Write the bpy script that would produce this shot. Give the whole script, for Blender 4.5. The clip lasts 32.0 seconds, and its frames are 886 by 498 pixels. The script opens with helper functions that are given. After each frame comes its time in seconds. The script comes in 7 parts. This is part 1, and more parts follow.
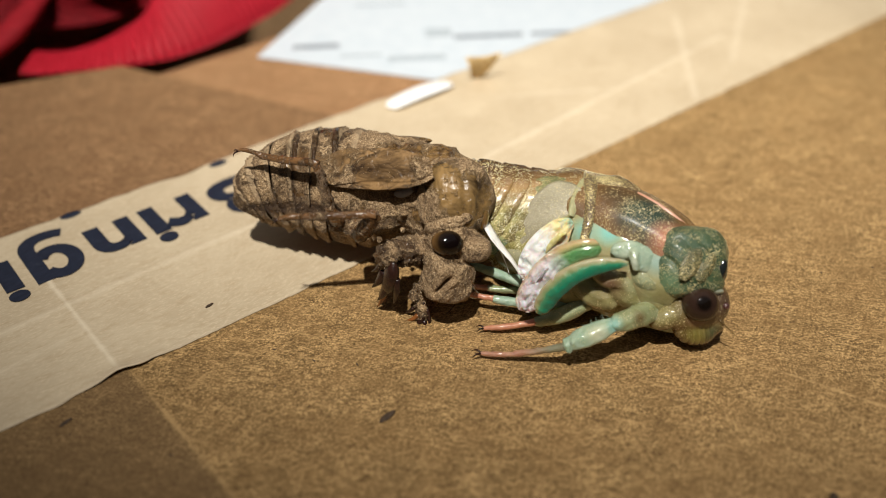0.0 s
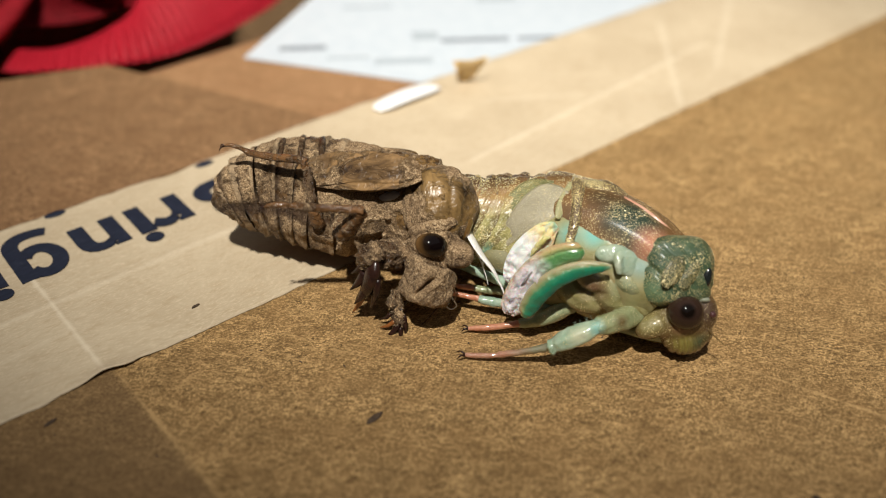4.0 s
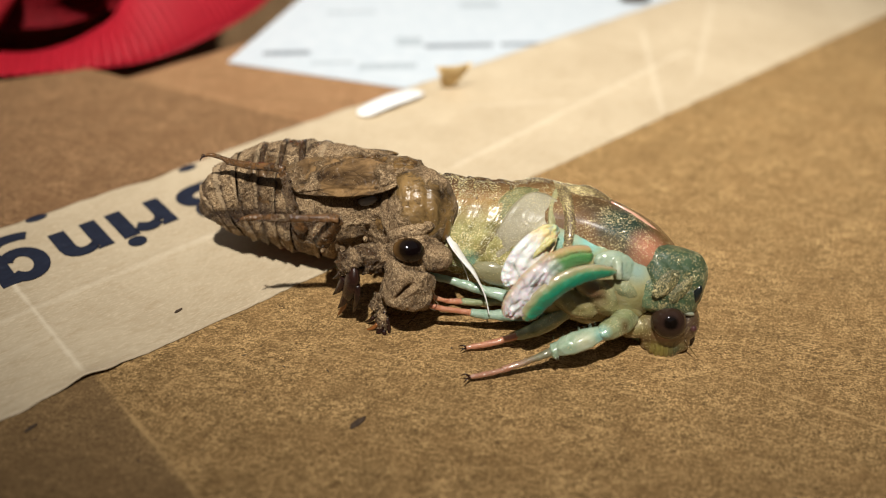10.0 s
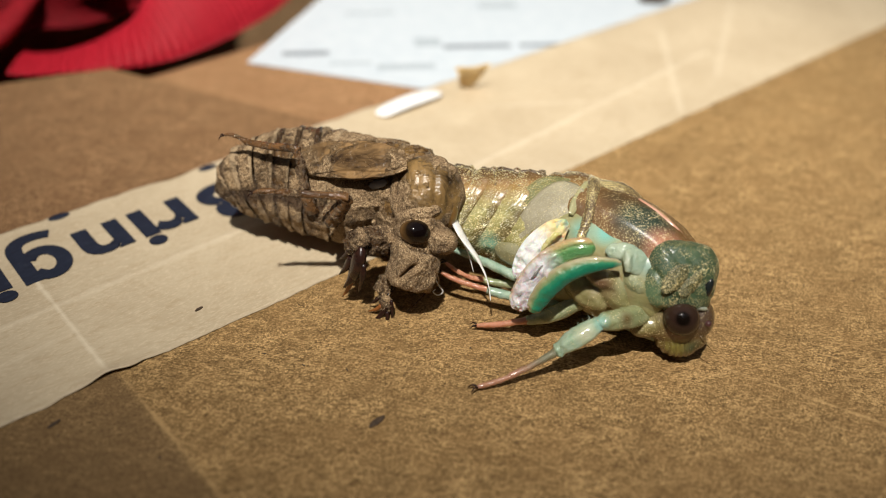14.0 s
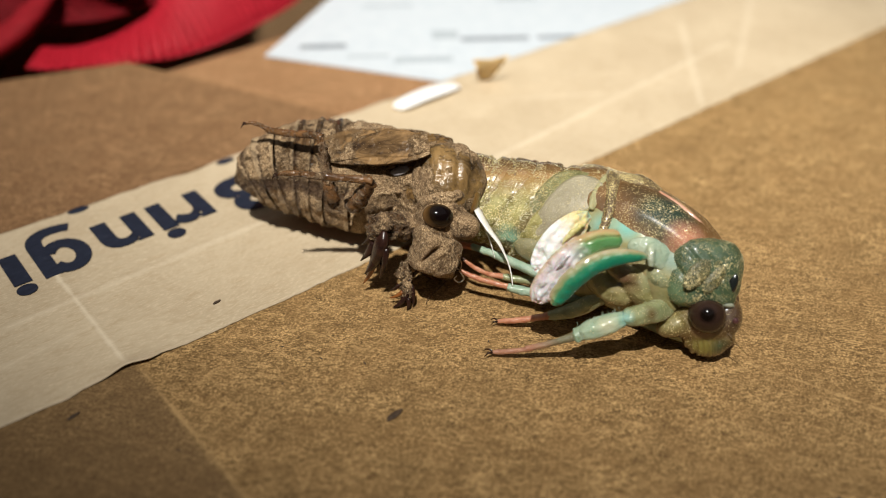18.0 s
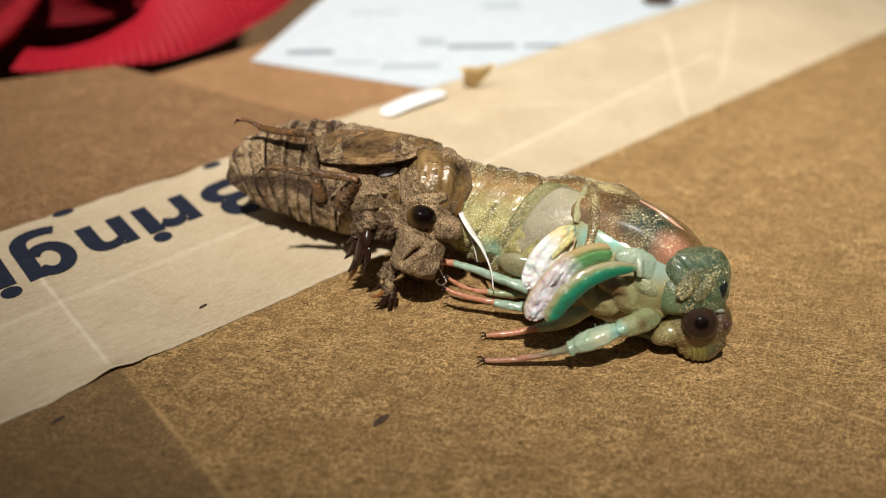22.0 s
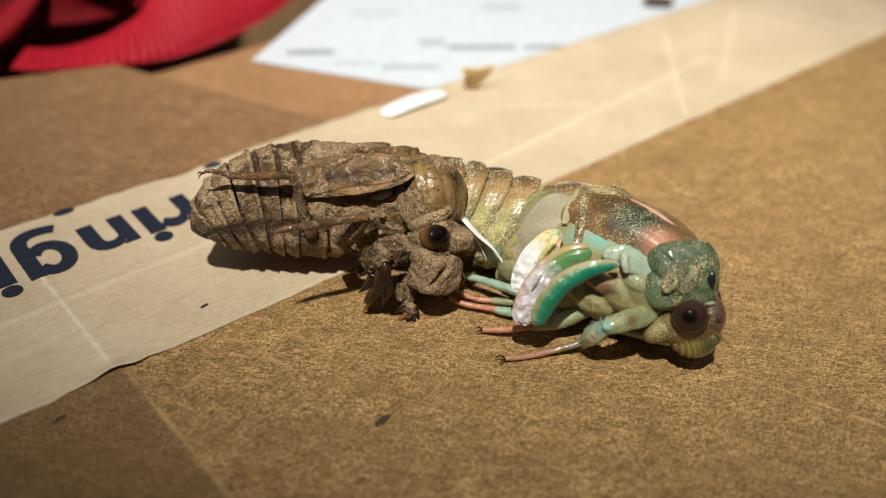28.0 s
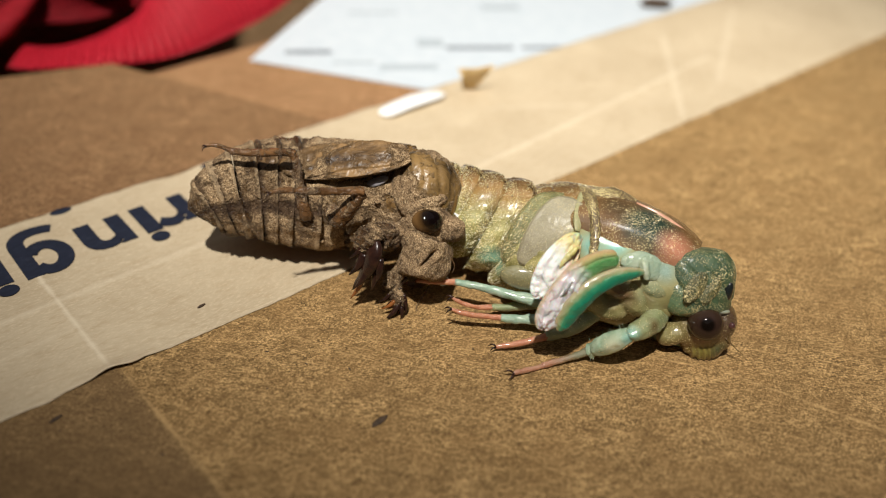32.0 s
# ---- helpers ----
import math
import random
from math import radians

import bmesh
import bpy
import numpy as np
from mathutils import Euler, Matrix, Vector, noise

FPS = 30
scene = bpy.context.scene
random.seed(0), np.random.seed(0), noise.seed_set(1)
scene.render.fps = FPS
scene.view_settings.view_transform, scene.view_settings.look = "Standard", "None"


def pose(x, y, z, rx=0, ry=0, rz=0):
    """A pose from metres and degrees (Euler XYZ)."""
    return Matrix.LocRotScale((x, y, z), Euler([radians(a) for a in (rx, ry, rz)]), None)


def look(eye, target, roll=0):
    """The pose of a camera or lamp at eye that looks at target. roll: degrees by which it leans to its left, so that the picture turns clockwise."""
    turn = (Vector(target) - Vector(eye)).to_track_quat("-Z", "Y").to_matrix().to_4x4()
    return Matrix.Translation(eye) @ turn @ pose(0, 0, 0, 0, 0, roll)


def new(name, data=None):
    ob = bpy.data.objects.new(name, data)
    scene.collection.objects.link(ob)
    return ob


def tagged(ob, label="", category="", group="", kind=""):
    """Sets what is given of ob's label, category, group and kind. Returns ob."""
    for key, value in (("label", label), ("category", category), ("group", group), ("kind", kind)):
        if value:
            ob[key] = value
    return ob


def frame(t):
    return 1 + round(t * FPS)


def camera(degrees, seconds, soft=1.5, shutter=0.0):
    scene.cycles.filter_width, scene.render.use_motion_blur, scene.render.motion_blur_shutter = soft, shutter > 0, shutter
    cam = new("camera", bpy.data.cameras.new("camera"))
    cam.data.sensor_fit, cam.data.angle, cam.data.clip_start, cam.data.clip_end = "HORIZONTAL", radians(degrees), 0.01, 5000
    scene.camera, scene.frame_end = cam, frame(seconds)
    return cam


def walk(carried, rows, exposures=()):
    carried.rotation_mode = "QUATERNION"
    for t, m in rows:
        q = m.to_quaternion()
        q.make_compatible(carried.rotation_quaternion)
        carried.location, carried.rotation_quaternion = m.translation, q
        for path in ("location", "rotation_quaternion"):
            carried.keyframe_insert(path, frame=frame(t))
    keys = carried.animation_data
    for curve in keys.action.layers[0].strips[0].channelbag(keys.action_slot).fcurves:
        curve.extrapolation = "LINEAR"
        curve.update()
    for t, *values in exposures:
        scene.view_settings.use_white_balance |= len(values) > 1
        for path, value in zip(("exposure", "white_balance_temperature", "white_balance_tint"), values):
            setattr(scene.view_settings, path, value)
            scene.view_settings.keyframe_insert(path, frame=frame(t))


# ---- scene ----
cam = camera(55, 32.0, soft=0.9)
cam.data.dof.use_dof = True
cam.data.dof.focus_distance = 0.101
cam.data.dof.aperture_fstop = 12.5

PATH = [
    (0, (-0.02795, -0.07474, 0.06809), (0.03352, -0.00076, -0.00366), 0.27),
    (0.5, (-0.02828, -0.07475, 0.06811), (0.03379, -0.00108, -0.00345), 0.60),
    (1, (-0.02869, -0.07453, 0.06822), (0.03418, -0.00142, -0.00321), 1.17),
    (1.5, (-0.02850, -0.07472, 0.06812), (0.03511, -0.00209, -0.00316), 1.47),
    (2, (-0.02829, -0.07485, 0.06820), (0.03539, -0.00233, -0.00312), 1.47),
    (2.5, (-0.02850, -0.07482, 0.06801), (0.03537, -0.00231, -0.00315), 1.48),
    (3, (-0.02844, -0.07469, 0.06823), (0.03510, -0.00217, -0.00320), 1.52),
    (3.5, (-0.02877, -0.07453, 0.06814), (0.03478, -0.00191, -0.00318), 1.60),
    (5.5, (-0.02863, -0.07454, 0.06829), (0.03564, -0.00251, -0.00298), 1.98),
    (6, (-0.02880, -0.07458, 0.06825), (0.03580, -0.00265, -0.00284), 2.16),
    (6.5, (-0.02875, -0.07475, 0.06826), (0.03617, -0.00301, -0.00273), 2.16),
    (7, (-0.02860, -0.07490, 0.06831), (0.03626, -0.00310, -0.00266), 2.08),
    (7.5, (-0.02891, -0.07459, 0.06828), (0.03621, -0.00300, -0.00267), 2.40),
    (8, (-0.02904, -0.07454, 0.06845), (0.03623, -0.00306, -0.00248), 2.54),
    (8.5, (-0.02897, -0.07478, 0.06839), (0.03672, -0.00348, -0.00232), 2.52),
    (9, (-0.02862, -0.07505, 0.06849), (0.03740, -0.00404, -0.00222), 2.56),
    (9.5, (-0.02876, -0.07502, 0.06845), (0.03730, -0.00396, -0.00215), 2.63),
    (10, (-0.02896, -0.07476, 0.06839), (0.03674, -0.00342, -0.00228), 2.59),
    (10.5, (-0.02877, -0.07489, 0.06837), (0.03651, -0.00325, -0.00238), 2.28),
    (11, (-0.02867, -0.07490, 0.06845), (0.03618, -0.00307, -0.00249), 2.03),
    (11.5, (-0.02857, -0.07468, 0.06822), (0.03569, -0.00249, -0.00291), 1.82),
    (12, (-0.02912, -0.07453, 0.06808), (0.03439, -0.00160, -0.00296), 1.72),
    (12.5, (-0.02948, -0.07429, 0.06825), (0.03354, -0.00096, -0.00283), 1.73),
    (13, (-0.02958, -0.07436, 0.06832), (0.03326, -0.00076, -0.00263), 1.59),
    (13.5, (-0.02945, -0.07455, 0.06828), (0.03393, -0.00121, -0.00246), 1.75),
    (14, (-0.02954, -0.07455, 0.06841), (0.03466, -0.00183, -0.00224), 2.18),
    (14.5, (-0.02964, -0.07462, 0.06852), (0.03493, -0.00219, -0.00208), 2.28),
    (16.5, (-0.02958, -0.07425, 0.06809), (0.03273, -0.00041, -0.00309), 1.48),
    (17, (-0.02963, -0.07417, 0.06813), (0.03250, -0.00023, -0.00309), 1.44),
    (17.5, (-0.02963, -0.07412, 0.06801), (0.03240, -0.00013, -0.00325), 1.37),
    (18, (-0.02933, -0.07424, 0.06799), (0.03268, -0.00035, -0.00339), 1.33),
    (18.5, (-0.02962, -0.07420, 0.06814), (0.03279, -0.00057, -0.00317), 1.48),
    (19, (-0.02934, -0.07440, 0.06813), (0.03343, -0.00093, -0.00302), 1.54),
    (19.5, (-0.02940, -0.07458, 0.06821), (0.03374, -0.00125, -0.00276), 1.69),
    (20, (-0.02951, -0.07444, 0.06835), (0.03378, -0.00129, -0.00266), 1.88),
    (20.5, (-0.03031, -0.07379, 0.06843), (0.03336, -0.00097, -0.00260), 2.46),
    (21, (-0.03043, -0.07382, 0.06828), (0.03347, -0.00092, -0.00244), 2.78),
    (21.5, (-0.03050, -0.07374, 0.06832), (0.03349, -0.00091, -0.00240), 2.82),
    (22, (-0.03002, -0.07422, 0.06822), (0.03422, -0.00146, -0.00235), 2.66),
    (22.5, (-0.02971, -0.07432, 0.06827), (0.03470, -0.00184, -0.00243), 2.61),
    (23, (-0.03016, -0.07403, 0.06828), (0.03452, -0.00180, -0.00242), 2.89),
    (23.5, (-0.02985, -0.07415, 0.06822), (0.03463, -0.00183, -0.00258), 2.80),
    (24, (-0.02960, -0.07425, 0.06822), (0.03459, -0.00186, -0.00276), 2.51),
    (24.5, (-0.02967, -0.07421, 0.06810), (0.03426, -0.00162, -0.00292), 2.28),
    (25, (-0.02966, -0.07415, 0.06811), (0.03377, -0.00127, -0.00306), 2.10),
    (25.5, (-0.02956, -0.07406, 0.06805), (0.03355, -0.00098, -0.00320), 2.10),
    (27.5, (-0.03007, -0.07404, 0.06833), (0.03429, -0.00150, -0.00235), 2.88),
    (28, (-0.03057, -0.07393, 0.06826), (0.03408, -0.00144, -0.00220), 3.05),
    (28.5, (-0.03022, -0.07408, 0.06820), (0.03427, -0.00147, -0.00229), 2.96),
    (29, (-0.03024, -0.07408, 0.06836), (0.03438, -0.00168, -0.00223), 2.92),
    (29.5, (-0.03024, -0.07401, 0.06833), (0.03468, -0.00187, -0.00226), 3.08),
    (30, (-0.03029, -0.07396, 0.06842), (0.03482, -0.00205, -0.00223), 3.24),
    (30.5, (-0.03013, -0.07420, 0.06840), (0.03519, -0.00237, -0.00212), 3.26),
    (31, (-0.03030, -0.07417, 0.06838), (0.03495, -0.00215, -0.00202), 3.30),
    (31.5, (-0.03066, -0.07395, 0.06835), (0.03450, -0.00175, -0.00195), 3.40),
    (32, (-0.03059, -0.07379, 0.06835), (0.03440, -0.00161, -0.00213), 3.40),
]
walk(cam, [(t, look(eye, target, roll)) for t, eye, target, roll in PATH])

# ---- light: a dim warm room, open above, and one strong lamp high over the box ----
world = bpy.data.worlds.new("room_light")
scene.world = world
world.use_nodes = True
world.node_tree.nodes["Background"].inputs["Color"].default_value = (0.96, 0.93, 0.95, 1)
world.node_tree.nodes["Background"].inputs["Strength"].default_value = 0.19
scene.view_settings.exposure = 0.0

lamp_data = bpy.data.lights.new("lamp", "SPOT")
lamp_data.energy, lamp_data.color = 29.6, (1.0, 0.95, 0.87)
lamp_data.shadow_soft_size, lamp_data.spot_size, lamp_data.spot_blend = 0.007, radians(39), 1.0
lamp = new("lamp", lamp_data)
lamp.matrix_world = look((-0.162, -0.150, 0.52), (0.156, 0.083, 0))


# ---- small helpers ----
MM = 0.001


def mat(name, rough=0.6, metallic=0.0):
    m = bpy.data.materials.new(name)
    m.use_nodes = True
    nt = m.node_tree
    b = nt.nodes["Principled BSDF"]
    b.inputs["Roughness"].default_value = rough
    b.inputs["Metallic"].default_value = metallic
    return m, nt, b


def node(nt, kind, **inputs):
    n = nt.nodes.new(kind)
    for k, v in inputs.items():
        n.inputs[k.replace("_", " ")].default_value = v
    return n


def noise_tex(nt, vec, scale, detail=4.0, rough=0.55, distortion=0.0):
    n = node(nt, "ShaderNodeTexNoise", Scale=scale, Detail=detail, Roughness=rough, Distortion=distortion)
    nt.links.new(vec, n.inputs["Vector"])
    return n.outputs["Fac"]


def ramp(nt, fac, stops):
    r = nt.nodes.new("ShaderNodeValToRGB")
    e = r.color_ramp.elements
    while len(e) < len(stops):
        e.new(0.5)
    for el, (p, c) in zip(e, stops):
        el.position, el.color = p, (*c, 1)
    nt.links.new(fac, r.inputs["Fac"])
    return r.outputs["Color"]


def mixc(nt, fac, a, b, mode="MIX"):
    n = nt.nodes.new("ShaderNodeMix")
    n.data_type, n.blend_type = "RGBA", mode
    for sock, v in ((n.inputs["Factor"], fac), (n.inputs["A"], a), (n.inputs["B"], b)):
        if hasattr(v, "is_linked"):
            nt.links.new(v, sock)
        elif isinstance(v, tuple):
            sock.default_value = (*v, 1)
        else:
            sock.default_value = v
    return n.outputs["Result"]


def coords(nt, scale=(1, 1, 1), turn=0.0):
    """Object coordinates, seen in axes turned about z, then scaled."""
    tc = nt.nodes.new("ShaderNodeTexCoord")
    mp = nt.nodes.new("ShaderNodeMapping")
    mp.vector_type = "TEXTURE"
    mp.inputs["Scale"].default_value = tuple(1 / x for x in scale)
    mp.inputs["Rotation"].default_value = (0, 0, radians(turn))
    nt.links.new(tc.outputs["Object"], mp.inputs["Vector"])
    return mp.outputs["Vector"]


def bump(nt, b, height, strength, dist):
    n = node(nt, "ShaderNodeBump", Strength=strength, Distance=dist)
    nt.links.new(height, n.inputs["Height"])
    nt.links.new(n.outputs["Normal"], b.inputs["Normal"])


def link(nt, a, b):
    nt.links.new(a, b)


def smooth(me):
    me.polygons.foreach_set("use_smooth", [True] * len(me.polygons))
    return me


def part(name, bm, material, parent=None, label="", flat=False):
    me = bpy.data.meshes.new(name)
    bmesh.ops.recalc_face_normals(bm, faces=bm.faces[:])
    bm.to_mesh(me)
    bm.free()
    if not flat:
        smooth(me)
    if material:
        me.materials.append(material)
    ob = new(name, me)
    if parent is not None:
        ob.parent = parent
    if label:
        tagged(ob, label)
    return ob


def empty(name, m=None, parent=None):
    ob = new(name)
    ob.empty_display_size = 0.005
    if parent is not None:
        ob.parent = parent
    if m is not None:
        ob.matrix_basis = m
    return ob


def catmull(rows, k):
    """Stations refined k times along a smooth curve; rows are tuples of equal length."""
    a = np.array(rows, float)
    out = []
    for i in range(len(a) - 1):
        p0, p1, p2, p3 = a[max(i - 1, 0)], a[i], a[i + 1], a[min(i + 2, len(a) - 1)]
        for j in range(k):
            u = j / k
            out.append(0.5 * (2 * p1 + (p2 - p0) * u + (2 * p0 - 5 * p1 + 4 * p2 - p3) * u * u + (3 * p1 - p0 - 3 * p2 + p3) * u ** 3))
    out.append(a[-1])
    return np.array(out)


def loft(stations, n=24, k=4, rough=0.0, grain=1.0, seed=0.0, power=2.0, close=True, side=None):
    """A closed body along a line of (x, y, z, half width, half height), in millimetres."""
    st = catmull(stations, k) if k > 1 else np.array(stations, float)
    bm = bmesh.new()
    rings = []
    for i, s in enumerate(st):
        c = Vector(s[:3])
        t = Vector(st[min(i + 1, len(st) - 1)][:3] - st[max(i - 1, 0)][:3]).normalized()
        sd = Vector(side) if side else Vector((0, 0, 1)).cross(t)
        if sd.length < 1e-4:
            sd = Vector((0, 1, 0))
        sd = (sd - t * sd.dot(t)).normalized()
        up = t.cross(sd).normalized()
        ring = []
        for j in range(n):
            a = 2 * math.pi * j / n
            ca, sa = math.cos(a), math.sin(a)
            ca = math.copysign(abs(ca) ** (2 / power), ca)
            sa = math.copysign(abs(sa) ** (2 / power), sa)
            p = c + sd * (ca * s[3]) + up * (sa * s[4])
            if rough:
                d = (p - c).normalized()
                p += d * rough * (noise.fractal(p * grain + Vector((seed, 0, 0)), 0.8, 2.0, 4))
            ring.append(bm.verts.new(p * MM))
        rings.append(ring)
    for a, b in zip(rings, rings[1:]):
        for j in range(n):
            bm.faces.new((a[j], a[(j + 1) % n], b[(j + 1) % n], b[j]))
    if close:
        for ring, i in ((rings[0], 0), (rings[-1], -1)):
            cv = bm.verts.new(Vector(st[i][:3]) * MM)
            for j in range(n):
                bm.faces.new((ring[j], ring[(j + 1) % n], cv))
    return bm


def ball(c, r, seg=20, rings=14):
    """An ellipsoid at c with radii r, millimetres."""
    bm = bmesh.new()
    bmesh.ops.create_uvsphere(bm, u_segments=seg, v_segments=rings, radius=1)
    for v in bm.verts:
        v.co = Vector((c[0] + v.co.x * r[0], c[1] + v.co.y * r[1], c[2] + v.co.z * r[2])) * MM
    return bm


def box(lo, hi):
    bm = bmesh.new()
    bmesh.ops.create_cube(bm, size=1)
    for v in bm.verts:
        v.co = Vector([(lo[i] + hi[i]) / 2 + v.co[i] * (hi[i] - lo[i]) for i in range(3)])
    return bm


def sheet(outline, z0, z1):
    """A flat plate in millimetres from an outline of (x, y)."""
    bm = bmesh.new()
    low = [bm.verts.new((x * MM, y * MM, z0 * MM)) for x, y in outline]
    top = [bm.verts.new((x * MM, y * MM, z1 * MM)) for x, y in outline]
    bm.faces.new(low[::-1])
    bm.faces.new(top)
    for i in range(len(low)):
        j = (i + 1) % len(low)
        bm.faces.new((low[i], low[j], top[j], top[i]))
    return bm


def joined(*bms):
    out = bmesh.new()
    for b in bms:
        me = bpy.data.meshes.new("piece")
        b.to_mesh(me)
        b.free()
        out.from_mesh(me)
        bpy.data.meshes.remove(me)
    return out


def dot_mm(nt, direction, p0, p1):
    """0 at p0 and 1 at p1 millimetres along a direction of the object's own space."""
    tc = nt.nodes.new("ShaderNodeTexCoord")
    vm = nt.nodes.new("ShaderNodeVectorMath")
    vm.operation = "DOT_PRODUCT"
    vm.inputs[1].default_value = Vector(direction).normalized()
    link(nt, tc.outputs["Object"], vm.inputs[0])
    mr = node(nt, "ShaderNodeMapRange")
    mr.inputs["From Min"].default_value, mr.inputs["From Max"].default_value = p0 * MM, p1 * MM
    link(nt, vm.outputs["Value"], mr.inputs["Value"])
    return mr.outputs["Result"]


def maths(nt, op, a, b):
    n = nt.nodes.new("ShaderNodeMath")
    n.operation = op
    for s, v in ((n.inputs[0], a), (n.inputs[1], b)):
        if hasattr(v, "is_linked"):
            link(nt, v, s)
        else:
            s.default_value = v
    return n.outputs["Value"]


def near_mm(nt, centre, r0, r1):
    """1 within r0 millimetres of a point, falling to 0 at r1."""
    tc = nt.nodes.new("ShaderNodeTexCoord")
    vm = nt.nodes.new("ShaderNodeVectorMath")
    vm.operation = "DISTANCE"
    vm.inputs[1].default_value = Vector(centre) * MM
    link(nt, tc.outputs["Object"], vm.inputs[0])
    mr = node(nt, "ShaderNodeMapRange")
    mr.inputs["From Min"].default_value, mr.inputs["From Max"].default_value = r1 * MM, r0 * MM
    link(nt, vm.outputs["Value"], mr.inputs["Value"])
    return mr.outputs["Result"]


def line_mm(nt, a, b, width):
    """1 on the straight line through two points of the plan, fading out at width millimetres from it and past its ends."""
    a, b = Vector((*a, 0)), Vector((*b, 0))
    d = (b - a).normalized()
    n = Vector((-d.y, d.x, 0))
    tc = nt.nodes.new("ShaderNodeTexCoord")
    outs = []
    for axis, at in ((n, a), (d, (a + b) / 2)):
        vm = nt.nodes.new("ShaderNodeVectorMath")
        vm.operation = "DOT_PRODUCT"
        vm.inputs[1].default_value = axis
        link(nt, tc.outputs["Object"], vm.inputs[0])
        outs.append(maths(nt, "ABSOLUTE", maths(nt, "SUBTRACT", vm.outputs["Value"], axis.dot(at) * MM), 0.0))
    wob = maths(nt, "MULTIPLY", maths(nt, "SUBTRACT", noise_tex(nt, coords(nt), 400, 3, 0.6), 0.5), 0.9 * MM)
    across = node(nt, "ShaderNodeMapRange")
    across.inputs["From Min"].default_value, across.inputs["From Max"].default_value = width * MM, 0.0
    link(nt, maths(nt, "ADD", outs[0], wob), across.inputs["Value"])
    along = node(nt, "ShaderNodeMapRange")
    half = (b - a).length / 2
    along.inputs["From Min"].default_value, along.inputs["From Max"].default_value = (half + 1) * MM, (half - 2) * MM
    link(nt, outs[1], along.inputs["Value"])
    return maths(nt, "MULTIPLY", across.outputs["Result"], along.outputs["Result"])


# ---- materials ----
def card_material(name, base, dark, light, worn=(), darker_side=None):
    m, nt, b = mat(name, 0.82)
    v = coords(nt)
    blot = noise_tex(nt, v, 60, 4, 0.6)
    mid = noise_tex(nt, coords(nt, (0.7, 1.0, 1.0), -40), 300, 5, 0.7)
    fibre = noise_tex(nt, coords(nt, (0.95, 1.05, 1.0), -40), 3900, 5, 0.8)
    pit = noise_tex(nt, coords(nt, (0.7, 1.0, 1.0), -40), 2200, 4, 0.7)
    weave = noise_tex(nt, coords(nt, (0.75, 1.1, 1.0), -40), 1150, 4, 0.78)
    c = ramp(nt, maths(nt, "ADD", maths(nt, "MULTIPLY", fibre, 0.86), maths(nt, "MULTIPLY", weave, 0.14)),
             [(0.412, tuple(x * 0.28 for x in dark)), (0.470, tuple(0.5 * (x + y) for x, y in zip(dark, base))), (0.52, base), (0.580, tuple(min(1, x * 1.95) for x in light))])
    for turn, size, much in ((-52, 2300, 0.55), (-24, 2700, 0.45), (18, 2500, 0.3)):
        strand = noise_tex(nt, coords(nt, (0.14, 1.5, 1.0), turn), size, 3, 0.6)
        c = mixc(nt, ramp(nt, strand, [(0.58, (0, 0, 0)), (0.67, (much,) * 3)]), c, tuple(min(1, x * 1.9) for x in light))
        c = mixc(nt, ramp(nt, strand, [(0.33, (much,) * 3), (0.42, (0, 0, 0))]), c, tuple(x * 0.45 for x in dark))
    scuff = noise_tex(nt, coords(nt, (0.45, 1.0, 1.0), -40), 420, 5, 0.72)
    c = mixc(nt, ramp(nt, scuff, [(0.54, (0, 0, 0)), (0.74, (0.22, 0.22, 0.22))]), c, tuple(min(1, x * 1.3) for x in light))
    c = mixc(nt, ramp(nt, mid, [(0.34, (0.5, 0.5, 0.5)), (0.58, (0, 0, 0))]), c, tuple(x * 0.9 for x in dark))
    hue = noise_tex(nt, v, 170, 5, 0.7)
    c = mixc(nt, ramp(nt, hue, [(0.40, (0, 0, 0)), (0.66, (0.3, 0.3, 0.3))]), c, (base[0] * 1.02, base[1] * 0.92, base[2] * 0.86))
    c = mixc(nt, ramp(nt, blot, [(0.32, (0.3, 0.3, 0.3)), (0.62, (0, 0, 0))]), c, dark)
    c = mixc(nt, ramp(nt, pit, [(0.28, (0.55, 0.55, 0.55)), (0.40, (0, 0, 0))]), c, tuple(x * 0.4 for x in dark))
    for p, q, w, k in worn:
        rubbed = maths(nt, "MULTIPLY", line_mm(nt, p, q, w), k)
        c = mixc(nt, maths(nt, "MULTIPLY", rubbed, ramp(nt, scuff, [(0.40, (0.25, 0.25, 0.25)), (0.56, (1, 1, 1))])), c, tuple(min(1, x * 1.6) for x in light))
    # mixes in a darker, less yellow brown wherever the side mask is 1
    if darker_side:
        c = mixc(nt, maths(nt, "MULTIPLY", darker_side(nt), 0.55), c, (dark[0] * 0.72, dark[1] * 0.74, dark[2] * 0.95))
    link(nt, c, b.inputs["Base Color"])
    bump(nt, b, fibre, 0.4, 0.0001)
    b.inputs["Specular IOR Level"].default_value = 0.25
    return m


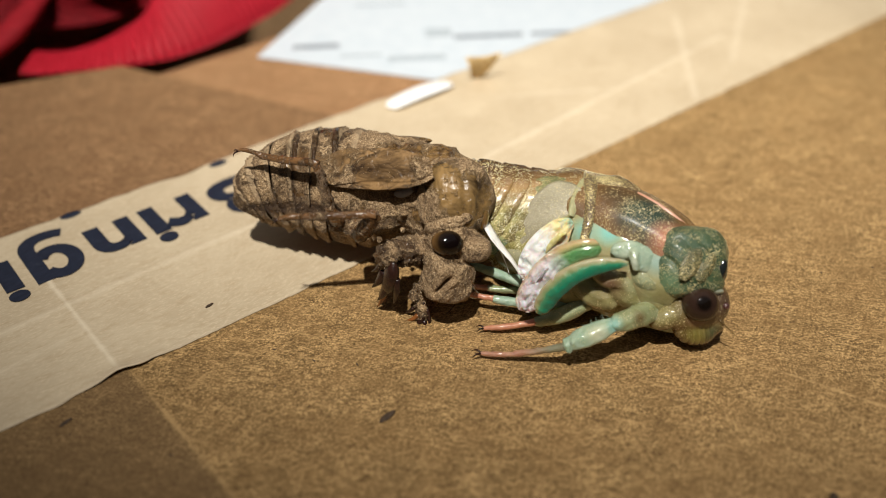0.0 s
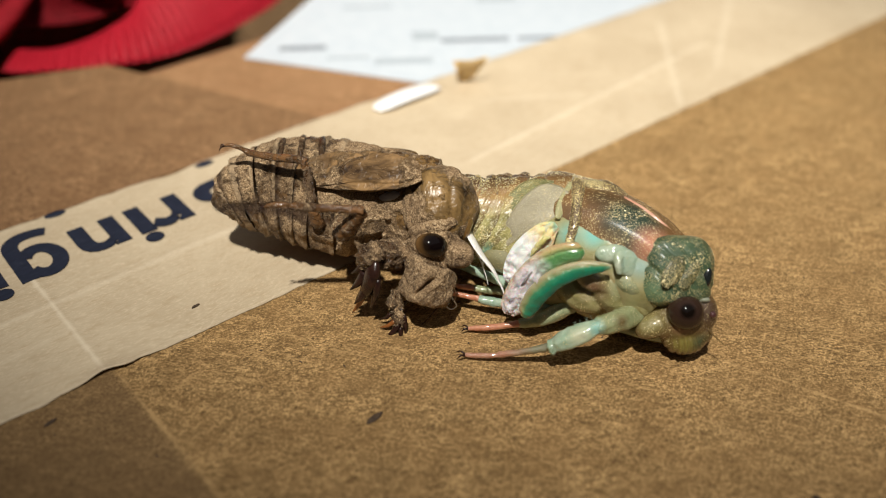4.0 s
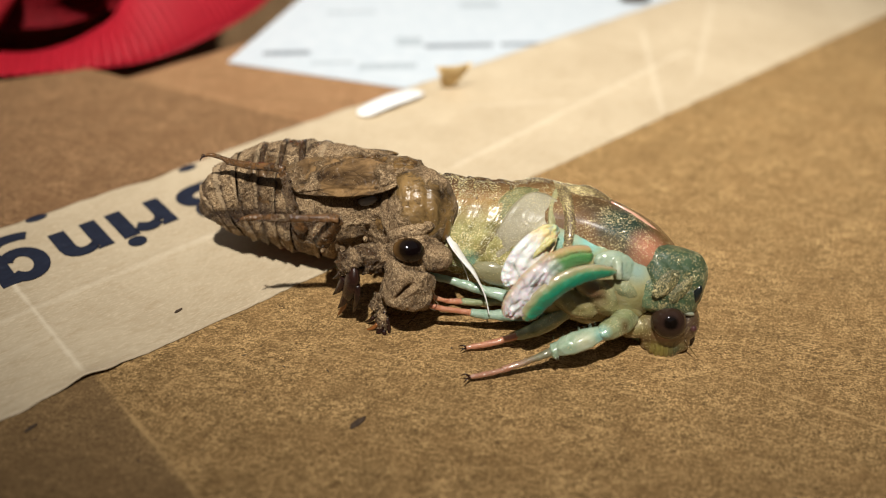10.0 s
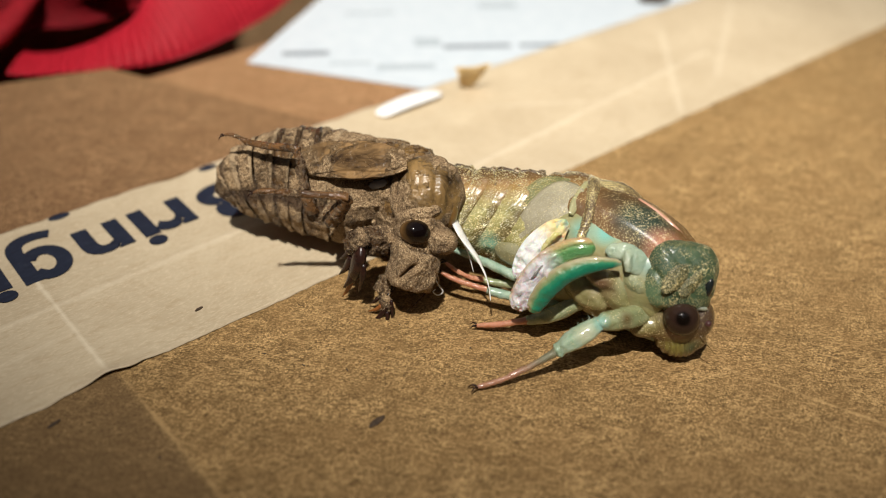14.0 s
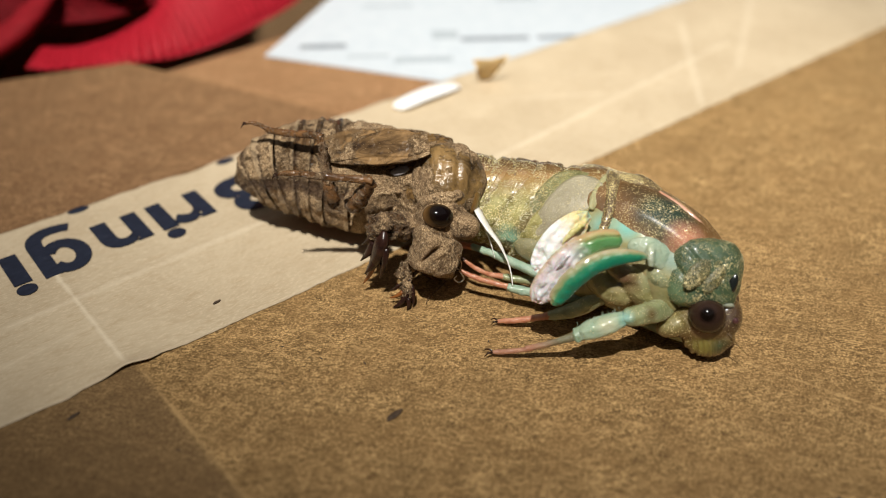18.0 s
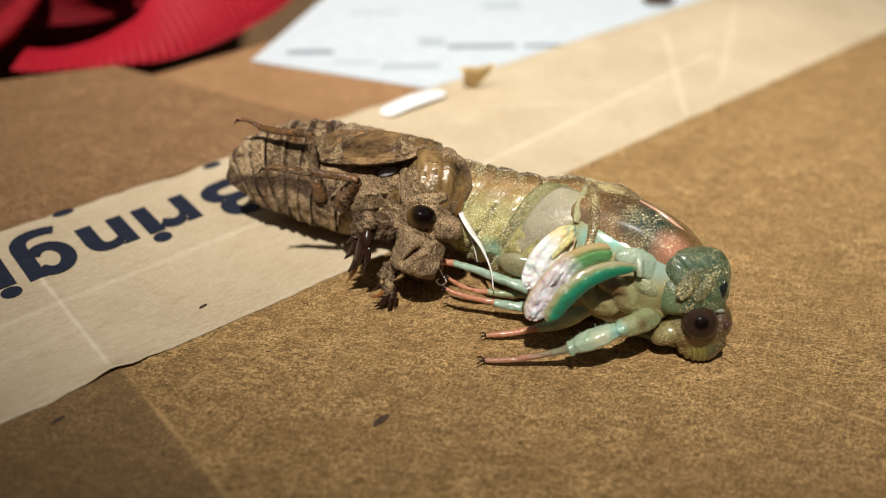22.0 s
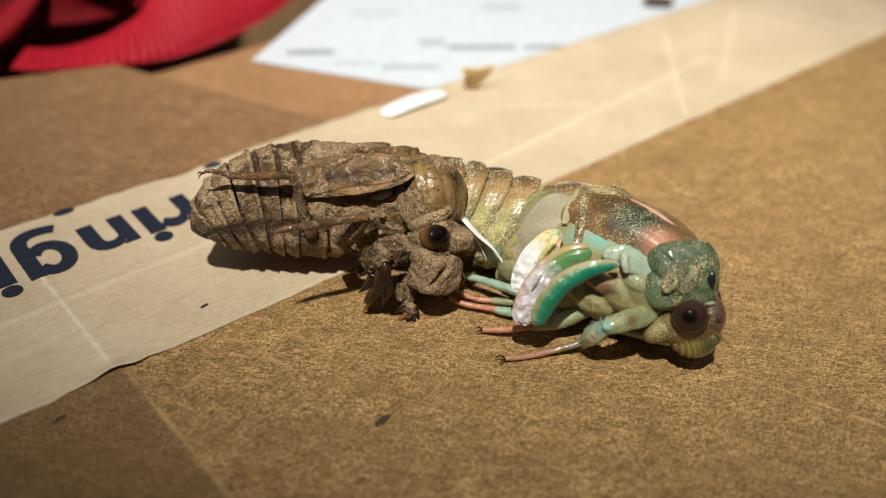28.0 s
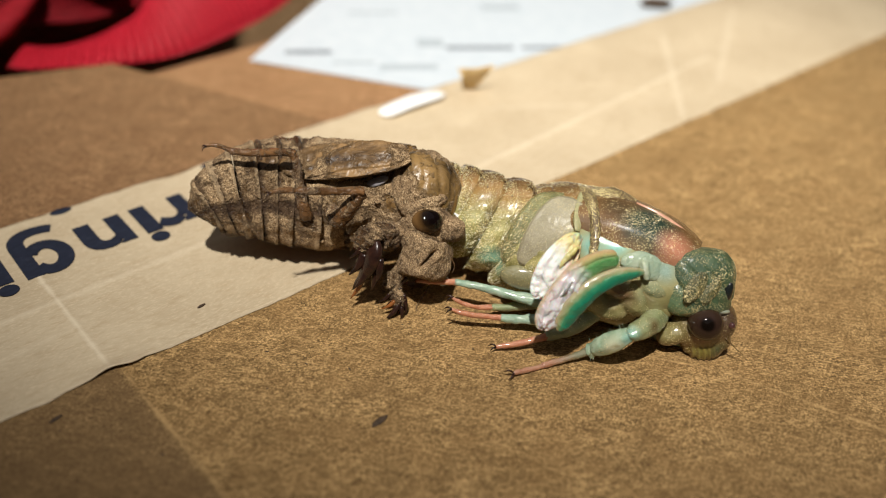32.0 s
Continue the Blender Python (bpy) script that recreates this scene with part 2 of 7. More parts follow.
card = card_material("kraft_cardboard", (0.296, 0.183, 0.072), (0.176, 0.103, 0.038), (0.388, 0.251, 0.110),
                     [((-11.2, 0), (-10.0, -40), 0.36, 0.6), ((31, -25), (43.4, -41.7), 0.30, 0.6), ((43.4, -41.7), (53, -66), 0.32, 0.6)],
                     # the card is a darker brown everywhere left of the long crease
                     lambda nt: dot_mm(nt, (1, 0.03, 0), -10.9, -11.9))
card_left = card_material("brown_cardboard", (0.215, 0.120, 0.055), (0.165, 0.088, 0.039), (0.26, 0.153, 0.075))
card_red = card_material("reddish_cardboard", (0.30, 0.168, 0.080), (0.235, 0.125, 0.056), (0.34, 0.198, 0.098))
card_edge = card_material("cut_cardboard", (0.26, 0.16, 0.08), (0.17, 0.10, 0.05), (0.36, 0.24, 0.13))


def tape_material():
    m, nt, b = mat("kraft_tape", 0.62)
    v = coords(nt)
    fib = coords(nt, (0.3, 1.0, 1.0))
    blot = noise_tex(nt, v, 70, 5, 0.6)
    fleck = noise_tex(nt, fib, 1100, 6, 0.75)
    fine = noise_tex(nt, fib, 4600, 4, 0.75)
    c = mixc(nt, ramp(nt, blot, [(0.32, (0, 0, 0)), (0.68, (1, 1, 1))]), (0.465, 0.372, 0.246), (0.572, 0.473, 0.325))
    c = mixc(nt, ramp(nt, fleck, [(0.36, (0.42, 0.42, 0.42)), (0.52, (0, 0, 0))]), c, (0.40, 0.292, 0.17))
    c = mixc(nt, ramp(nt, fine, [(0.50, (0, 0, 0)), (0.64, (0.6, 0.6, 0.6))]), c, (0.67, 0.555, 0.385))
    for p, q, w, k in (((-12.8, 24), (-12.2, 1), 0.42, 0.42), ((-40, 14.8), (24, 16.6), 0.8, 0.22), ((50, 9.6), (120, 15.2), 0.9, 0.26), ((-40, 7), (-12, 10), 0.7, 0.16), ((92.5, 1), (121, 28), 1.0, 0.24), ((64, 25), (84, 14), 0.9, 0.16), ((110, 6), (150, 30), 1.2, 0.2)):
        c = mixc(nt, maths(nt, "MULTIPLY", line_mm(nt, p, q, w), k), c, (0.86, 0.76, 0.58))
    link(nt, c, b.inputs["Base Color"])
    bump(nt, b, maths(nt, "ADD", fleck, maths(nt, "MULTIPLY", fine, 0.5)), 0.35, 0.00008)
    b.inputs["Specular IOR Level"].default_value = 0.35
    return m


tape_m = tape_material()


def ink_material():
    m, nt, b = mat("navy_ink", 0.55)
    fib = coords(nt, (0.4, 1.0, 1.0))
    f = noise_tex(nt, fib, 1500, 5, 0.7)
    link(nt, ramp(nt, f, [(0.30, (0.006, 0.009, 0.020)), (0.6, (0.014, 0.020, 0.040)), (0.78, (0.07, 0.075, 0.085))]), b.inputs["Base Color"])
    bump(nt, b, f, 0.2, 0.00005)
    return m


ink = ink_material()


def simple(name, a, c2, scale, rough=0.6, bumps=0.0, dist=0.0001, spec=0.5, sss=0.0, coat=0.0):
    m, nt, b = mat(name, rough)
    f = noise_tex(nt, coords(nt), scale, 5, 0.65)
    link(nt, ramp(nt, f, [(0.3, a), (0.7, c2)]), b.inputs["Base Color"])
    b.inputs["Specular IOR Level"].default_value = spec
    if bumps:
        bump(nt, b, f, bumps, dist)
    if sss:
        b.inputs["Subsurface Weight"].default_value = sss
        b.inputs["Subsurface Radius"].default_value = (1.0, 0.9, 0.6)
        b.inputs["Subsurface Scale"].default_value = 0.0012
    if coat:
        b.inputs["Coat Weight"].default_value, b.inputs["Coat Roughness"].default_value = coat, 0.12
    return m


paper = simple("white_paper", (0.50, 0.56, 0.61), (0.57, 0.62, 0.66), 300, 0.6, 0.15)
print_m = simple("grey_print", (0.14, 0.16, 0.19), (0.28, 0.31, 0.34), 900, 0.7)
faint_print_m = simple("faint_grey_print", (0.34, 0.39, 0.43), (0.42, 0.47, 0.50), 900, 0.7)
scrap_m = simple("glossy_white_liner", (0.84, 0.84, 0.82), (0.92, 0.92, 0.90), 400, 0.2)
speck_m = simple("dark_debris", (0.03, 0.018, 0.010), (0.09, 0.055, 0.03), 4000, 0.7, 0.6, 0.0002)
webbing_m = simple("red_webbing", (0.52, 0.011, 0.028), (0.66, 0.024, 0.050), 1800, 0.5, 0.4, 0.0002, spec=0.35)
cloth_m = simple("red_cloth", (0.17, 0.004, 0.008), (0.26, 0.007, 0.014), 700, 0.75, 0.4, 0.0003, spec=0.2)
wall_m = simple("wall_paint", (0.42, 0.39, 0.34), (0.48, 0.45, 0.40), 3, 0.8)
floor_m = simple("floor_boards", (0.10, 0.06, 0.035), (0.16, 0.10, 0.06), 6, 0.5)


def uv_parts(nt):
    tc = nt.nodes.new("ShaderNodeTexCoord")
    sep = nt.nodes.new("ShaderNodeSeparateXYZ")
    link(nt, tc.outputs["UV"], sep.inputs["Vector"])
    return sep.outputs["X"], sep.outputs["Y"]


def uv_band(nt, axis, at, full, none):
    """1 within full of a place along (0) or round (1) a body, falling to 0 at none, with an uneven edge."""
    f = uv_parts(nt)[axis]
    wob = maths(nt, "MULTIPLY", maths(nt, "SUBTRACT", noise_tex(nt, coords(nt), 700, 4, 0.7), 0.5), 0.25 if axis == 0 else 0.05)
    d = maths(nt, "ABSOLUTE", maths(nt, "SUBTRACT", maths(nt, "ADD", f, wob), at), 0.0)
    mr = node(nt, "ShaderNodeMapRange")
    mr.inputs["From Min"].default_value, mr.inputs["From Max"].default_value = none, full
    link(nt, d, mr.inputs["Value"])
    return mr.outputs["Result"]


def dirt_material(name, gloss, clean_a, clean_b, cover, streak=(1, 1, 1), bare=(), tints=(), lumpy=1.0, spec=0.4, fine=620):
    """A wrinkled brown husk under a film of dry soil; cover: how much of it the soil hides; bare: (centre, r0, r1) of clean skin;
    tints: (mask maker, colour, how much) that stain skin and soil alike."""
    m, nt, b = mat(name, 0.8)
    v = coords(nt)
    grain = noise_tex(nt, v, 5200, 4, 0.8)
    grit = noise_tex(nt, v, 1700, 4, 0.7)
    area = noise_tex(nt, v, 210, 5, 0.7, 0.5)
    wide = noise_tex(nt, v, 300, 4, 0.6)
    clean = ramp(nt, noise_tex(nt, coords(nt, streak), fine, 5, 0.66, 0.8), [(0.36, clean_a), (0.48, tuple(0.6 * x + 0.4 * y for x, y in zip(clean_a, clean_b))), (0.62, clean_b)])
    soil = ramp(nt, grain, [(0.35, (0.06, 0.036, 0.018)), (0.45, (0.25, 0.160, 0.080)), (0.55, (0.45, 0.31, 0.168)), (0.66, (0.78, 0.60, 0.38))])
    soil = mixc(nt, ramp(nt, grit, [(0.32, (0.7, 0.7, 0.7)), (0.45, (0, 0, 0))]), soil, (0.055, 0.030, 0.015))
    soil = mixc(nt, ramp(nt, wide, [(0.36, (0.5, 0.5, 0.5)), (0.56, (0, 0, 0))]), soil, (0.14, 0.083, 0.042))
    k = maths(nt, "ADD", maths(nt, "ADD", maths(nt, "MULTIPLY", area, 0.95), maths(nt, "MULTIPLY", grit, 0.40)), -0.175)
    for c, r0, r1 in bare:
        k = maths(nt, "SUBTRACT", k, maths(nt, "MULTIPLY", near_mm(nt, c, r0, r1), 0.24))
    mask = ramp(nt, k, [(0.62 - 0.28 * cover - 0.07, (0, 0, 0)), (0.62 - 0.28 * cover + 0.05, (1, 1, 1))])
    c = mixc(nt, mask, clean, soil)
    for make, colour, much in tints:
        c = mixc(nt, maths(nt, "MULTIPLY", make(nt), much), c, colour)
    link(nt, c, b.inputs["Base Color"])
    link(nt, mixc(nt, mask, (gloss,) * 3, (0.92,) * 3), b.inputs["Roughness"])
    lump = noise_tex(nt, v, 620, 5, 0.7, 0.3)
    wrinkle = maths(nt, "ABSOLUTE", maths(nt, "SUBTRACT", noise_tex(nt, coords(nt, (0.8, 1.0, 1.0)), 430, 4, 0.6, 0.9), 0.5), 0.0)
    wrinkle = maths(nt, "MINIMUM", maths(nt, "MULTIPLY", wrinkle, 7.0), 1.0)
    crust = maths(nt, "MULTIPLY", maths(nt, "ADD", maths(nt, "MULTIPLY", grain, 0.22), maths(nt, "ADD", maths(nt, "MULTIPLY", grit, 0.40), maths(nt, "MULTIPLY", lump, 0.9))), mask)
    h = maths(nt, "ADD", maths(nt, "ADD", crust, maths(nt, "MULTIPLY", lump, 0.22 * lumpy)), maths(nt, "MULTIPLY", wrinkle, 0.30 * lumpy))
    bump(nt, b, h, 1.0, 0.00045)
    b.inputs["Specular IOR Level"].default_value = spec
    return m


husk = dirt_material("soiled_husk", 0.22, (0.055, 0.028, 0.011), (0.22, 0.13, 0.056), 0.66)
husk_thorax = dirt_material("patchy_soiled_thorax", 0.24, (0.045, 0.022, 0.009), (0.23, 0.135, 0.050), 0.66,
                            bare=(((-6.0, 3.4, 15.0), 1.4, 4.6), ((-11.5, 6.5, 16.0), 1.0, 3.6), ((-9.0, -1.0, 11.4), 0.5, 1.8)))
husk_thin = dirt_material("thinly_soiled_husk", 0.27, (0.030, 0.018, 0.008), (0.27, 0.165, 0.062), 0.56,
                          bare=(((-3.4, -2.4, 14.8), 1.2, 4.4), ((-6.4, 0.6, 16.2), 0.6, 2.8)), lumpy=0.35, fine=260)
husk_back = dirt_material("dusty_husk_back", 0.2, (0.060, 0.030, 0.011), (0.34, 0.20, 0.064), 0.40,
                          bare=(((-7.2, 1.6, 16.6), 0.8, 3.0), ((-1.8, 0.6, 14.0), 1.0, 3.4)), tints=((lambda nt: near_mm(nt, (-7.6, 0.9, 16.4), 0.3, 1.6), (0.46, 0.27, 0.06), 0.7),), lumpy=0.35)
husk_ring = dirt_material("streaked_husk_ring", 0.24, (0.050, 0.026, 0.011), (0.20, 0.118, 0.054), 0.56, (1.0, 0.35, 0.35),
                          tints=((lambda nt: uv_band(nt, 0, 0.78, 0.04, 0.20), (0.44, 0.32, 0.19), 0.75), (lambda nt: uv_band(nt, 0, 0.08, 0.05, 0.20), (0.040, 0.019, 0.008), 0.8),
                                 (lambda nt: uv_band(nt, 1, 0.462, 0.012, 0.034), (0.045, 0.020, 0.009), 0.8), (lambda nt: uv_band(nt, 1, 0.640, 0.020, 0.050), (0.045, 0.020, 0.009), 0.7)))
husk_pad = dirt_material("veined_wing_pad", 0.36, (0.034, 0.018, 0.008), (0.30, 0.18, 0.078), 0.34, (0.26, 1.0, 1.0),
                         bare=(((-13.4, 1.2, 16.4), 1.0, 4.6),), tints=((lambda nt: near_mm(nt, (-9.6, 0.8, 15.6), 0.2, 1.3), (0.40, 0.23, 0.06), 0.75),), lumpy=0.45, spec=0.35, fine=460)
husk_band = dirt_material("dark_husk", 0.28, (0.030, 0.016, 0.008), (0.075, 0.04, 0.018), 0.25)
husk_leg = dirt_material("brown_husk_leg", 0.18, (0.050, 0.024, 0.010), (0.19, 0.095, 0.038), 0.10, (0.3, 1, 1), spec=0.6)
husk_claw = dirt_material("crumbly_dark_foreleg", 0.24, (0.030, 0.015, 0.008), (0.12, 0.066, 0.031), 0.40)


def grain_material(name, stops, rough, metallic=0.0):
    m, nt, b = mat(name, rough, metallic)
    g = nt.nodes.new("ShaderNodeNewGeometry")
    link(nt, ramp(nt, g.outputs["Random Per Island"], stops), b.inputs["Base Color"])
    return m


soil_grain_m = grain_material("soil_grains", [(0.0, (0.035, 0.020, 0.011)), (0.30, (0.12, 0.072, 0.038)), (0.62, (0.30, 0.20, 0.11)), (0.9, (0.50, 0.37, 0.22)), (1.0, (0.72, 0.57, 0.38))], 0.6)
gold_hair_m = grain_material("golden_hairs", [(0.0, (0.20, 0.13, 0.05)), (0.4, (0.62, 0.46, 0.19)), (0.8, (0.90, 0.78, 0.44)), (1.0, (0.95, 0.90, 0.70))], 0.34, 0.30)
pale_hair_m = grain_material("pale_hairs", [(0.0, (0.50, 0.45, 0.20)), (0.5, (0.86, 0.80, 0.48)), (1.0, (0.98, 0.96, 0.78))], 0.36, 0.2)
claw_m = simple("dark_claw", (0.010, 0.005, 0.005), (0.040, 0.016, 0.010), 900, 0.26, 0.5, 0.0002, spec=0.3, coat=0.15)
claw_tip_m = simple("amber_claw", (0.16, 0.05, 0.012), (0.30, 0.11, 0.03), 900, 0.2, coat=0.5)
amber = simple("amber_husk", (0.13, 0.066, 0.020), (0.27, 0.15, 0.045), 520, 0.16, 0.15, 0.0001, sss=0.25, coat=0.7)
thread_m = simple("white_lining", (0.74, 0.72, 0.66), (0.86, 0.84, 0.79), 1500, 0.45, 0.3, 0.0001, sss=0.2)


def husk_eye_material():
    m, nt, b = mat("glassy_husk_eye", 0.07)
    f = near_mm(nt, (-5.14, -6.51, 12.63), 0.9, 2.4)
    link(nt, ramp(nt, f, [(0.0, (0.16, 0.085, 0.030)), (0.30, (0.075, 0.040, 0.014)), (0.55, (0.014, 0.008, 0.004)), (1.0, (0.004, 0.002, 0.002))]), b.inputs["Base Color"])
    b.inputs["Specular IOR Level"].default_value = 0.35
    return m


husk_eye_m = husk_eye_material()


def flesh(name, a, c2, scale=500, gold=0.0, rough=0.34, tints=(), sss=0.35, speck=5200, gold_where=None, coat=(0.9, 0.14)):
    """Moist soft skin in two tones, with local tints and fine golden hairs; tints are (mask maker, colour)."""
    m, nt, b = mat(name, rough)
    v = coords(nt)
    f = noise_tex(nt, v, scale, 4, 0.6)
    c = ramp(nt, f, [(0.3, a), (0.7, c2)])
    for make, colour in tints:
        c = mixc(nt, make(nt), c, colour)
    g = noise_tex(nt, v, speck, 3, 0.75)
    if gold:
        patch = noise_tex(nt, v, 330, 3, 0.6)
        k = maths(nt, "ADD", maths(nt, "MULTIPLY", g, 0.72), maths(nt, "MULTIPLY", patch, 0.28))
        mask = ramp(nt, k, [(0.60 - gold * 0.12, (0, 0, 0)), (0.64 - gold * 0.12, (1, 1, 1))])
        if gold_where:
            mask = mixc(nt, 1.0, mask, gold_where(nt), "MULTIPLY")
        c = mixc(nt, mask, c, (0.86, 0.72, 0.36))
        link(nt, mixc(nt, mask, (0.0,) * 3, (0.35,) * 3), b.inputs["Metallic"])
        link(nt, mixc(nt, mask, (rough,) * 3, (0.38,) * 3), b.inputs["Roughness"])
    link(nt, c, b.inputs["Base Color"])
    w = noise_tex(nt, v, 1700, 5, 0.75, 0.6)
    bump(nt, b, maths(nt, "ADD", maths(nt, "ADD", maths(nt, "MULTIPLY", g, 0.8), f), maths(nt, "MULTIPLY", w, 1.2)), 0.8, 0.00013)
    b.inputs["Subsurface Weight"].default_value = sss * 0.75
    b.inputs["Subsurface Radius"].default_value = (1.0, 0.9, 0.6)
    b.inputs["Subsurface Scale"].default_value = 0.0010
    b.inputs["Coat Weight"].default_value, b.inputs["Coat Roughness"].default_value = coat
    return m


upward = (0.0, 0.45, 0.9)
abdomen_m = flesh("golden_green_abdomen", (0.185, 0.165, 0.050), (0.47, 0.43, 0.165), 640, 0.42, 0.24,
                  [(lambda nt: maths(nt, "MULTIPLY", uv_band(nt, 0, 0.90, 0.05, 0.22), 0.75), (0.105, 0.066, 0.022)),
                   (lambda nt: dot_mm(nt, upward, 9.4, 12.2), (0.34, 0.20, 0.070)),
                   (lambda nt: dot_mm(nt, upward, 12.2, 13.8), (0.10, 0.052, 0.022)),
                   (lambda nt: near_mm(nt, (2.6, -4.6, 7.8), 0.5, 2.0), (0.26, 0.48, 0.34))], coat=(0.5, 0.24))
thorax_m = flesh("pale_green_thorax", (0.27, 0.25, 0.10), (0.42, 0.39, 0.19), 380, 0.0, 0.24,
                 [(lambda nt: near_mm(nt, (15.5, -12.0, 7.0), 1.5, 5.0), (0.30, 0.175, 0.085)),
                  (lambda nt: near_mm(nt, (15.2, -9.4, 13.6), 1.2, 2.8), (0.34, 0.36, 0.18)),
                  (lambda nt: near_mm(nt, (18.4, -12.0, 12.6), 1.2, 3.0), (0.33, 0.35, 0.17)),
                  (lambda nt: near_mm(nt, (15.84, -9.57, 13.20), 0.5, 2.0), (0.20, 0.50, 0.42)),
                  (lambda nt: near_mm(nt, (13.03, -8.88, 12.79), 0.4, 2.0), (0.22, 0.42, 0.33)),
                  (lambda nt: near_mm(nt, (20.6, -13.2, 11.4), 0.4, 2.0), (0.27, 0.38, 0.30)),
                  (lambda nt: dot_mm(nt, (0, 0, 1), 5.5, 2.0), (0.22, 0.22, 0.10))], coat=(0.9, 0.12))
fold_m = flesh("moist_thorax_folds", (0.23, 0.205, 0.075), (0.36, 0.325, 0.15), 420, 0.03, 0.20,
               [(lambda nt: near_mm(nt, (15.30, -14.67, 8.97), 0.8, 2.6), (0.19, 0.105, 0.055)),
                (lambda nt: near_mm(nt, (18.82, -14.81, 9.62), 0.5, 2.4), (0.30, 0.34, 0.20))], coat=(0.8, 0.10))
meso_m = flesh("bronze_mesonotum", (0.120, 0.064, 0.024), (0.235, 0.125, 0.046), 330, 0.26, 0.26,
               [(lambda nt: near_mm(nt, (19.80, -9.20, 15.55), 2.0, 4.3), (0.020, 0.042, 0.026)),
                (lambda nt: near_mm(nt, (20.87, -10.79, 14.91), 1.2, 3.4), (0.028, 0.048, 0.030)),
                (lambda nt: near_mm(nt, (22.13, -12.18, 13.70), 0.9, 3.1), (0.48, 0.20, 0.115)),
                (lambda nt: near_mm(nt, (17.81, -12.22, 14.82), 0.3, 2.6), (0.30, 0.19, 0.085)),
                (lambda nt: near_mm(nt, (16.91, -5.47, 16.41), 0.5, 2.4), (0.065, 0.046, 0.022))],
               gold_where=lambda nt: dot_mm(nt, (1, -0.5, 0.15), 30.5, 22.0), sss=0.15, coat=(0.35, 0.3))
pink_m = flesh("pink_stripe", (0.56, 0.27, 0.17), (0.66, 0.37, 0.25), 500, 0.0, 0.3)
pron_m = flesh("green_pronotum", (0.032, 0.066, 0.034), (0.070, 0.116, 0.056), 360, 0.27, 0.32,
               [(lambda nt: near_mm(nt, (20.3, -16.3, 8.0), 0.5, 3.0), (0.20, 0.32, 0.17))], sss=0.15, coat=(0.3, 0.2))
pron_lobe_m = flesh("golden_pronotum_lobe", (0.042, 0.050, 0.018), (0.085, 0.090, 0.032), 500, 0.34, 0.40, sss=0.2, coat=(0.15, 0.25))
head_m = flesh("olive_brown_head", (0.115, 0.070, 0.024), (0.190, 0.122, 0.045), 480, 0.04, 0.22,
               [(lambda nt: near_mm(nt, (20.85, -15.95, 4.70), 0.8, 2.6), (0.25, 0.215, 0.085)),
                (lambda nt: near_mm(nt, (27.45, -16.26, 5.79), 1.0, 2.6), (0.090, 0.054, 0.030)),
                (lambda nt: near_mm(nt, (24.68, -17.72, 2.13), 0.6, 2.4), (0.24, 0.205, 0.050)),
                (lambda nt: near_mm(nt, (26.66, -17.68, 2.52), 0.3, 1.5), (0.060, 0.075, 0.034)),
                (lambda nt: near_mm(nt, (24.21, -17.85, 4.98), 0.5, 1.7), (0.26, 0.130, 0.072))], sss=0.3, coat=(0.7, 0.1))
dark_m = simple("black_marking", (0.006, 0.008, 0.008), (0.018, 0.022, 0.020), 1500, 0.2, coat=0.7)
patch_m = flesh("pale_teal_patch", (0.26, 0.30, 0.22), (0.40, 0.42, 0.32), 700, 0.0, 0.3)
tymbal_m = flesh("grey_tymbal_cover", (0.25, 0.22, 0.14), (0.42, 0.375, 0.26), 240, 0.14, 0.34, speck=7000, sss=0.3, coat=(0.3, 0.32))
oper_m = flesh("olive_operculum", (0.21, 0.195, 0.095), (0.28, 0.26, 0.14), 420, 0.05, 0.32, sss=0.4)
rim_band_m = flesh("olive_hairy_band", (0.13, 0.135, 0.052), (0.24, 0.24, 0.10), 600, 0.3, 0.34, coat=(0.2, 0.2))
scut_m = flesh("yellow_green_scutellum", (0.32, 0.31, 0.15), (0.42, 0.40, 0.21), 420, 0.2, 0.30)
gold_m = flesh("golden_haired_ridge", (0.10, 0.065, 0.028), (0.18, 0.115, 0.05), 420, 0.75, 0.3)
teal_m = flesh("turquoise_wing_base", (0.26, 0.40, 0.30), (0.44, 0.50, 0.36), 420, 0.0, 0.22,
               [(lambda nt: near_mm(nt, (15.71, -9.98, 13.64), 0.4, 1.6), (0.22, 0.56, 0.48)),
                (lambda nt: near_mm(nt, (12.75, -9.46, 13.34), 0.3, 1.6), (0.26, 0.48, 0.36)),
                (lambda nt: near_mm(nt, (17.84, -14.55, 12.84), 0.3, 1.5), (0.46, 0.44, 0.36))], sss=0.5)
leg_m = flesh("pale_mint_leg", (0.26, 0.40, 0.27), (0.46, 0.57, 0.41), 700, 0.08, 0.26,
              [(lambda nt: near_mm(nt, (13.4, -18.9, 6.3), 0.3, 1.7), (0.56, 0.58, 0.40)),
               (lambda nt: near_mm(nt, (10.9, -18.8, 4.8), 0.2, 1.1), (0.36, 0.46, 0.33)),
               (lambda nt: near_mm(nt, (15.5, -18.2, 6.7), 0.3, 1.1), (0.26, 0.50, 0.42))], sss=0.5)
femur_m = flesh("glassy_olive_femur", (0.22, 0.25, 0.115), (0.36, 0.39, 0.21), 520, 0.22, 0.24,
                [(lambda nt: near_mm(nt, (18.4, -17.3, 7.0), 0.2, 1.3), (0.17, 0.125, 0.052)),
                 (lambda nt: near_mm(nt, (15.4, -18.0, 6.8), 0.4, 1.3), (0.27, 0.48, 0.39))], sss=0.5)
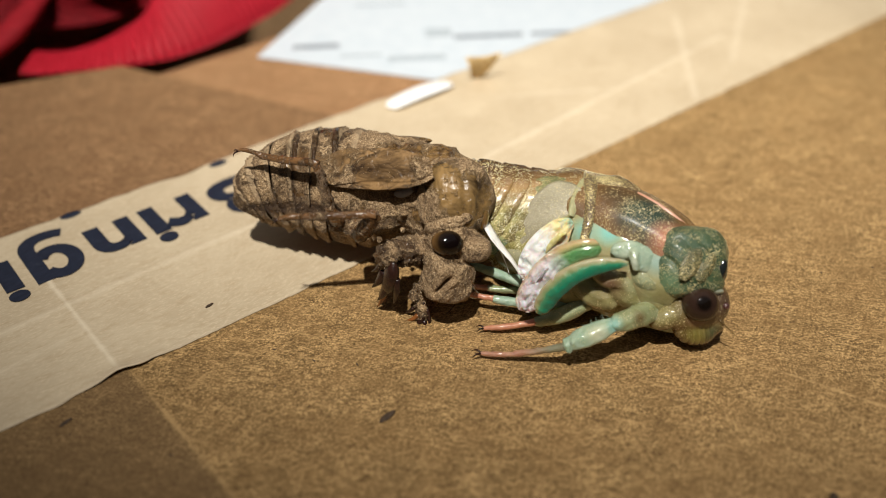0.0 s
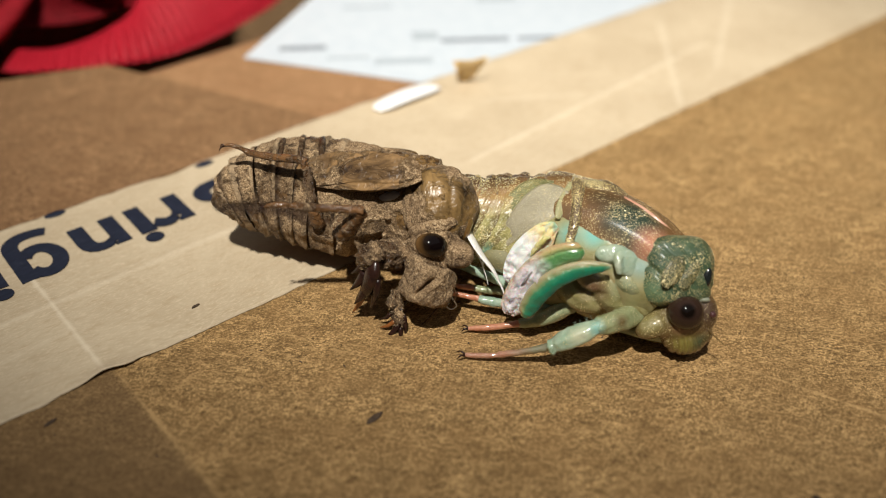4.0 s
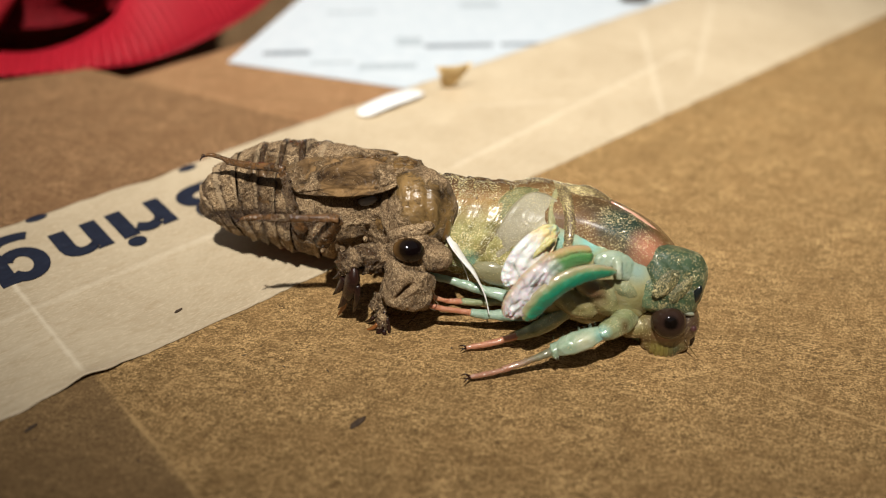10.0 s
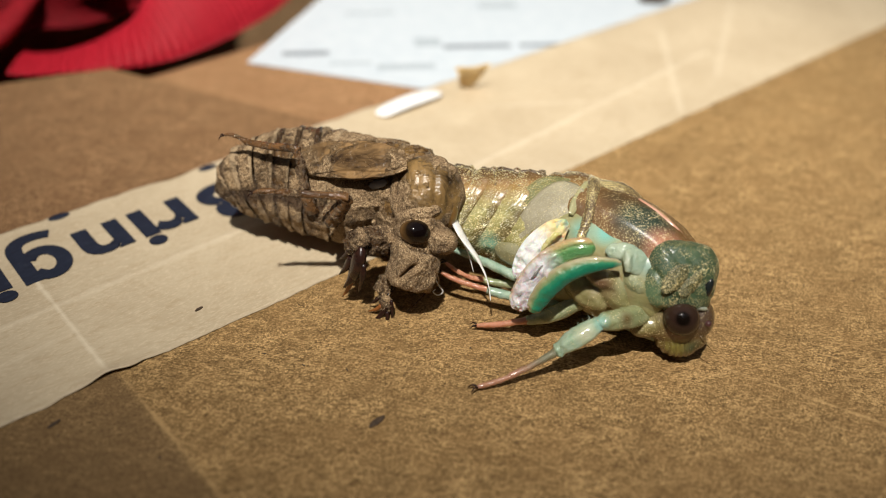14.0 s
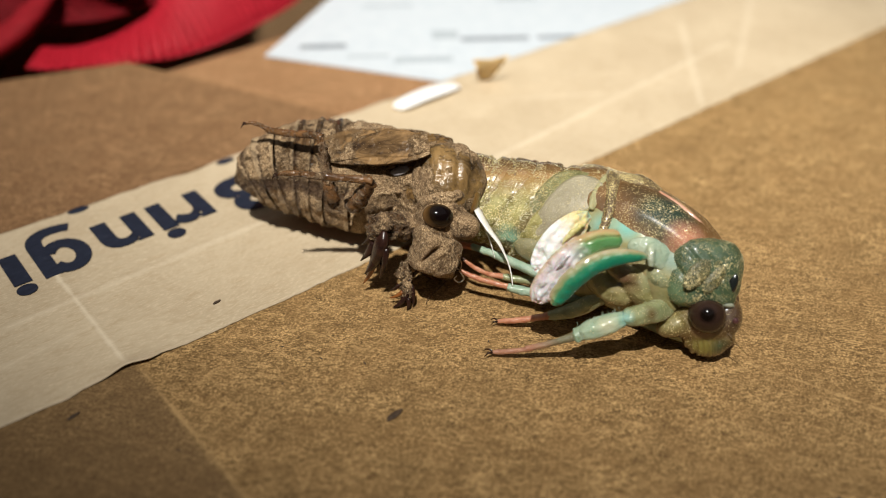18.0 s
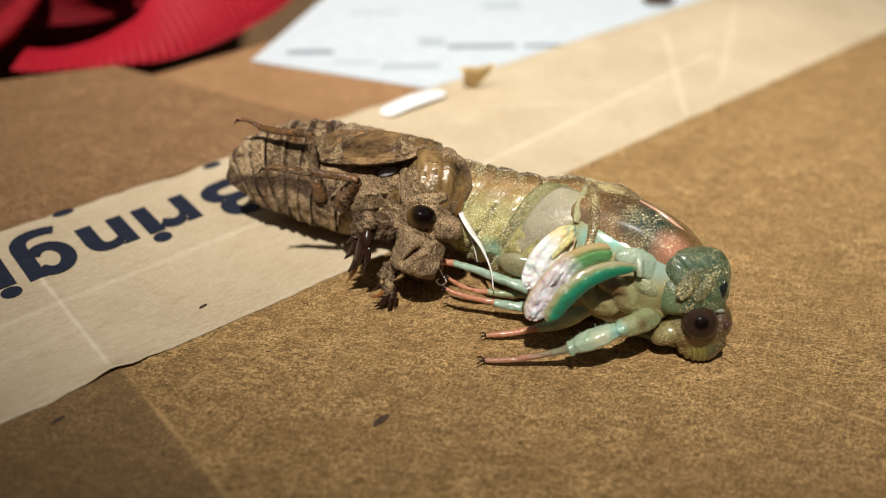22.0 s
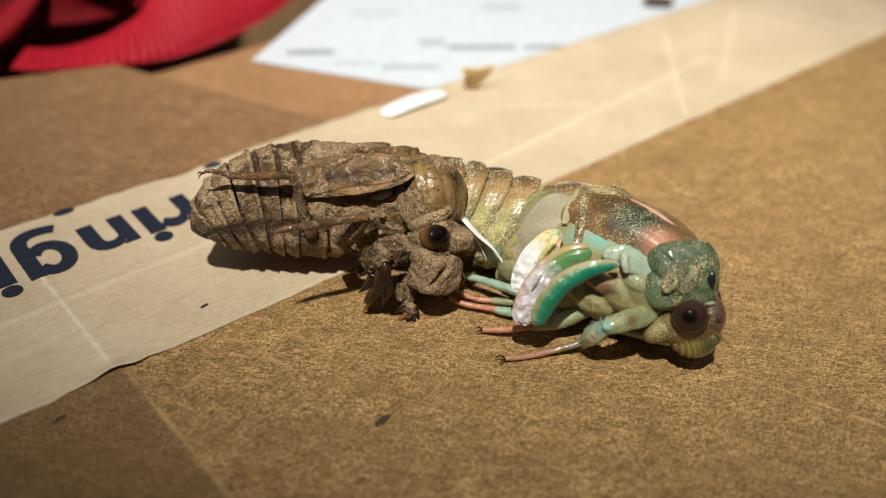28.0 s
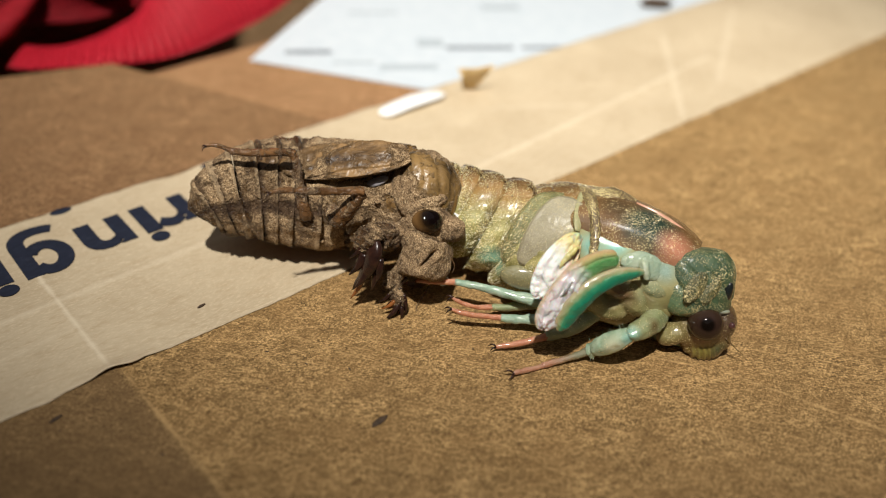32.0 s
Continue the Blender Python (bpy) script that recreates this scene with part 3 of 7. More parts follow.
coxa_m = flesh("olive_coxa", (0.21, 0.25, 0.125), (0.38, 0.42, 0.24), 600, 0.12, 0.30, sss=0.4)
pink_leg_m = flesh("salmon_tarsus", (0.36, 0.15, 0.085), (0.54, 0.30, 0.20), 900, 0.0, 0.32,
                   [(lambda nt: near_mm(nt, (9.6, -18.2, 3.8), 1.0, 4.6), (0.22, 0.21, 0.13))], sss=0.5)
pink_foot_m = flesh("salmon_leg", (0.44, 0.155, 0.08), (0.62, 0.30, 0.18), 900, 0.0, 0.32, sss=0.5)
teal_leg_m = flesh("teal_hind_leg", (0.22, 0.35, 0.25), (0.42, 0.53, 0.41), 900, 0.0, 0.30, sss=0.4)


def wing_material():
    """The folded lobe: green under an orange rim near the root, crumpled lilac white towards the tip."""
    m, nt, b = mat("folded_wing_membrane", 0.30)
    along, across = uv_parts(nt)
    v = coords(nt)
    wob = maths(nt, "MULTIPLY", maths(nt, "SUBTRACT", noise_tex(nt, v, 420, 4, 0.65), 0.5), 0.26)
    w = maths(nt, "ADD", across, wob)
    root = ramp(nt, w, [(0.04, (0.22, 0.30, 0.11)), (0.16, (0.09, 0.25, 0.08)), (0.50, (0.09, 0.28, 0.08)), (0.66, (0.26, 0.34, 0.12)), (0.80, (0.50, 0.40, 0.16)), (0.95, (0.52, 0.36, 0.18))])
    tip = ramp(nt, w, [(0.04, (0.40, 0.32, 0.18)), (0.14, (0.60, 0.52, 0.48)), (0.34, (0.76, 0.72, 0.74)), (0.66, (0.78, 0.74, 0.76)), (0.86, (0.74, 0.64, 0.62)), (0.97, (0.64, 0.50, 0.34))])
    u = maths(nt, "ADD", along, maths(nt, "MULTIPLY", wob, 0.6))
    c = mixc(nt, ramp(nt, u, [(0.34, (0, 0, 0)), (0.46, (1, 1, 1))]), root, tip)
    c = mixc(nt, ramp(nt, u, [(0.84, (0, 0, 0)), (0.97, (0.9, 0.9, 0.9))]), c, (0.64, 0.34, 0.22))
    fold = noise_tex(nt, coords(nt, (1.0, 1.0, 2.0)), 760, 4, 0.7, 1.2)
    dark = maths(nt, "MULTIPLY", ramp(nt, fold, [(0.30, (0.8, 0.8, 0.8)), (0.41, (0, 0, 0))]), ramp(nt, u, [(0.40, (0, 0, 0)), (0.52, (1, 1, 1))]))
    c = mixc(nt, dark, c, (0.27, 0.25, 0.25))
    link(nt, c, b.inputs["Base Color"])
    bump(nt, b, maths(nt, "ADD", fold, noise_tex(nt, v, 2600, 4, 0.7)), 0.9, 0.0003)
    b.inputs["Subsurface Weight"].default_value, b.inputs["Subsurface Scale"].default_value = 0.3, 0.0008
    b.inputs["Coat Weight"].default_value, b.inputs["Coat Roughness"].default_value = 0.8, 0.16
    return m


def edge_material():
    """The swollen leading edge: translucent emerald, tan along its inner side."""
    m, nt, b = mat("emerald_wing_edge", 0.22)
    along, across = uv_parts(nt)
    v = coords(nt)
    f = noise_tex(nt, v, 620, 4, 0.65)
    w = maths(nt, "ADD", across, maths(nt, "MULTIPLY", maths(nt, "SUBTRACT", f, 0.5), 0.30))
    c = ramp(nt, w, [(0.05, (0.008, 0.12, 0.075)), (0.40, (0.012, 0.20, 0.11)), (0.62, (0.05, 0.27, 0.14)), (0.76, (0.26, 0.31, 0.14)), (0.94, (0.40, 0.35, 0.20))])
    c = mixc(nt, ramp(nt, along, [(0.0, (0.8, 0.8, 0.8)), (0.12, (0, 0, 0))]), c, (0.40, 0.42, 0.26))
    link(nt, c, b.inputs["Base Color"])
    bump(nt, b, maths(nt, "ADD", f, noise_tex(nt, v, 2400, 4, 0.7)), 0.6, 0.0002)
    b.inputs["Subsurface Weight"].default_value, b.inputs["Subsurface Scale"].default_value = 0.25, 0.0008
    b.inputs["Coat Weight"].default_value, b.inputs["Coat Roughness"].default_value = 1.0, 0.12
    return m


def hindwing_material():
    """White folded membrane, yellow and teal at its root, faintly orange on its inner side."""
    m, nt, b = mat("white_hindwing", 0.4)
    along, across = uv_parts(nt)
    f = noise_tex(nt, coords(nt), 520, 5, 0.7, 0.8)
    w = maths(nt, "MULTIPLY", maths(nt, "SUBTRACT", f, 0.5), 0.35)
    u = maths(nt, "ADD", along, w)
    c = ramp(nt, u, [(0.02, (0.34, 0.52, 0.38)), (0.12, (0.70, 0.62, 0.26)), (0.24, (0.72, 0.62, 0.34)), (0.36, (0.74, 0.75, 0.72)), (0.80, (0.82, 0.81, 0.80))])
    inner = ramp(nt, maths(nt, "ADD", across, w), [(0.18, (0.65, 0.65, 0.65)), (0.42, (0, 0, 0))])
    c = mixc(nt, inner, c, (0.66, 0.44, 0.24))
    c = mixc(nt, ramp(nt, f, [(0.32, (0.8, 0.8, 0.8)), (0.42, (0, 0, 0))]), c, (0.36, 0.38, 0.34))
    link(nt, c, b.inputs["Base Color"])
    bump(nt, b, f, 0.9, 0.0004)
    b.inputs["Subsurface Weight"].default_value, b.inputs["Subsurface Scale"].default_value = 0.3, 0.0008
    return m


membrane_m = wing_material()
edge_m = edge_material()
hindwing_m = hindwing_material()


def eye_material():
    m, nt, b = mat("brown_cicada_eye", 0.05)
    f = near_mm(nt, (24.17, -17.95, 7.55), 0.4, 2.6)
    link(nt, ramp(nt, f, [(0.0, (0.055, 0.031, 0.018)), (0.35, (0.034, 0.019, 0.012)), (0.70, (0.030, 0.016, 0.011)), (0.9, (0.005, 0.003, 0.002))]), b.inputs["Base Color"])
    b.inputs["Specular IOR Level"].default_value = 0.35
    return m


eye_m = eye_material()
crease_m = simple("grey_wrinkle", (0.16, 0.15, 0.14), (0.30, 0.28, 0.26), 900, 0.45)
yellow_m = simple("yellow_frill", (0.56, 0.50, 0.16), (0.66, 0.60, 0.30), 700, 0.35, sss=0.4)
ocellus_m = simple("dark_ocellus", (0.05, 0.02, 0.02), (0.10, 0.04, 0.035), 900, 0.08, coat=1.0)

flake_m = simple("golden_kraft_flake", (0.62, 0.45, 0.20), (0.76, 0.58, 0.30), 900, 0.6, 0.3, 0.0001, sss=0.3)


# ---- the room and the box ----
def structure(name, lo, hi, m, label):
    return tagged(part(name, box(lo, hi), m, flat=True), label, kind="structure")


structure("floor", (-1.6, -1.6, -0.36), (1.6, 1.6, -0.30), floor_m, "dark brown wooden floor under the box")
structure("wall_north", (-1.6, 1.54, -0.30), (1.6, 1.60, 1.60), wall_m, "plain painted wall")
structure("wall_south", (-1.6, -1.60, -0.30), (1.6, -1.54, 1.60), wall_m, "plain painted wall")
structure("wall_east", (1.54, -1.54, -0.30), (1.60, 1.54, 1.60), wall_m, "plain painted wall")
structure("wall_west", (-1.60, -1.54, -0.30), (-1.54, 1.54, 1.60), wall_m, "plain painted wall")


def seg_dist(p, a, b):
    a, b, p = Vector(a), Vector(b), Vector(p)
    ab = b - a
    u = max(0.0, min(1.0, (p - a).dot(ab) / ab.length_squared))
    return (p - a - ab * u).length


def field(xs, ys, height, inside=None, thick=1.2):
    """A sheet over a grid of millimetres, its top shaped by height(x, y)."""
    bm = bmesh.new()
    grid = [[bm.verts.new((x * MM, y * MM, height(x, y) * MM)) for x in xs] for y in ys]
    for j in range(len(ys) - 1):
        for i in range(len(xs) - 1):
            if inside and not inside((xs[i] + xs[i + 1]) / 2, (ys[j] + ys[j + 1]) / 2):
                continue
            bm.faces.new((grid[j][i], grid[j][i + 1], grid[j + 1][i + 1], grid[j + 1][i]))
    for v in [v for v in bm.verts if not v.link_faces]:
        bm.verts.remove(v)
    edge = [e for e in bm.edges if len(e.link_faces) == 1]
    low = {}
    for e in edge:
        for v in e.verts:
            if v not in low:
                low[v] = bm.verts.new((v.co.x, v.co.y, v.co.z - thick * MM))
    for e in edge:
        bm.faces.new((e.verts[0], e.verts[1], low[e.verts[1]], low[e.verts[0]]))
    return bm


def mesh_axis(lo, hi, fine_lo, fine_hi, step):
    n = max(1, round((fine_hi - fine_lo) / step))
    a = [fine_lo + (fine_hi - fine_lo) * i / n for i in range(n + 1)]
    return ([lo] if lo < fine_lo else []) + a + ([hi] if hi > fine_hi else [])


card_creases = [((-12.0, 0.0), (-10.6, -10.0), 0.10, 0.5), ((-10.6, -10.0), (-9.8, -34.0), 0.10, 0.5),
                ((33.0, -28.0), (43.4, -41.7), 0.06, 0.4), ((43.4, -41.7), (52.0, -62.0), 0.07, 0.4)]


def card_height(x, y):
    z = 0.10 * noise.noise(Vector((x * 0.035, y * 0.035, 1.0)))
    if -35 < x < 70 and -70 < y < 5:
        for a, b, h, w in card_creases:
            d = seg_dist((x, y), a, b)
            if d < 2.2:
                z += h * (math.exp(-(d / w) ** 2) - 0.7 * math.exp(-((d - 0.9) / w) ** 2))
    return z - 0.12


def left_flap(x, y):
    """The flap that ends along a cut running back from the tape, and along its far edge."""
    cut = 40.5 + (y - 37.0) * (20.6 - 40.5) / (78.6 - 37.0)
    far = 78.6 + (x - 20.6) * -0.25
    return y < 36.5 or (x < cut and y < far)


cardboard_box = tagged(empty("cardboard_box", pose(0, 0, 0)), "brown corrugated cardboard box with its top taped shut", "box")
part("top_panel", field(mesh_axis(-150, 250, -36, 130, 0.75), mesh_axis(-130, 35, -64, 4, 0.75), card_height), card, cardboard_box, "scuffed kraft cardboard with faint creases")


def left_panel_mesh():
    bm = sheet([(-150, 35), (41.5, 35), (20.6, 78.6), (-5, 85), (-150, 121)], -2.4, -0.08)
    bmesh.ops.bevel(bm, geom=[e for e in bm.edges if abs(e.verts[0].co.z - e.verts[1].co.z) < 1e-7], offset=0.0005, segments=2, affect="EDGES")
    return bm


part("left_flap", left_panel_mesh(), card_left, cardboard_box, "kraft cardboard flap with a cut edge", flat=True)


def right_flap_mesh():
    bm = field(mesh_axis(10, 250, 20, 130, 2), [k / 24 for k in range(25)], lambda x, v: 0.0, None, 2.0)
    for v in bm.verts:
        x, k = v.co.x / MM, v.co.y / MM
        far = 72.4 + 0.06 * (x - 27)
        y = 34.8 + (far - 34.8) * k
        v.co.y = y * MM
        v.co.z += (-1.0 + 0.12 * noise.noise(Vector((x * 0.05, y * 0.05, 4.0)))) * MM
    return bm


part("right_flap", right_flap_mesh(), card_red, cardboard_box, "reddish kraft cardboard flap lying lower")
part("front_wall", box((-0.15, -0.134, -0.30), (0.25, -0.130, -0.0005)), card_edge, cardboard_box, flat=True)
part("back_wall", box((-0.15, 0.150, -0.30), (0.25, 0.154, -0.004)), card_edge, cardboard_box, flat=True)
part("left_wall", box((-0.154, -0.134, -0.30), (-0.150, 0.154, -0.0005)), card_edge, cardboard_box, flat=True)
part("right_wall", box((0.250, -0.134, -0.30), (0.254, 0.154, -0.0005)), card_edge, cardboard_box, flat=True)
part("bottom", box((-0.15, -0.13, -0.30), (0.25, 0.15, -0.296)), card_edge, cardboard_box, flat=True)

# ---- the printed paper tape ----
tape_creases = [((-12.8, 24.0), (-12.2, 1.0), 0.10, 0.6),
                ((-40.0, 14.8), (24.0, 16.6), 0.07, 0.7), ((50.0, 9.6), (120.0, 15.2), 0.09, 0.8),
                ((92.5, 1.0), (121.0, 28.0), 0.08, 0.8),
                ((62.0, 30.0), (96.0, 19.0), 0.07, 0.4), ((-40.0, 8.0), (-12.4, 9.5), 0.05, 0.5), ((100.0, 6.0), (150.0, 30.0), 0.06, 0.5)]


def tape_height(x, y):
    z = 0.11 + 0.10 * noise.noise(Vector((x * 0.035, y * 0.035, 1.0))) - 0.05 + 0.03 * noise.noise(Vector((x * 0.16, y * 0.16, 7.0)))
    for a, b, h, w in tape_creases:
        d = seg_dist((x, y), a, b)
        if d < 2:
            z += 1.3 * h * math.exp(-(d / w) ** 2)
    if y < 1.6:
        lift = math.exp(-((x + 11.5) / 3.2) ** 2)
        z += 0.55 * lift * (1 - max(y, 0) / 1.6)
    return z


def tape_mesh():
    bm = field(mesh_axis(-150, 250, -36, 140, 0.6), [i * 0.6 for i in range(61)], tape_height, None, 0.10)
    for v in bm.verts:
        x, y = v.co.x / MM, v.co.y / MM
        wob = 0.28 * noise.fractal(Vector((x * 0.22, 3.0 if y < 18 else 9.0, 0)), 0.8, 2.0, 4)
        wob += 0.55 * math.exp(-((x + 12.5) / 1.8) ** 2) if y < 18 else 0.0
        wob += -0.9 * math.exp(-((x - 12.0) / 2.5) ** 2) - 0.7 / (1 + math.exp((x - 26) / 3)) if y > 18 else 0.0
        w = max(0.0, 1 - y / 1.8) if y < 18 else max(0.0, 1 - (36 - y) / 1.8)
        v.co.y += wob * w * MM
    return bm


tape = tagged(empty("paper_tape", pose(0, 0, 0)), "pale kraft paper tape printed in navy, creased and worn", "tape")
part("strip", tape_mesh(), tape_m, tape, "creased kraft paper strip")


def letter(ch, x, y, size, width):
    cu = bpy.data.curves.new("letter", "FONT")
    cu.body, cu.size, cu.extrude, cu.offset, cu.resolution_u = ch, size * MM, 0.00001, 0.00042, 4
    cu.align_x = "LEFT"
    cu.materials.append(ink)
    ob = new("letter", cu)
    ob.parent = tape
    ob.matrix_basis = pose(x * MM, y * MM, 0.20 * MM, 0, 0, 180) @ Matrix.Diagonal((width, 1, 1, 1))
    return tagged(ob, "navy printed letter %s" % ch)


def stroke(points, width, z):
    """A band of ink along a line of (x, y), millimetres."""
    pts = [Vector((x, y, 0)) for x, y in points]
    rim = []
    for i, p in enumerate(pts):
        t = (pts[min(i + 1, len(pts) - 1)] - pts[max(i - 1, 0)]).normalized()
        rim.append((p, Vector((-t.y, t.x, 0)) * width[i] / 2))
    outline = [p + n for p, n in rim] + [p - n for p, n in reversed(rim)]
    return sheet([(p.x, p.y) for p in outline], 0, z)


def letter_g(x, y):
    """The single-storey g: a round bowl, a straight stem and an open tail."""
    bowl = [(3.1 + 2.15 * math.cos(a), 3.75 + 2.95 * math.sin(a)) for a in (radians(30 + 300 * i / 28) for i in range(29))]
    tail = [(5.75, 1.0), (5.75, -0.6), (5.35, -1.9), (4.3, -2.75), (2.9, -2.95), (1.5, -2.75), (0.6, -2.4)]
    tail = [tuple(p) for p in catmull(tail, 5)]
    bm = joined(stroke(bowl, [2.0] * len(bowl), 0.020), stroke([(5.75, 7.3), (5.75, 0.6)], [2.15, 2.15], 0.026), stroke(tail, [2.15 - 0.35 * i / len(tail) for i in range(len(tail))], 0.014))
    ob = part("letter", bm, ink, tape, "navy printed letter g", flat=True)
    ob.matrix_basis = pose(x * MM, y * MM, 0.19 * MM, 0, 0, 180)
    return ob


for ch, x, w in (("B", 20.6, 1.12), ("r", 10.6, 1.1), ("i", 4.9, 1.1), ("n", 1.2, 1.08), ("i", -14.9, 1.1)):
    letter(ch, x, 29.0, 13.6, w)
letter_g(-7.2, 29.0)
for x, y in ((-5.2, 34.7), (17.5, 34.3)):
    part("ink_mark", ball((x, y, 0.14), (1.5, 0.75, 0.14), 20, 8), ink, tape, "navy printed dot at the tape's edge")


# ---- the label, scraps and debris on the box ----
label_ob = tagged(empty("shipping_label", pose(0.0428, 0.0669, -0.0009, 0, 0, -55.5)), "white paper shipping label with blurred grey printing", "label")
part("sheet", sheet([(0, 0), (140, 0), (140, 125), (0, 125)], 0.02, 0.22), paper, label_ob, flat=True)
# the lines of print run askew to the sheet's edge
for x0, y0, w, h, m in ((5.2, 4.9, 8.4, 2.0, print_m), (15.6, 4.0, 7.5, 1.2, faint_print_m), (25.0, 4.8, 10.5, 2.4, faint_print_m), (28.6, 18.2, 5.0, 4.0, faint_print_m), (34.4, 19.0, 13.0, 1.9, print_m), (49.0, 25.2, 14.0, 1.6, print_m), (9, 30, 10, 1.4, faint_print_m), (36, 44, 8, 3, faint_print_m), (12, 62, 20, 2, faint_print_m)):
    lean = 0.42 * w
    part("print_bar", sheet([(x0, y0), (x0 + w, y0 + lean), (x0 + w - 0.4 * h, y0 + lean + h), (x0 - 0.4 * h, y0 + h)], 0.22, 0.24), m, label_ob, "grey bar of unreadable print", flat=True)


def scrap_mesh():
    bm = loft([(-6.8, -0.3, 0.35, 0.7, 0.12), (-5.5, 0, 0.6, 1.7, 0.2), (-1, 0.25, 0.8, 2.0, 0.22), (3, 0.2, 0.8, 2.0, 0.2), (6.4, -0.1, 0.6, 1.4, 0.14), (7.4, -0.2, 0.35, 0.4, 0.1)], 12, 3)
    return bm


tagged(part("paper_strip", scrap_mesh(), scrap_m), "glossy white strip of label liner stuck on the tape", "paper scrap").matrix_basis = pose(0.0554, 0.0322, 0.0002, 0, 0, 2)


def flake_mesh():
    """A torn tongue of paper that stands on a narrow foot and curls over."""
    bm = bmesh.new()
    rows = []
    for i in range(13):
        k = i / 12
        half = 0.7 + 1.5 * k ** 0.8
        lean, up = 1.9 * math.sin(1.5 * k) - 0.5 * k * k, 3.4 * math.sin(1.25 * k)
        rows.append([(lean + 0.35 * math.cos(1.6 * (j / 8 - 0.5) * 2) + 0.12 * noise.noise(Vector((i, j, 3.0))), half * (j / 4 - 1) + 0.15 * noise.noise(Vector((j, i, 0.5))), up + 0.15 * noise.noise(Vector((i * 0.7, j * 0.9, 8.0)))) for j in range(9)])
    v = [[bm.verts.new(Vector(p) * MM) for p in r] for r in rows]
    for a, b in zip(v, v[1:]):
        for j in range(8):
            bm.faces.new((a[j], a[j + 1], b[j + 1], b[j]))
    bmesh.ops.solidify(bm, geom=bm.faces[:], thickness=0.0003)
    return bm


tagged(part("torn_flake", flake_mesh(), flake_m), "curled torn flake of kraft tape", "paper scrap").matrix_basis = pose(0.0690, 0.0322, 0.0, 0, 0, 250) @ Matrix.Diagonal((1.65, 1.65, 1.65, 1))


def debris(name, x, y, l, w, h, turn, label):
    bm = loft([(-l, 0, 0, 0.08, 0.05), (-0.6 * l, 0.1 * w, 0, w * 0.8, h), (0, 0, 0, w, h), (0.6 * l, -0.1 * w, 0, w * 0.7, h), (l, 0, 0, 0.08, 0.05)], 10, 2, rough=0.12 * w, grain=3.0, seed=x)
    ob = tagged(part(name, bm, speck_m), label, "debris")
    z = (tape_height(x, y) if 0 < y < 36 else card_height(x, y)) + h * 0.7
    ob.matrix_basis = pose(x * MM, y * MM, z * MM, 0, 0, turn)
    return ob


debris("soil_speck", 0.75, 4.5, 0.55, 0.18, 0.16, 12, "tiny dark speck of soil on the tape")
debris("bark_flake", 7.0, -23.6, 1.15, 0.42, 0.12, 10, "dark flat flake of debris on the cardboard")
debris("bark_flake", -19.6, -2.9, 0.75, 0.25, 0.10, 15, "thin dark flake of debris on the cardboard")
debris("soil_crumb", 33.6, -59.5, 1.0, 0.5, 0.4, 40, "small dark crumb of soil on the cardboard")
debris("soil_crumb", 32.6, -62.2, 0.8, 0.4, 0.3, 70, "small dark crumb of soil on the cardboard")
debris("leaf_bit", 135.0, 41.0, 4.0, 1.6, 1.0, -35, "dry brown leaf bit beside the label")
for i in range(26):
    tagged(debris("grit", random.uniform(-22, 78), random.uniform(-48, -3), random.uniform(0.10, 0.22), random.uniform(0.05, 0.10), 0.05, random.uniform(0, 180), "fine grain of dark grit"), group="grit on the cardboard")


# ---- bodies: built in millimetres of their own resting space ----
def body(stations, n=28, k=5, shape=None, rough=0.0, grain=1.0, seed=0.0, side=(0, 1, 0), close=True, power=2.0):
    """A closed body along (x, y, z, half width, half height); shape(u, a) scales its radius, u along it, a round it in degrees
    (0 away from the near side, 90 up, 180 near side, 270 below)."""
    st = catmull(stations, k)
    bm = bmesh.new()
    uv = bm.loops.layers.uv.new("UVMap")
    rings, sd = [], Vector(side)
    for i, s in enumerate(st):
        c = Vector(s[:3])
        t = Vector(st[min(i + 1, len(st) - 1)][:3] - st[max(i - 1, 0)][:3]).normalized()
        sd = (sd - t * sd.dot(t)).normalized()
        up = t.cross(sd).normalized()
        ring = []
        for j in range(n):
            a = 2 * math.pi * j / n
            r = shape(i / (len(st) - 1), math.degrees(a)) if shape else 1.0
            ca, sa = (math.copysign(abs(v) ** (2 / power), v) for v in (math.cos(a), math.sin(a)))
            p = c + (sd * (ca * s[3]) + up * (sa * s[4])) * r
            if rough:
                p += (p - c).normalized() * rough * noise.fractal(p * grain + Vector((seed, 0, 0)), 0.75, 2.0, 5)
            ring.append(bm.verts.new(p * MM))
        rings.append(ring)
    last = len(rings) - 1
    for i, (a, b) in enumerate(zip(rings, rings[1:])):
        for j in range(n):
            f = bm.faces.new((a[j], a[(j + 1) % n], b[(j + 1) % n], b[j]))
            for lp, q in zip(f.loops, ((i, j), (i, j + 1), (i + 1, j + 1), (i + 1, j))):
                lp[uv].uv = (q[0] / last, q[1] / n)
    if close:
        for ring, i in ((rings[0], 0), (rings[-1], -1)):
            cv = bm.verts.new(Vector(st[i][:3]) * MM)
            for j in range(n):
                bm.faces.new((ring[j], ring[(j + 1) % n], cv))
    return bm


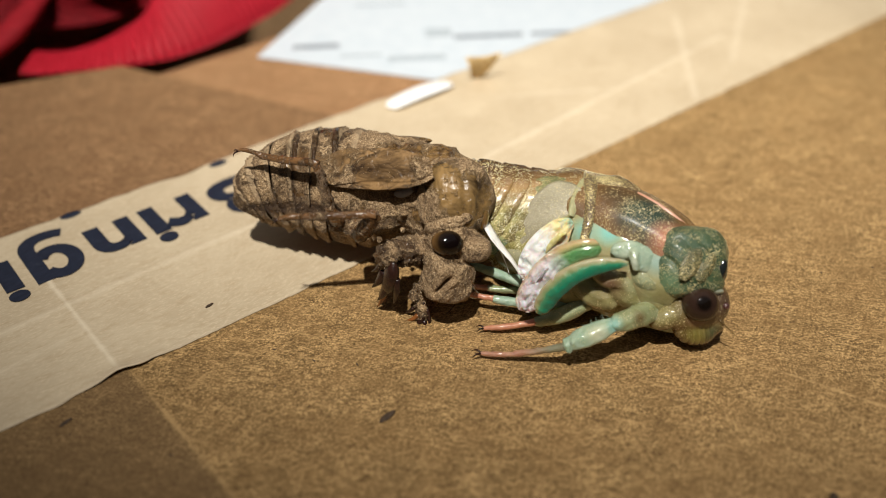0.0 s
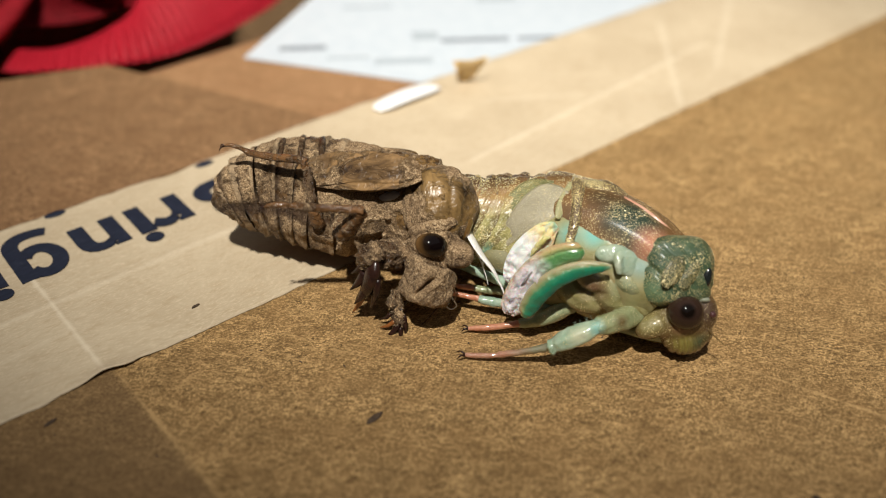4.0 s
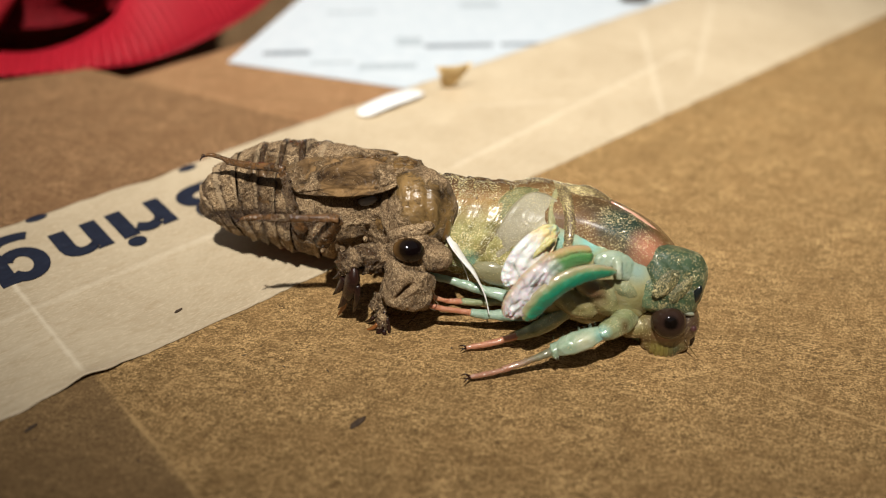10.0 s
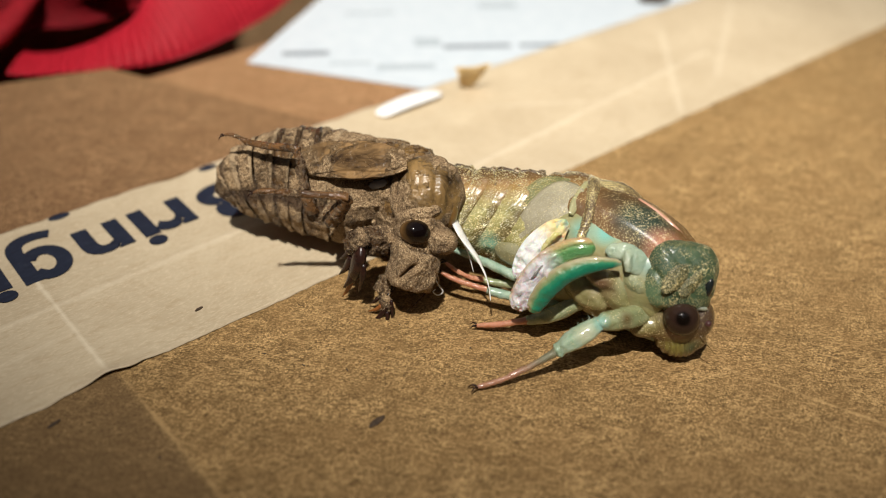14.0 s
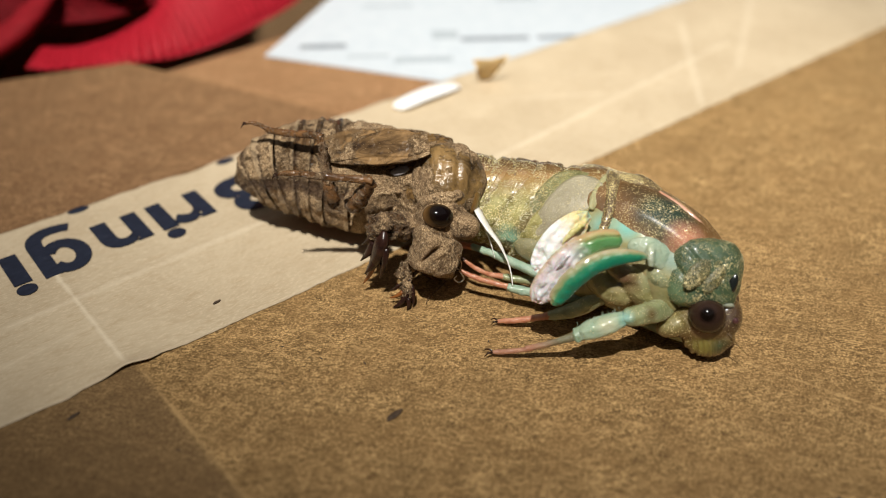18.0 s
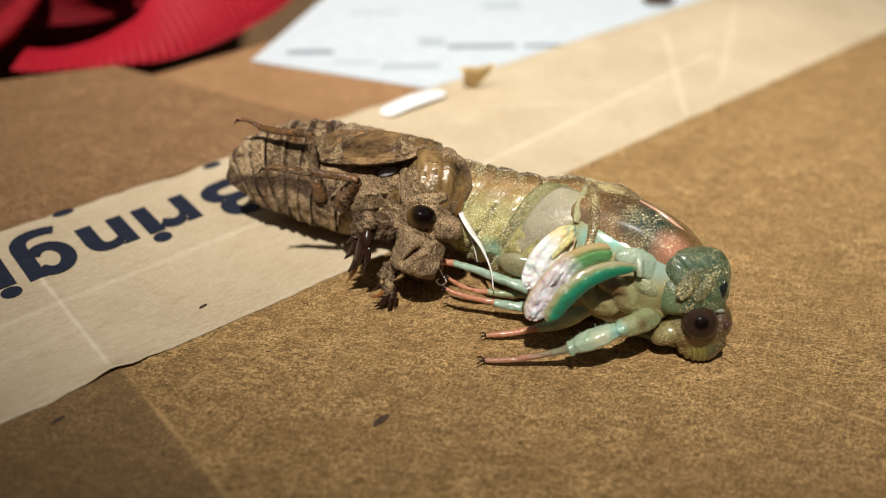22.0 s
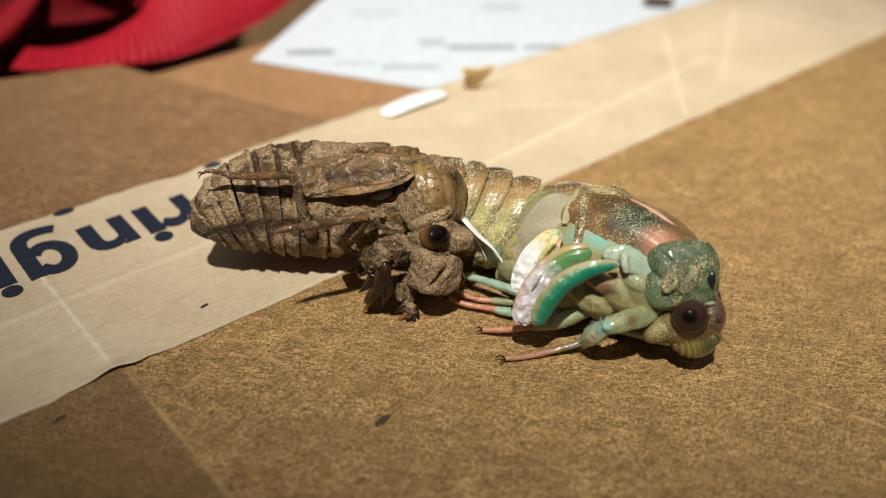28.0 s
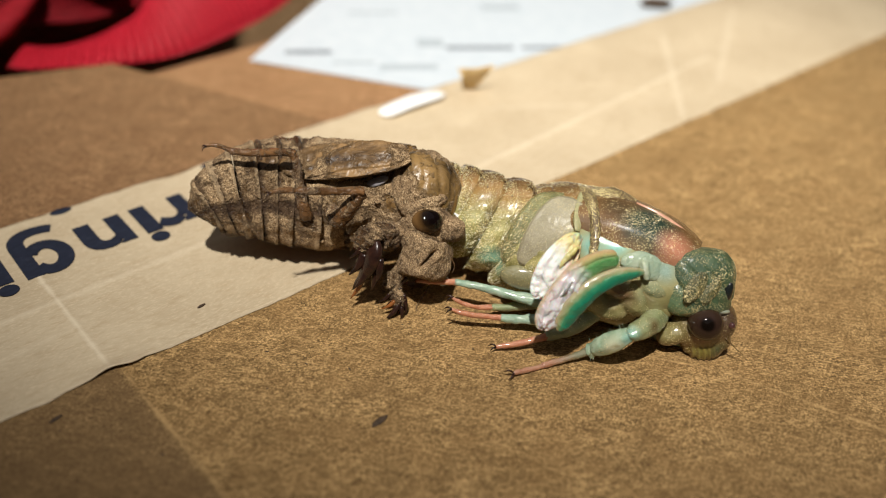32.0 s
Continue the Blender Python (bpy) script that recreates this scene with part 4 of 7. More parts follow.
# ---- the red bag behind the box top ----
def webbing_mesh():
    foot = catmull([(5, 88.0), (8, 85.0), (14, 82.0), (22, 78.5), (30, 76.5), (39, 77.5), (49, 81.0), (60, 86.5), (71, 95), (82, 108)], 60)
    bm = bmesh.new()
    rows = []
    s = 0.0
    for i, p in enumerate(foot):
        t = Vector(foot[min(i + 1, len(foot) - 1)] - foot[max(i - 1, 0)]).to_3d().normalized()
        if i:
            s += float(np.linalg.norm(foot[i] - foot[i - 1]))
        out = Vector((t.y, -t.x, 0))
        rib = 1.1 * abs(math.cos(math.pi * s / 2.0)) ** 0.6
        row = []
        for u in range(13):
            k = u / 12
            stand = max(0.0, min(1.0, (p[0] - 12) / 34)) ** 1.4
            lean = (2.6 + 6.0 * stand) * k + 4.0 * k * k
            up = -0.6 + (1.6 + 17.6 * stand) * k - 3.0 * k * k * stand
            edge = 1.0 if 0 < u < 12 else 0.2
            q = Vector((p[0], p[1], up)) - out * lean + out * rib * edge
            row.append(bm.verts.new(q * MM))
        rows.append(row)
    for a, b in zip(rows, rows[1:]):
        for j in range(12):
            bm.faces.new((a[j], a[j + 1], b[j + 1], b[j]))
    bmesh.ops.solidify(bm, geom=bm.faces[:], thickness=0.0012)
    return bm


def cloth_mesh():
    bm = bmesh.new()
    rows = []
    for j in range(40):
        row = []
        for i in range(90):
            x, k = -75 + 200 * i / 89, j / 39
            y = 99 - 0.42 * x + 0.016 * max(0, x - 8) ** 2 + 70 * k
            fold = 9.0 * math.sin(0.10 * x + 7.0 * k + 2.0 * noise.noise(Vector((x * 0.03, k * 2, 0)))) + 5.0 * noise.noise(Vector((x * 0.09, k * 4, 2.0)))
            z = 2.0 + 34 * math.sin(min(1.0, k * 1.6) * math.pi / 2) + fold * min(1, k * 5)
            y += 4 + 9.0 * math.sin(0.15 * x + 9.0 * k + 1.5 * noise.noise(Vector((x * 0.05, k * 3, 7.0)))) * min(1, 0.15 + k * 9) + 10 * noise.noise(Vector((x * 0.11, k * 14, 5.0))) * min(1, 0.15 + k * 9)
            row.append(bm.verts.new(Vector((x, y, z)) * MM))
        rows.append(row)
    for a, b in zip(rows, rows[1:]):
        for i in range(89):
            bm.faces.new((a[i], a[i + 1], b[i + 1], b[i]))
    bmesh.ops.solidify(bm, geom=bm.faces[:], thickness=0.001)
    return bm


bag = tagged(empty("red_bag", pose(0, 0, 0)), "crumpled red cloth bag with a ribbed webbing strap", "bag")
part("webbing_strap", webbing_mesh(), webbing_m, bag, "bright red ribbed webbing")
part("cloth", cloth_mesh(), cloth_m, bag, "dark red crumpled cloth")
part("cloth_fold", body([(-14, 91, 0.5, 2.0, 1.2), (-4, 90.5, 2.2, 3.0, 1.8), (4, 92.5, 4.2, 3.2, 2.0), (11, 96.5, 6.8, 2.8, 1.8), (18, 103, 9.0, 1.6, 1.2)], 24, 6, rough=0.5, grain=0.25), cloth_m, bag, "dull red rolled fold of cloth")


def tube(points, n=10, k=4, **more):
    return body([(x, y, z, r, r) for x, y, z, r in points], n, k, side=(0.1, 0.3, 1), **more)


def blob(c, along, across, radii, rough=0.0, grain=1.0, seed=0.0, seg=28, rings=18, shape=None):
    """An ellipsoid whose first axis points along, second across, with noise on it."""
    a = Vector(along).normalized()
    b = Vector(across)
    b = (b - a * b.dot(a)).normalized()
    d = a.cross(b)
    bm = bmesh.new()
    bmesh.ops.create_uvsphere(bm, u_segments=seg, v_segments=rings, radius=1)
    for v in bm.verts:
        q = v.co.copy()
        r = shape(q) if shape else 1.0
        p = Vector(c) + (a * (q.x * radii[0]) + b * (q.y * radii[1]) + d * (q.z * radii[2])) * r
        if rough:
            p += (p - Vector(c)).normalized() * rough * noise.fractal(p * grain + Vector((seed, 0, 0)), 0.75, 2.0, 5)
        v.co = p * MM
    return bm


def fused(voxel, rounds, *bms):
    """Bodies melted into one skin; voxel in millimetres."""
    me = bpy.data.meshes.new("piece")
    bm = joined(*bms)
    bmesh.ops.recalc_face_normals(bm, faces=bm.faces[:])
    bm.to_mesh(me)
    bm.free()
    ob = new("piece", me)
    melt = ob.modifiers.new("melt", "REMESH")
    melt.mode, melt.voxel_size = "VOXEL", voxel * MM
    soft = ob.modifiers.new("soft", "SMOOTH")
    soft.factor, soft.iterations = 0.5, rounds
    done = bpy.data.meshes.new_from_object(ob.evaluated_get(bpy.context.evaluated_depsgraph_get()))
    out = bmesh.new()
    out.from_mesh(done)
    bpy.data.objects.remove(ob)
    bpy.data.meshes.remove(me)
    bpy.data.meshes.remove(done)
    return out


def relief(bm, height):
    """Each point of a skin moved along its normal by height(point), all in millimetres."""
    bm.normal_update()
    moves = [(v, v.normal.copy() * height(v.co / MM) * MM) for v in bm.verts]
    for v, d in moves:
        v.co += d
    return bm


def flank(p):
    """Millimetres along and up the near flank of a body."""
    return p.x, 0.593 * p.y + 0.805 * p.z


def strap(stations, normal, n=48, k=8, height=None):
    """A flat soft strap along (x, y, z, half width, half thickness), its face turned to normal; its UV runs along and across it."""
    st = catmull(stations, k)
    bm = bmesh.new()
    uv = bm.loops.layers.uv.new("UVMap")
    nor = Vector(normal).normalized()
    rings = []
    for i, q in enumerate(st):
        t = Vector(st[min(i + 1, len(st) - 1)][:3] - st[max(i - 1, 0)][:3]).normalized()
        sd = nor.cross(t).normalized()
        up = t.cross(sd)
        ring = []
        for j in range(n):
            a = 2 * math.pi * j / n
            ca, sa = math.cos(a), math.sin(a)
            p = Vector(q[:3]) + sd * (ca * q[3]) + up * (math.copysign(abs(sa) ** 0.75, sa) * q[4])
            u, v = i / (len(st) - 1), 0.5 - 0.5 * ca
            if height and sa > 0:
                p += up * height(u, v, p) * min(1.0, 2.5 * sa)
            ring.append((bm.verts.new(p * MM), u, v))
        rings.append(ring)
    def quad(pts):
        f = bm.faces.new([w[0] for w in pts])
        for lp, w in zip(f.loops, pts):
            lp[uv].uv = (w[1], w[2])
    for a, b in zip(rings, rings[1:]):
        for j in range(n):
            quad((a[j], a[(j + 1) % n], b[(j + 1) % n], b[j]))
    for ring, i in ((rings[0], 0), (rings[-1], -1)):
        c = (bm.verts.new(Vector(st[i][:3]) * MM), ring[0][1], 0.5)
        for j in range(n):
            quad((ring[j], ring[(j + 1) % n], c))
    return bm


def bell(x, lo, hi, soft):
    up = max(0.0, min(1.0, (x - lo) / soft))
    down = max(0.0, min(1.0, (hi - x) / soft))
    return (up * up * (3 - 2 * up)) * (down * down * (3 - 2 * down))


def scatter(name, ob, count, material, parent, length, radius, lift=0.6, lay=(-1, 0, -0.3), keep=None, seed=1, label=""):
    """Tiny pointed hairs or grains all over a mesh, joined into one; lengths in millimetres, keep(points) thins them."""
    me = ob.data
    me.calc_loop_triangles()
    co = np.empty(len(me.vertices) * 3)
    me.vertices.foreach_get("co", co)
    tri = np.empty(len(me.loop_triangles) * 3, dtype=np.int32)
    me.loop_triangles.foreach_get("vertices", tri)
    p = (co.reshape(-1, 3) / MM)[tri.reshape(-1, 3)]
    nor = np.cross(p[:, 1] - p[:, 0], p[:, 2] - p[:, 0])
    area = np.linalg.norm(nor, axis=1) + 1e-12
    rng = np.random.default_rng(seed)
    pick = rng.choice(len(p), count, p=area / area.sum())
    u, w = rng.random((2, count, 1))
    flip = (u + w) > 1
    u, w = np.where(flip, 1 - u, u), np.where(flip, 1 - w, w)
    at = p[pick, 0] + (p[pick, 1] - p[pick, 0]) * u + (p[pick, 2] - p[pick, 0]) * w
    n = nor[pick] / area[pick, None]
    if keep is not None:
        k = keep(at)
        at, n = at[k], n[k]
    m = len(at)
    flow = np.array(lay) + rng.normal(0, 0.45, (m, 3))
    flow -= n * (flow * n).sum(1)[:, None]
    flow /= np.linalg.norm(flow, axis=1)[:, None] + 1e-9
    d = n * lift + flow * (1 - lift)
    d /= np.linalg.norm(d, axis=1)[:, None]
    size = rng.uniform(*length, (m, 1))
    r = rng.uniform(*radius, (m, 1))
    side = np.cross(d, n + rng.normal(0, 0.2, (m, 3)))
    side /= np.linalg.norm(side, axis=1)[:, None] + 1e-9
    back = np.cross(side, d)
    v = np.stack([at + side * r, at - side * r * 0.5 + back * r * 0.87, at - side * r * 0.5 - back * r * 0.87, at + d * size], 1).reshape(-1, 3) * MM
    b = np.arange(m)[:, None] * 4
    f = np.concatenate([b + np.array((0, 1, 3)), b + np.array((1, 2, 3)), b + np.array((2, 0, 3))])
    out = bpy.data.meshes.new(name)
    out.from_pydata(v.tolist(), [], f.tolist())
    out.materials.append(material)
    h = new(name, out)
    h.parent = parent
    return tagged(h, label, kind="stuff")


def patches(p, size, seed):
    """A soft uneven pattern over points, about -1 to 1."""
    q = p / size + seed
    return (np.sin(q[:, 0] * 2.1 + 1.7 * np.sin(q[:, 2] * 1.3)) + np.sin(q[:, 1] * 2.7 + 1.3 * np.sin(q[:, 0] * 1.9)) + np.sin(q[:, 2] * 2.3 + q[:, 1])) / 3


UPWARD, ALONG = (0.0, 0.593, 0.805), (1.0, 0.0, 0.0)
REST = pose(0.03174, -0.00942, 0, 0, 0, -40.5)

membrane_white = simple("bluish_white_membrane", (0.16, 0.15, 0.15), (0.32, 0.31, 0.33), 900, 0.4, 0.3, 0.0002, sss=0.2)
# ---- the empty nymph shell ----
shell = tagged(empty("cicada_shell", REST), "empty brown nymph shell crusted with dry soil, split open", "insect shell")
SHELL_LINE = [(-32.2, 7.0, 5.8, 0.5, 0.5), (-31.2, 7.4, 6.9, 2.2, 2.5), (-29.2, 7.8, 8.0, 4.1, 4.6), (-25.0, 8.0, 9.0, 6.0, 6.2),
              (-21.0, 7.8, 9.1, 6.9, 7.0), (-17.0, 7.0, 8.9, 7.2, 7.2), (-12.5, 6.5, 8.6, 7.0, 7.0), (-8.5, 6.0, 8.8, 6.2, 6.3), (-4.5, 5.4, 9.4, 5.2, 5.3)]
shell_fine = catmull(SHELL_LINE, 20)


def shell_at(x):
    i = int(np.argmin(np.abs(shell_fine[:, 0] - x)))
    return shell_fine[i]


def shell_segment(x0, x1, grow, seed):
    rows = []
    for u, g in ((-0.06, 0.93), (0.10, 0.985), (0.4, 0.99), (0.72, 1.01), (0.88, 1.03), (0.97, 0.99), (1.04, 0.92)):
        s = shell_at(x0 + (x1 - x0) * u)
        rows.append((x0 + (x1 - x0) * u, s[1], s[2], s[3] * g * grow, s[4] * g * grow))

    def shape(u, a):
        side = 1 + 0.035 * math.exp(-((a - 205) / 9) ** 2) - 0.03 * math.exp(-((a - 222) / 8) ** 2) + 0.045 * math.exp(-((a - 248) / 8) ** 2)
        side += (0.055 * math.exp(-((a - 186) / 10) ** 2) + 0.06 * math.exp(-((a - 214) / 8) ** 2) - 0.05 * math.exp(-((a - 166) / 7) ** 2)) * bell(u, 0.1, 0.95, 0.3)
        return side * (1 - 0.10 * math.exp(-((a - 270) / 22) ** 2))
    return body(rows, 110, 7, shape, rough=0.17, grain=0.9, seed=seed)


cuts = [-31.6, -30.0, -28.1, -26.0, -23.7, -21.3, -18.8, -16.4]
for i, (x0, x1) in enumerate(zip(cuts, cuts[1:])):
    ring = part("abdomen_segment", shell_segment(x0, x1, 1.0, i * 3.1), husk_ring, shell)
    scatter("soil_dust", ring, 900, soil_grain_m, ring, (0.08, 0.22), (0.025, 0.06), 0.5, seed=i, keep=lambda p: patches(p, 1.5, i) > -0.3, label="grains of dry soil")
for x in cuts[3:7]:
    s = shell_at(x)
    for a0, a1 in ((58, 114),):
        pts = []
        for j in range(9):
            a = radians(a0 + (a1 - a0) * j / 8)
            pts.append((x + 0.15, s[1] + math.cos(a) * s[3] * 1.0, s[2] + math.sin(a) * s[4] * 1.0, 0.36 * math.sin(math.pi * (j + 0.6) / 9.2) + 0.05))
        part("dark_band", tube(pts, 8, 2), husk_band, shell, "dark brown band between segments")


def thorax_shape(u, a):
    return 1 + 0.05 * math.sin(u * 17 + a * 0.05) * math.exp(-((a - 200) / 55) ** 2) - 0.06 * math.exp(-((u - 0.48) / 0.05) ** 2) - 0.08 * math.exp(-((a - 180 - 40 * u) / 14) ** 2)


crusted = []
crusted.append(part("thorax", body([(x, *shell_at(x)[1:]) for x in (-17.4, -15.5, -13, -10.5, -8, -6, -4.2)], 150, 14, thorax_shape, rough=0.26, grain=0.6, seed=5.0), husk_thorax, shell, "soil-crusted thorax"))
part("split_back", body([(-12.0, 7.0, 10.2, 4.0, 4.2), (-9.5, 6.6, 10.3, 4.7, 4.7), (-7.0, 6.0, 10.0, 4.8, 4.4), (-4.6, 5.4, 9.5, 4.6, 4.0), (-2.8, 4.9, 9.1, 4.4, 3.6), (-1.6, 4.5, 8.8, 4.1, 3.3)], 90, 10,
                        rough=0.12, grain=0.6, seed=2.0), husk_back, shell, "thin amber back split along the middle")


def pad_mesh(y_sign):
    rows = [(-7.2, 2.9, 15.8, 1.3, 0.35), (-9.4, 2.3, 16.1, 2.1, 0.55), (-12.4, 2.3, 16.1, 2.5, 0.62), (-15.4, 2.7, 15.9, 2.55, 0.62), (-18.4, 3.2, 15.5, 2.2, 0.55), (-20.6, 3.7, 15.1, 1.3, 0.4), (-21.5, 3.9, 14.9, 0.4, 0.2)]
    if y_sign > 0:
        rows = [(x, 14.6 - 0.7 * y, z - 4.2, w, h) for x, y, z, w, h in rows]
    tilt = Vector((0.0, 0.88, 0.47)) if y_sign < 0 else Vector((0, -0.72, 0.70))

    def vein(u, a):
        return 1 + (0.09 * math.sin(a * math.pi / 180 * 9 + u * 7 + 1.5 * math.sin(u * 11)) if 15 < a < 165 or 195 < a < 345 else 0)
    return body(rows, 80, 10, vein, rough=0.10, grain=0.9, seed=1.0, side=tilt)


part("wing_pad", pad_mesh(-1), husk_pad, shell, "brown translucent wing pad with soil on it")
part("wing_pad", blob((-12.5, 11.4, 12.4), (1, 0, 0), (0, 0.7, -0.7), (5.4, 2.4, 0.7), 0.1, 0.9), husk_thin, shell, "brown translucent wing pad with soil on it")
def collar_shape(q):
    return 1 - 0.05 * math.exp(-((q.x - 0.1 + 0.35 * q.y) / 0.08) ** 2) - 0.045 * math.exp(-((q.x - 0.5 + 0.3 * q.y) / 0.07) ** 2) - 0.03 * math.exp(-((q.x + 0.35 + 0.2 * q.y) / 0.07) ** 2) + 0.02 * math.sin(q.y * 7)


part("pronotum", blob((-4.6, 2.7, 11.0), (0.9, -0.15, -0.35), (0.1, 0.75, 0.65), (4.8, 4.8, 3.9), 0.10, 0.4, 3.0, 90, 60, collar_shape), husk_thin, shell, "amber glossy pronotum dusted with soil")
part("pronotum_edge", tube([(-7.4, -0.9, 9.1, 0.45), (-8.5, -0.1, 11.2, 0.5), (-8.5, 1.6, 13.4, 0.45), (-7.8, 3.8, 14.6, 0.35), (-6.0, 6.2, 14.4, 0.25)], 10, 5, rough=0.15, grain=1.2), husk, shell)
part("amber_rim", blob((-1.5, 1.0, 9.9), (0.1, 0.35, 0.95), (1, 0, 0), (2.4, 0.9, 1.5), 0.06, 0.8, 4.0), amber, shell, "clear amber rim of the split")
def squarish(q):
    return (abs(q.x) ** 3.2 + abs(q.y) ** 3.2 + abs(q.z) ** 2.4) ** (-1 / 3.0)


def blocky(q):
    return (abs(q.x) ** 6 + abs(q.y) ** 6 + abs(q.z) ** 4) ** (-1 / 5.2)


def face_relief(p):
    """Rough soil with a deep crevice across the face and fine ribs beside it."""
    u, v = flank(p)
    crack = math.exp(-((0.62 * (u +6.51) - 0.78 * (v -1.24)) / 0.30) ** 2) * math.exp(-((0.78 * (u +6.51) + 0.62 * (v -1.24)) / 1.5) ** 4)
    rib = 0.07 * math.sin(7.5 * (u + 0.5 * v)) * math.exp(-((u + 8.4) / 1.3) ** 2 - ((v - 2.6) / 1.2) ** 2)
    return rib - 1.0 * crack + 0.20 * noise.fractal(p * 0.75, 0.85, 2.0, 6)


crusted.append(part("head", relief(fused(0.17, 3,
                                         blob((-5.32, -1.81, 8.71), (1, 0.2, -0.1), UPWARD, (3.2, 1.9, 2.6)),
                                         blob((-2.63, -3.05, 8.21), (1, 0.2, -0.35), UPWARD, (2.0, 1.7, 1.9)),
                                         blob((-5.37, -0.99, 10.68), (1, 0.3, 0.1), UPWARD, (3.4, 1.0, 1.6)),
                                         blob((-6.09, -3.48, 7.29), (0.9, 0.0, -0.4), UPWARD, (2.6, 1.1, 1.6)),
                                         blob((-4.4, 1.6, 7.6), (0.2, 1, 0.05), (1, -0.2, -0.3), (4.2, 3.4, 2.7))), lambda p: 0.22 * noise.fractal(p * 0.8, 0.85, 2.0, 6)), husk, shell, "soil-caked head"))
part("eye", blob((-5.78, -3.35, 9.83), (1, 0.05, -0.18), UPWARD, (1.95, 1.45, 1.5), seg=40, rings=28), husk_eye_m, shell, "glassy amber-brown empty eye")
part("eye", blob((-3.2, 5.6, 8.2), (1, 0.1, -0.35), (0, 1, 0), (2.2, 1.8, 1.7)), husk_eye_m, shell, "glassy dark empty eye")


crusted.append(part("clypeus", relief(fused(0.15, 1,
                                            blob((-6.09, -5.37, 5.74), (0.84, 0.25, -0.48), (0.3, 0.45, 0.80), (2.7, 2.35, 2.3), seg=64, rings=48, shape=blocky),
                                            blob((-7.33, -3.95, 7.33), (0.7, 0.0, -0.6), UPWARD, (1.7, 1.2, 1.8))), face_relief), husk, shell, "angular soil-caked snout with a deep crevice"))
part("beak", tube([(-5.0, -4.2, 1.5, 0.7), (-5.8, -3.6, 0.5, 0.5), (-7.2, -2.5, 0.1, 0.3), (-9.0, -1.2, 0.2, 0.15)], 10, 3), husk_leg, shell)
part("antenna", tube([(-4.2, -5.3, 7.2, 0.16), (-3.3, -6.1, 6.2, 0.10), (-2.8, -6.6, 5.2, 0.07), (-3.1, -6.8, 4.3, 0.05)], 6, 4), husk_leg, shell)


def digging_leg(name, pts, tip, teeth, label, slim=1.0):
    pts = [[(x, y, z, a * slim, b * slim) for x, y, z, a, b in q] for q in pts]
    leg = part(name, joined(body(pts[0], 60, 14, rough=0.42, grain=0.9, seed=1.5), body(pts[1], 60, 14, rough=0.42, grain=0.9, seed=4.5)), husk_claw, shell, label)
    scatter("soil_dust", leg, 700, soil_grain_m, leg, (0.1, 0.4), (0.02, 0.05), 0.45, seed=3, label="grains of dry soil and short hairs")
    part("claw", body(tip, 14, 4), claw_m, leg, "glossy black digging claw")
    for a, b, r, m in teeth:
        a, b = Vector(a), Vector(b)
        mid = (a + b) / 2 + Vector((0.15, -0.2, 0))
        part("tooth", tube([(*a, r), (*mid, r * 0.75), (*b, r * 0.12)], 8, 3), m, leg)
    return leg


digging_leg("front_leg", ([(-8.5, -1.4, 6.8, 1.4, 1.5), (-10.0, -2.8, 7.8, 1.7, 1.8), (-11.6, -4.0, 8.8, 1.6, 1.7), (-12.8, -4.6, 9.3, 1.0, 1.1)],
                          [(-11.2, -4.2, 9.5, 0.8, 0.8), (-12.4, -5.2, 9.9, 1.4, 1.3), (-13.0, -5.5, 9.2, 1.5, 1.4), (-13.3, -5.7, 8.2, 0.9, 0.9)]),
            [(-12.3, -6.0, 9.6, 0.7, 0.6), (-12.4, -6.7, 8.4, 1.25, 0.9), (-12.8, -7.0, 6.8, 1.25, 0.9), (-13.4, -6.9, 5.2, 0.8, 0.6), (-14.1, -6.5, 3.8, 0.4, 0.3), (-14.5, -6.2, 2.7, 0.08, 0.08)],
            [((-13.3, -6.4, 8.0), (-15.0, -6.8, 5.4), 0.60, claw_m), ((-13.0, -7.2, 6.6), (-14.5, -7.6, 4.0), 0.58, claw_m), ((-13.4, -6.6, 5.0), (-14.9, -6.6, 1.6), 0.42, claw_tip_m), ((-12.0, -7.3, 7.8), (-12.3, -8.2, 5.0), 0.55, claw_m), ((-12.2, -7.0, 6.0), (-12.7, -7.6, 3.4), 0.45, claw_m), ((-13.4, -5.8, 9.0), (-14.9, -5.9, 7.2), 0.45, claw_m)],
            "folded digging foreleg with dark claws")
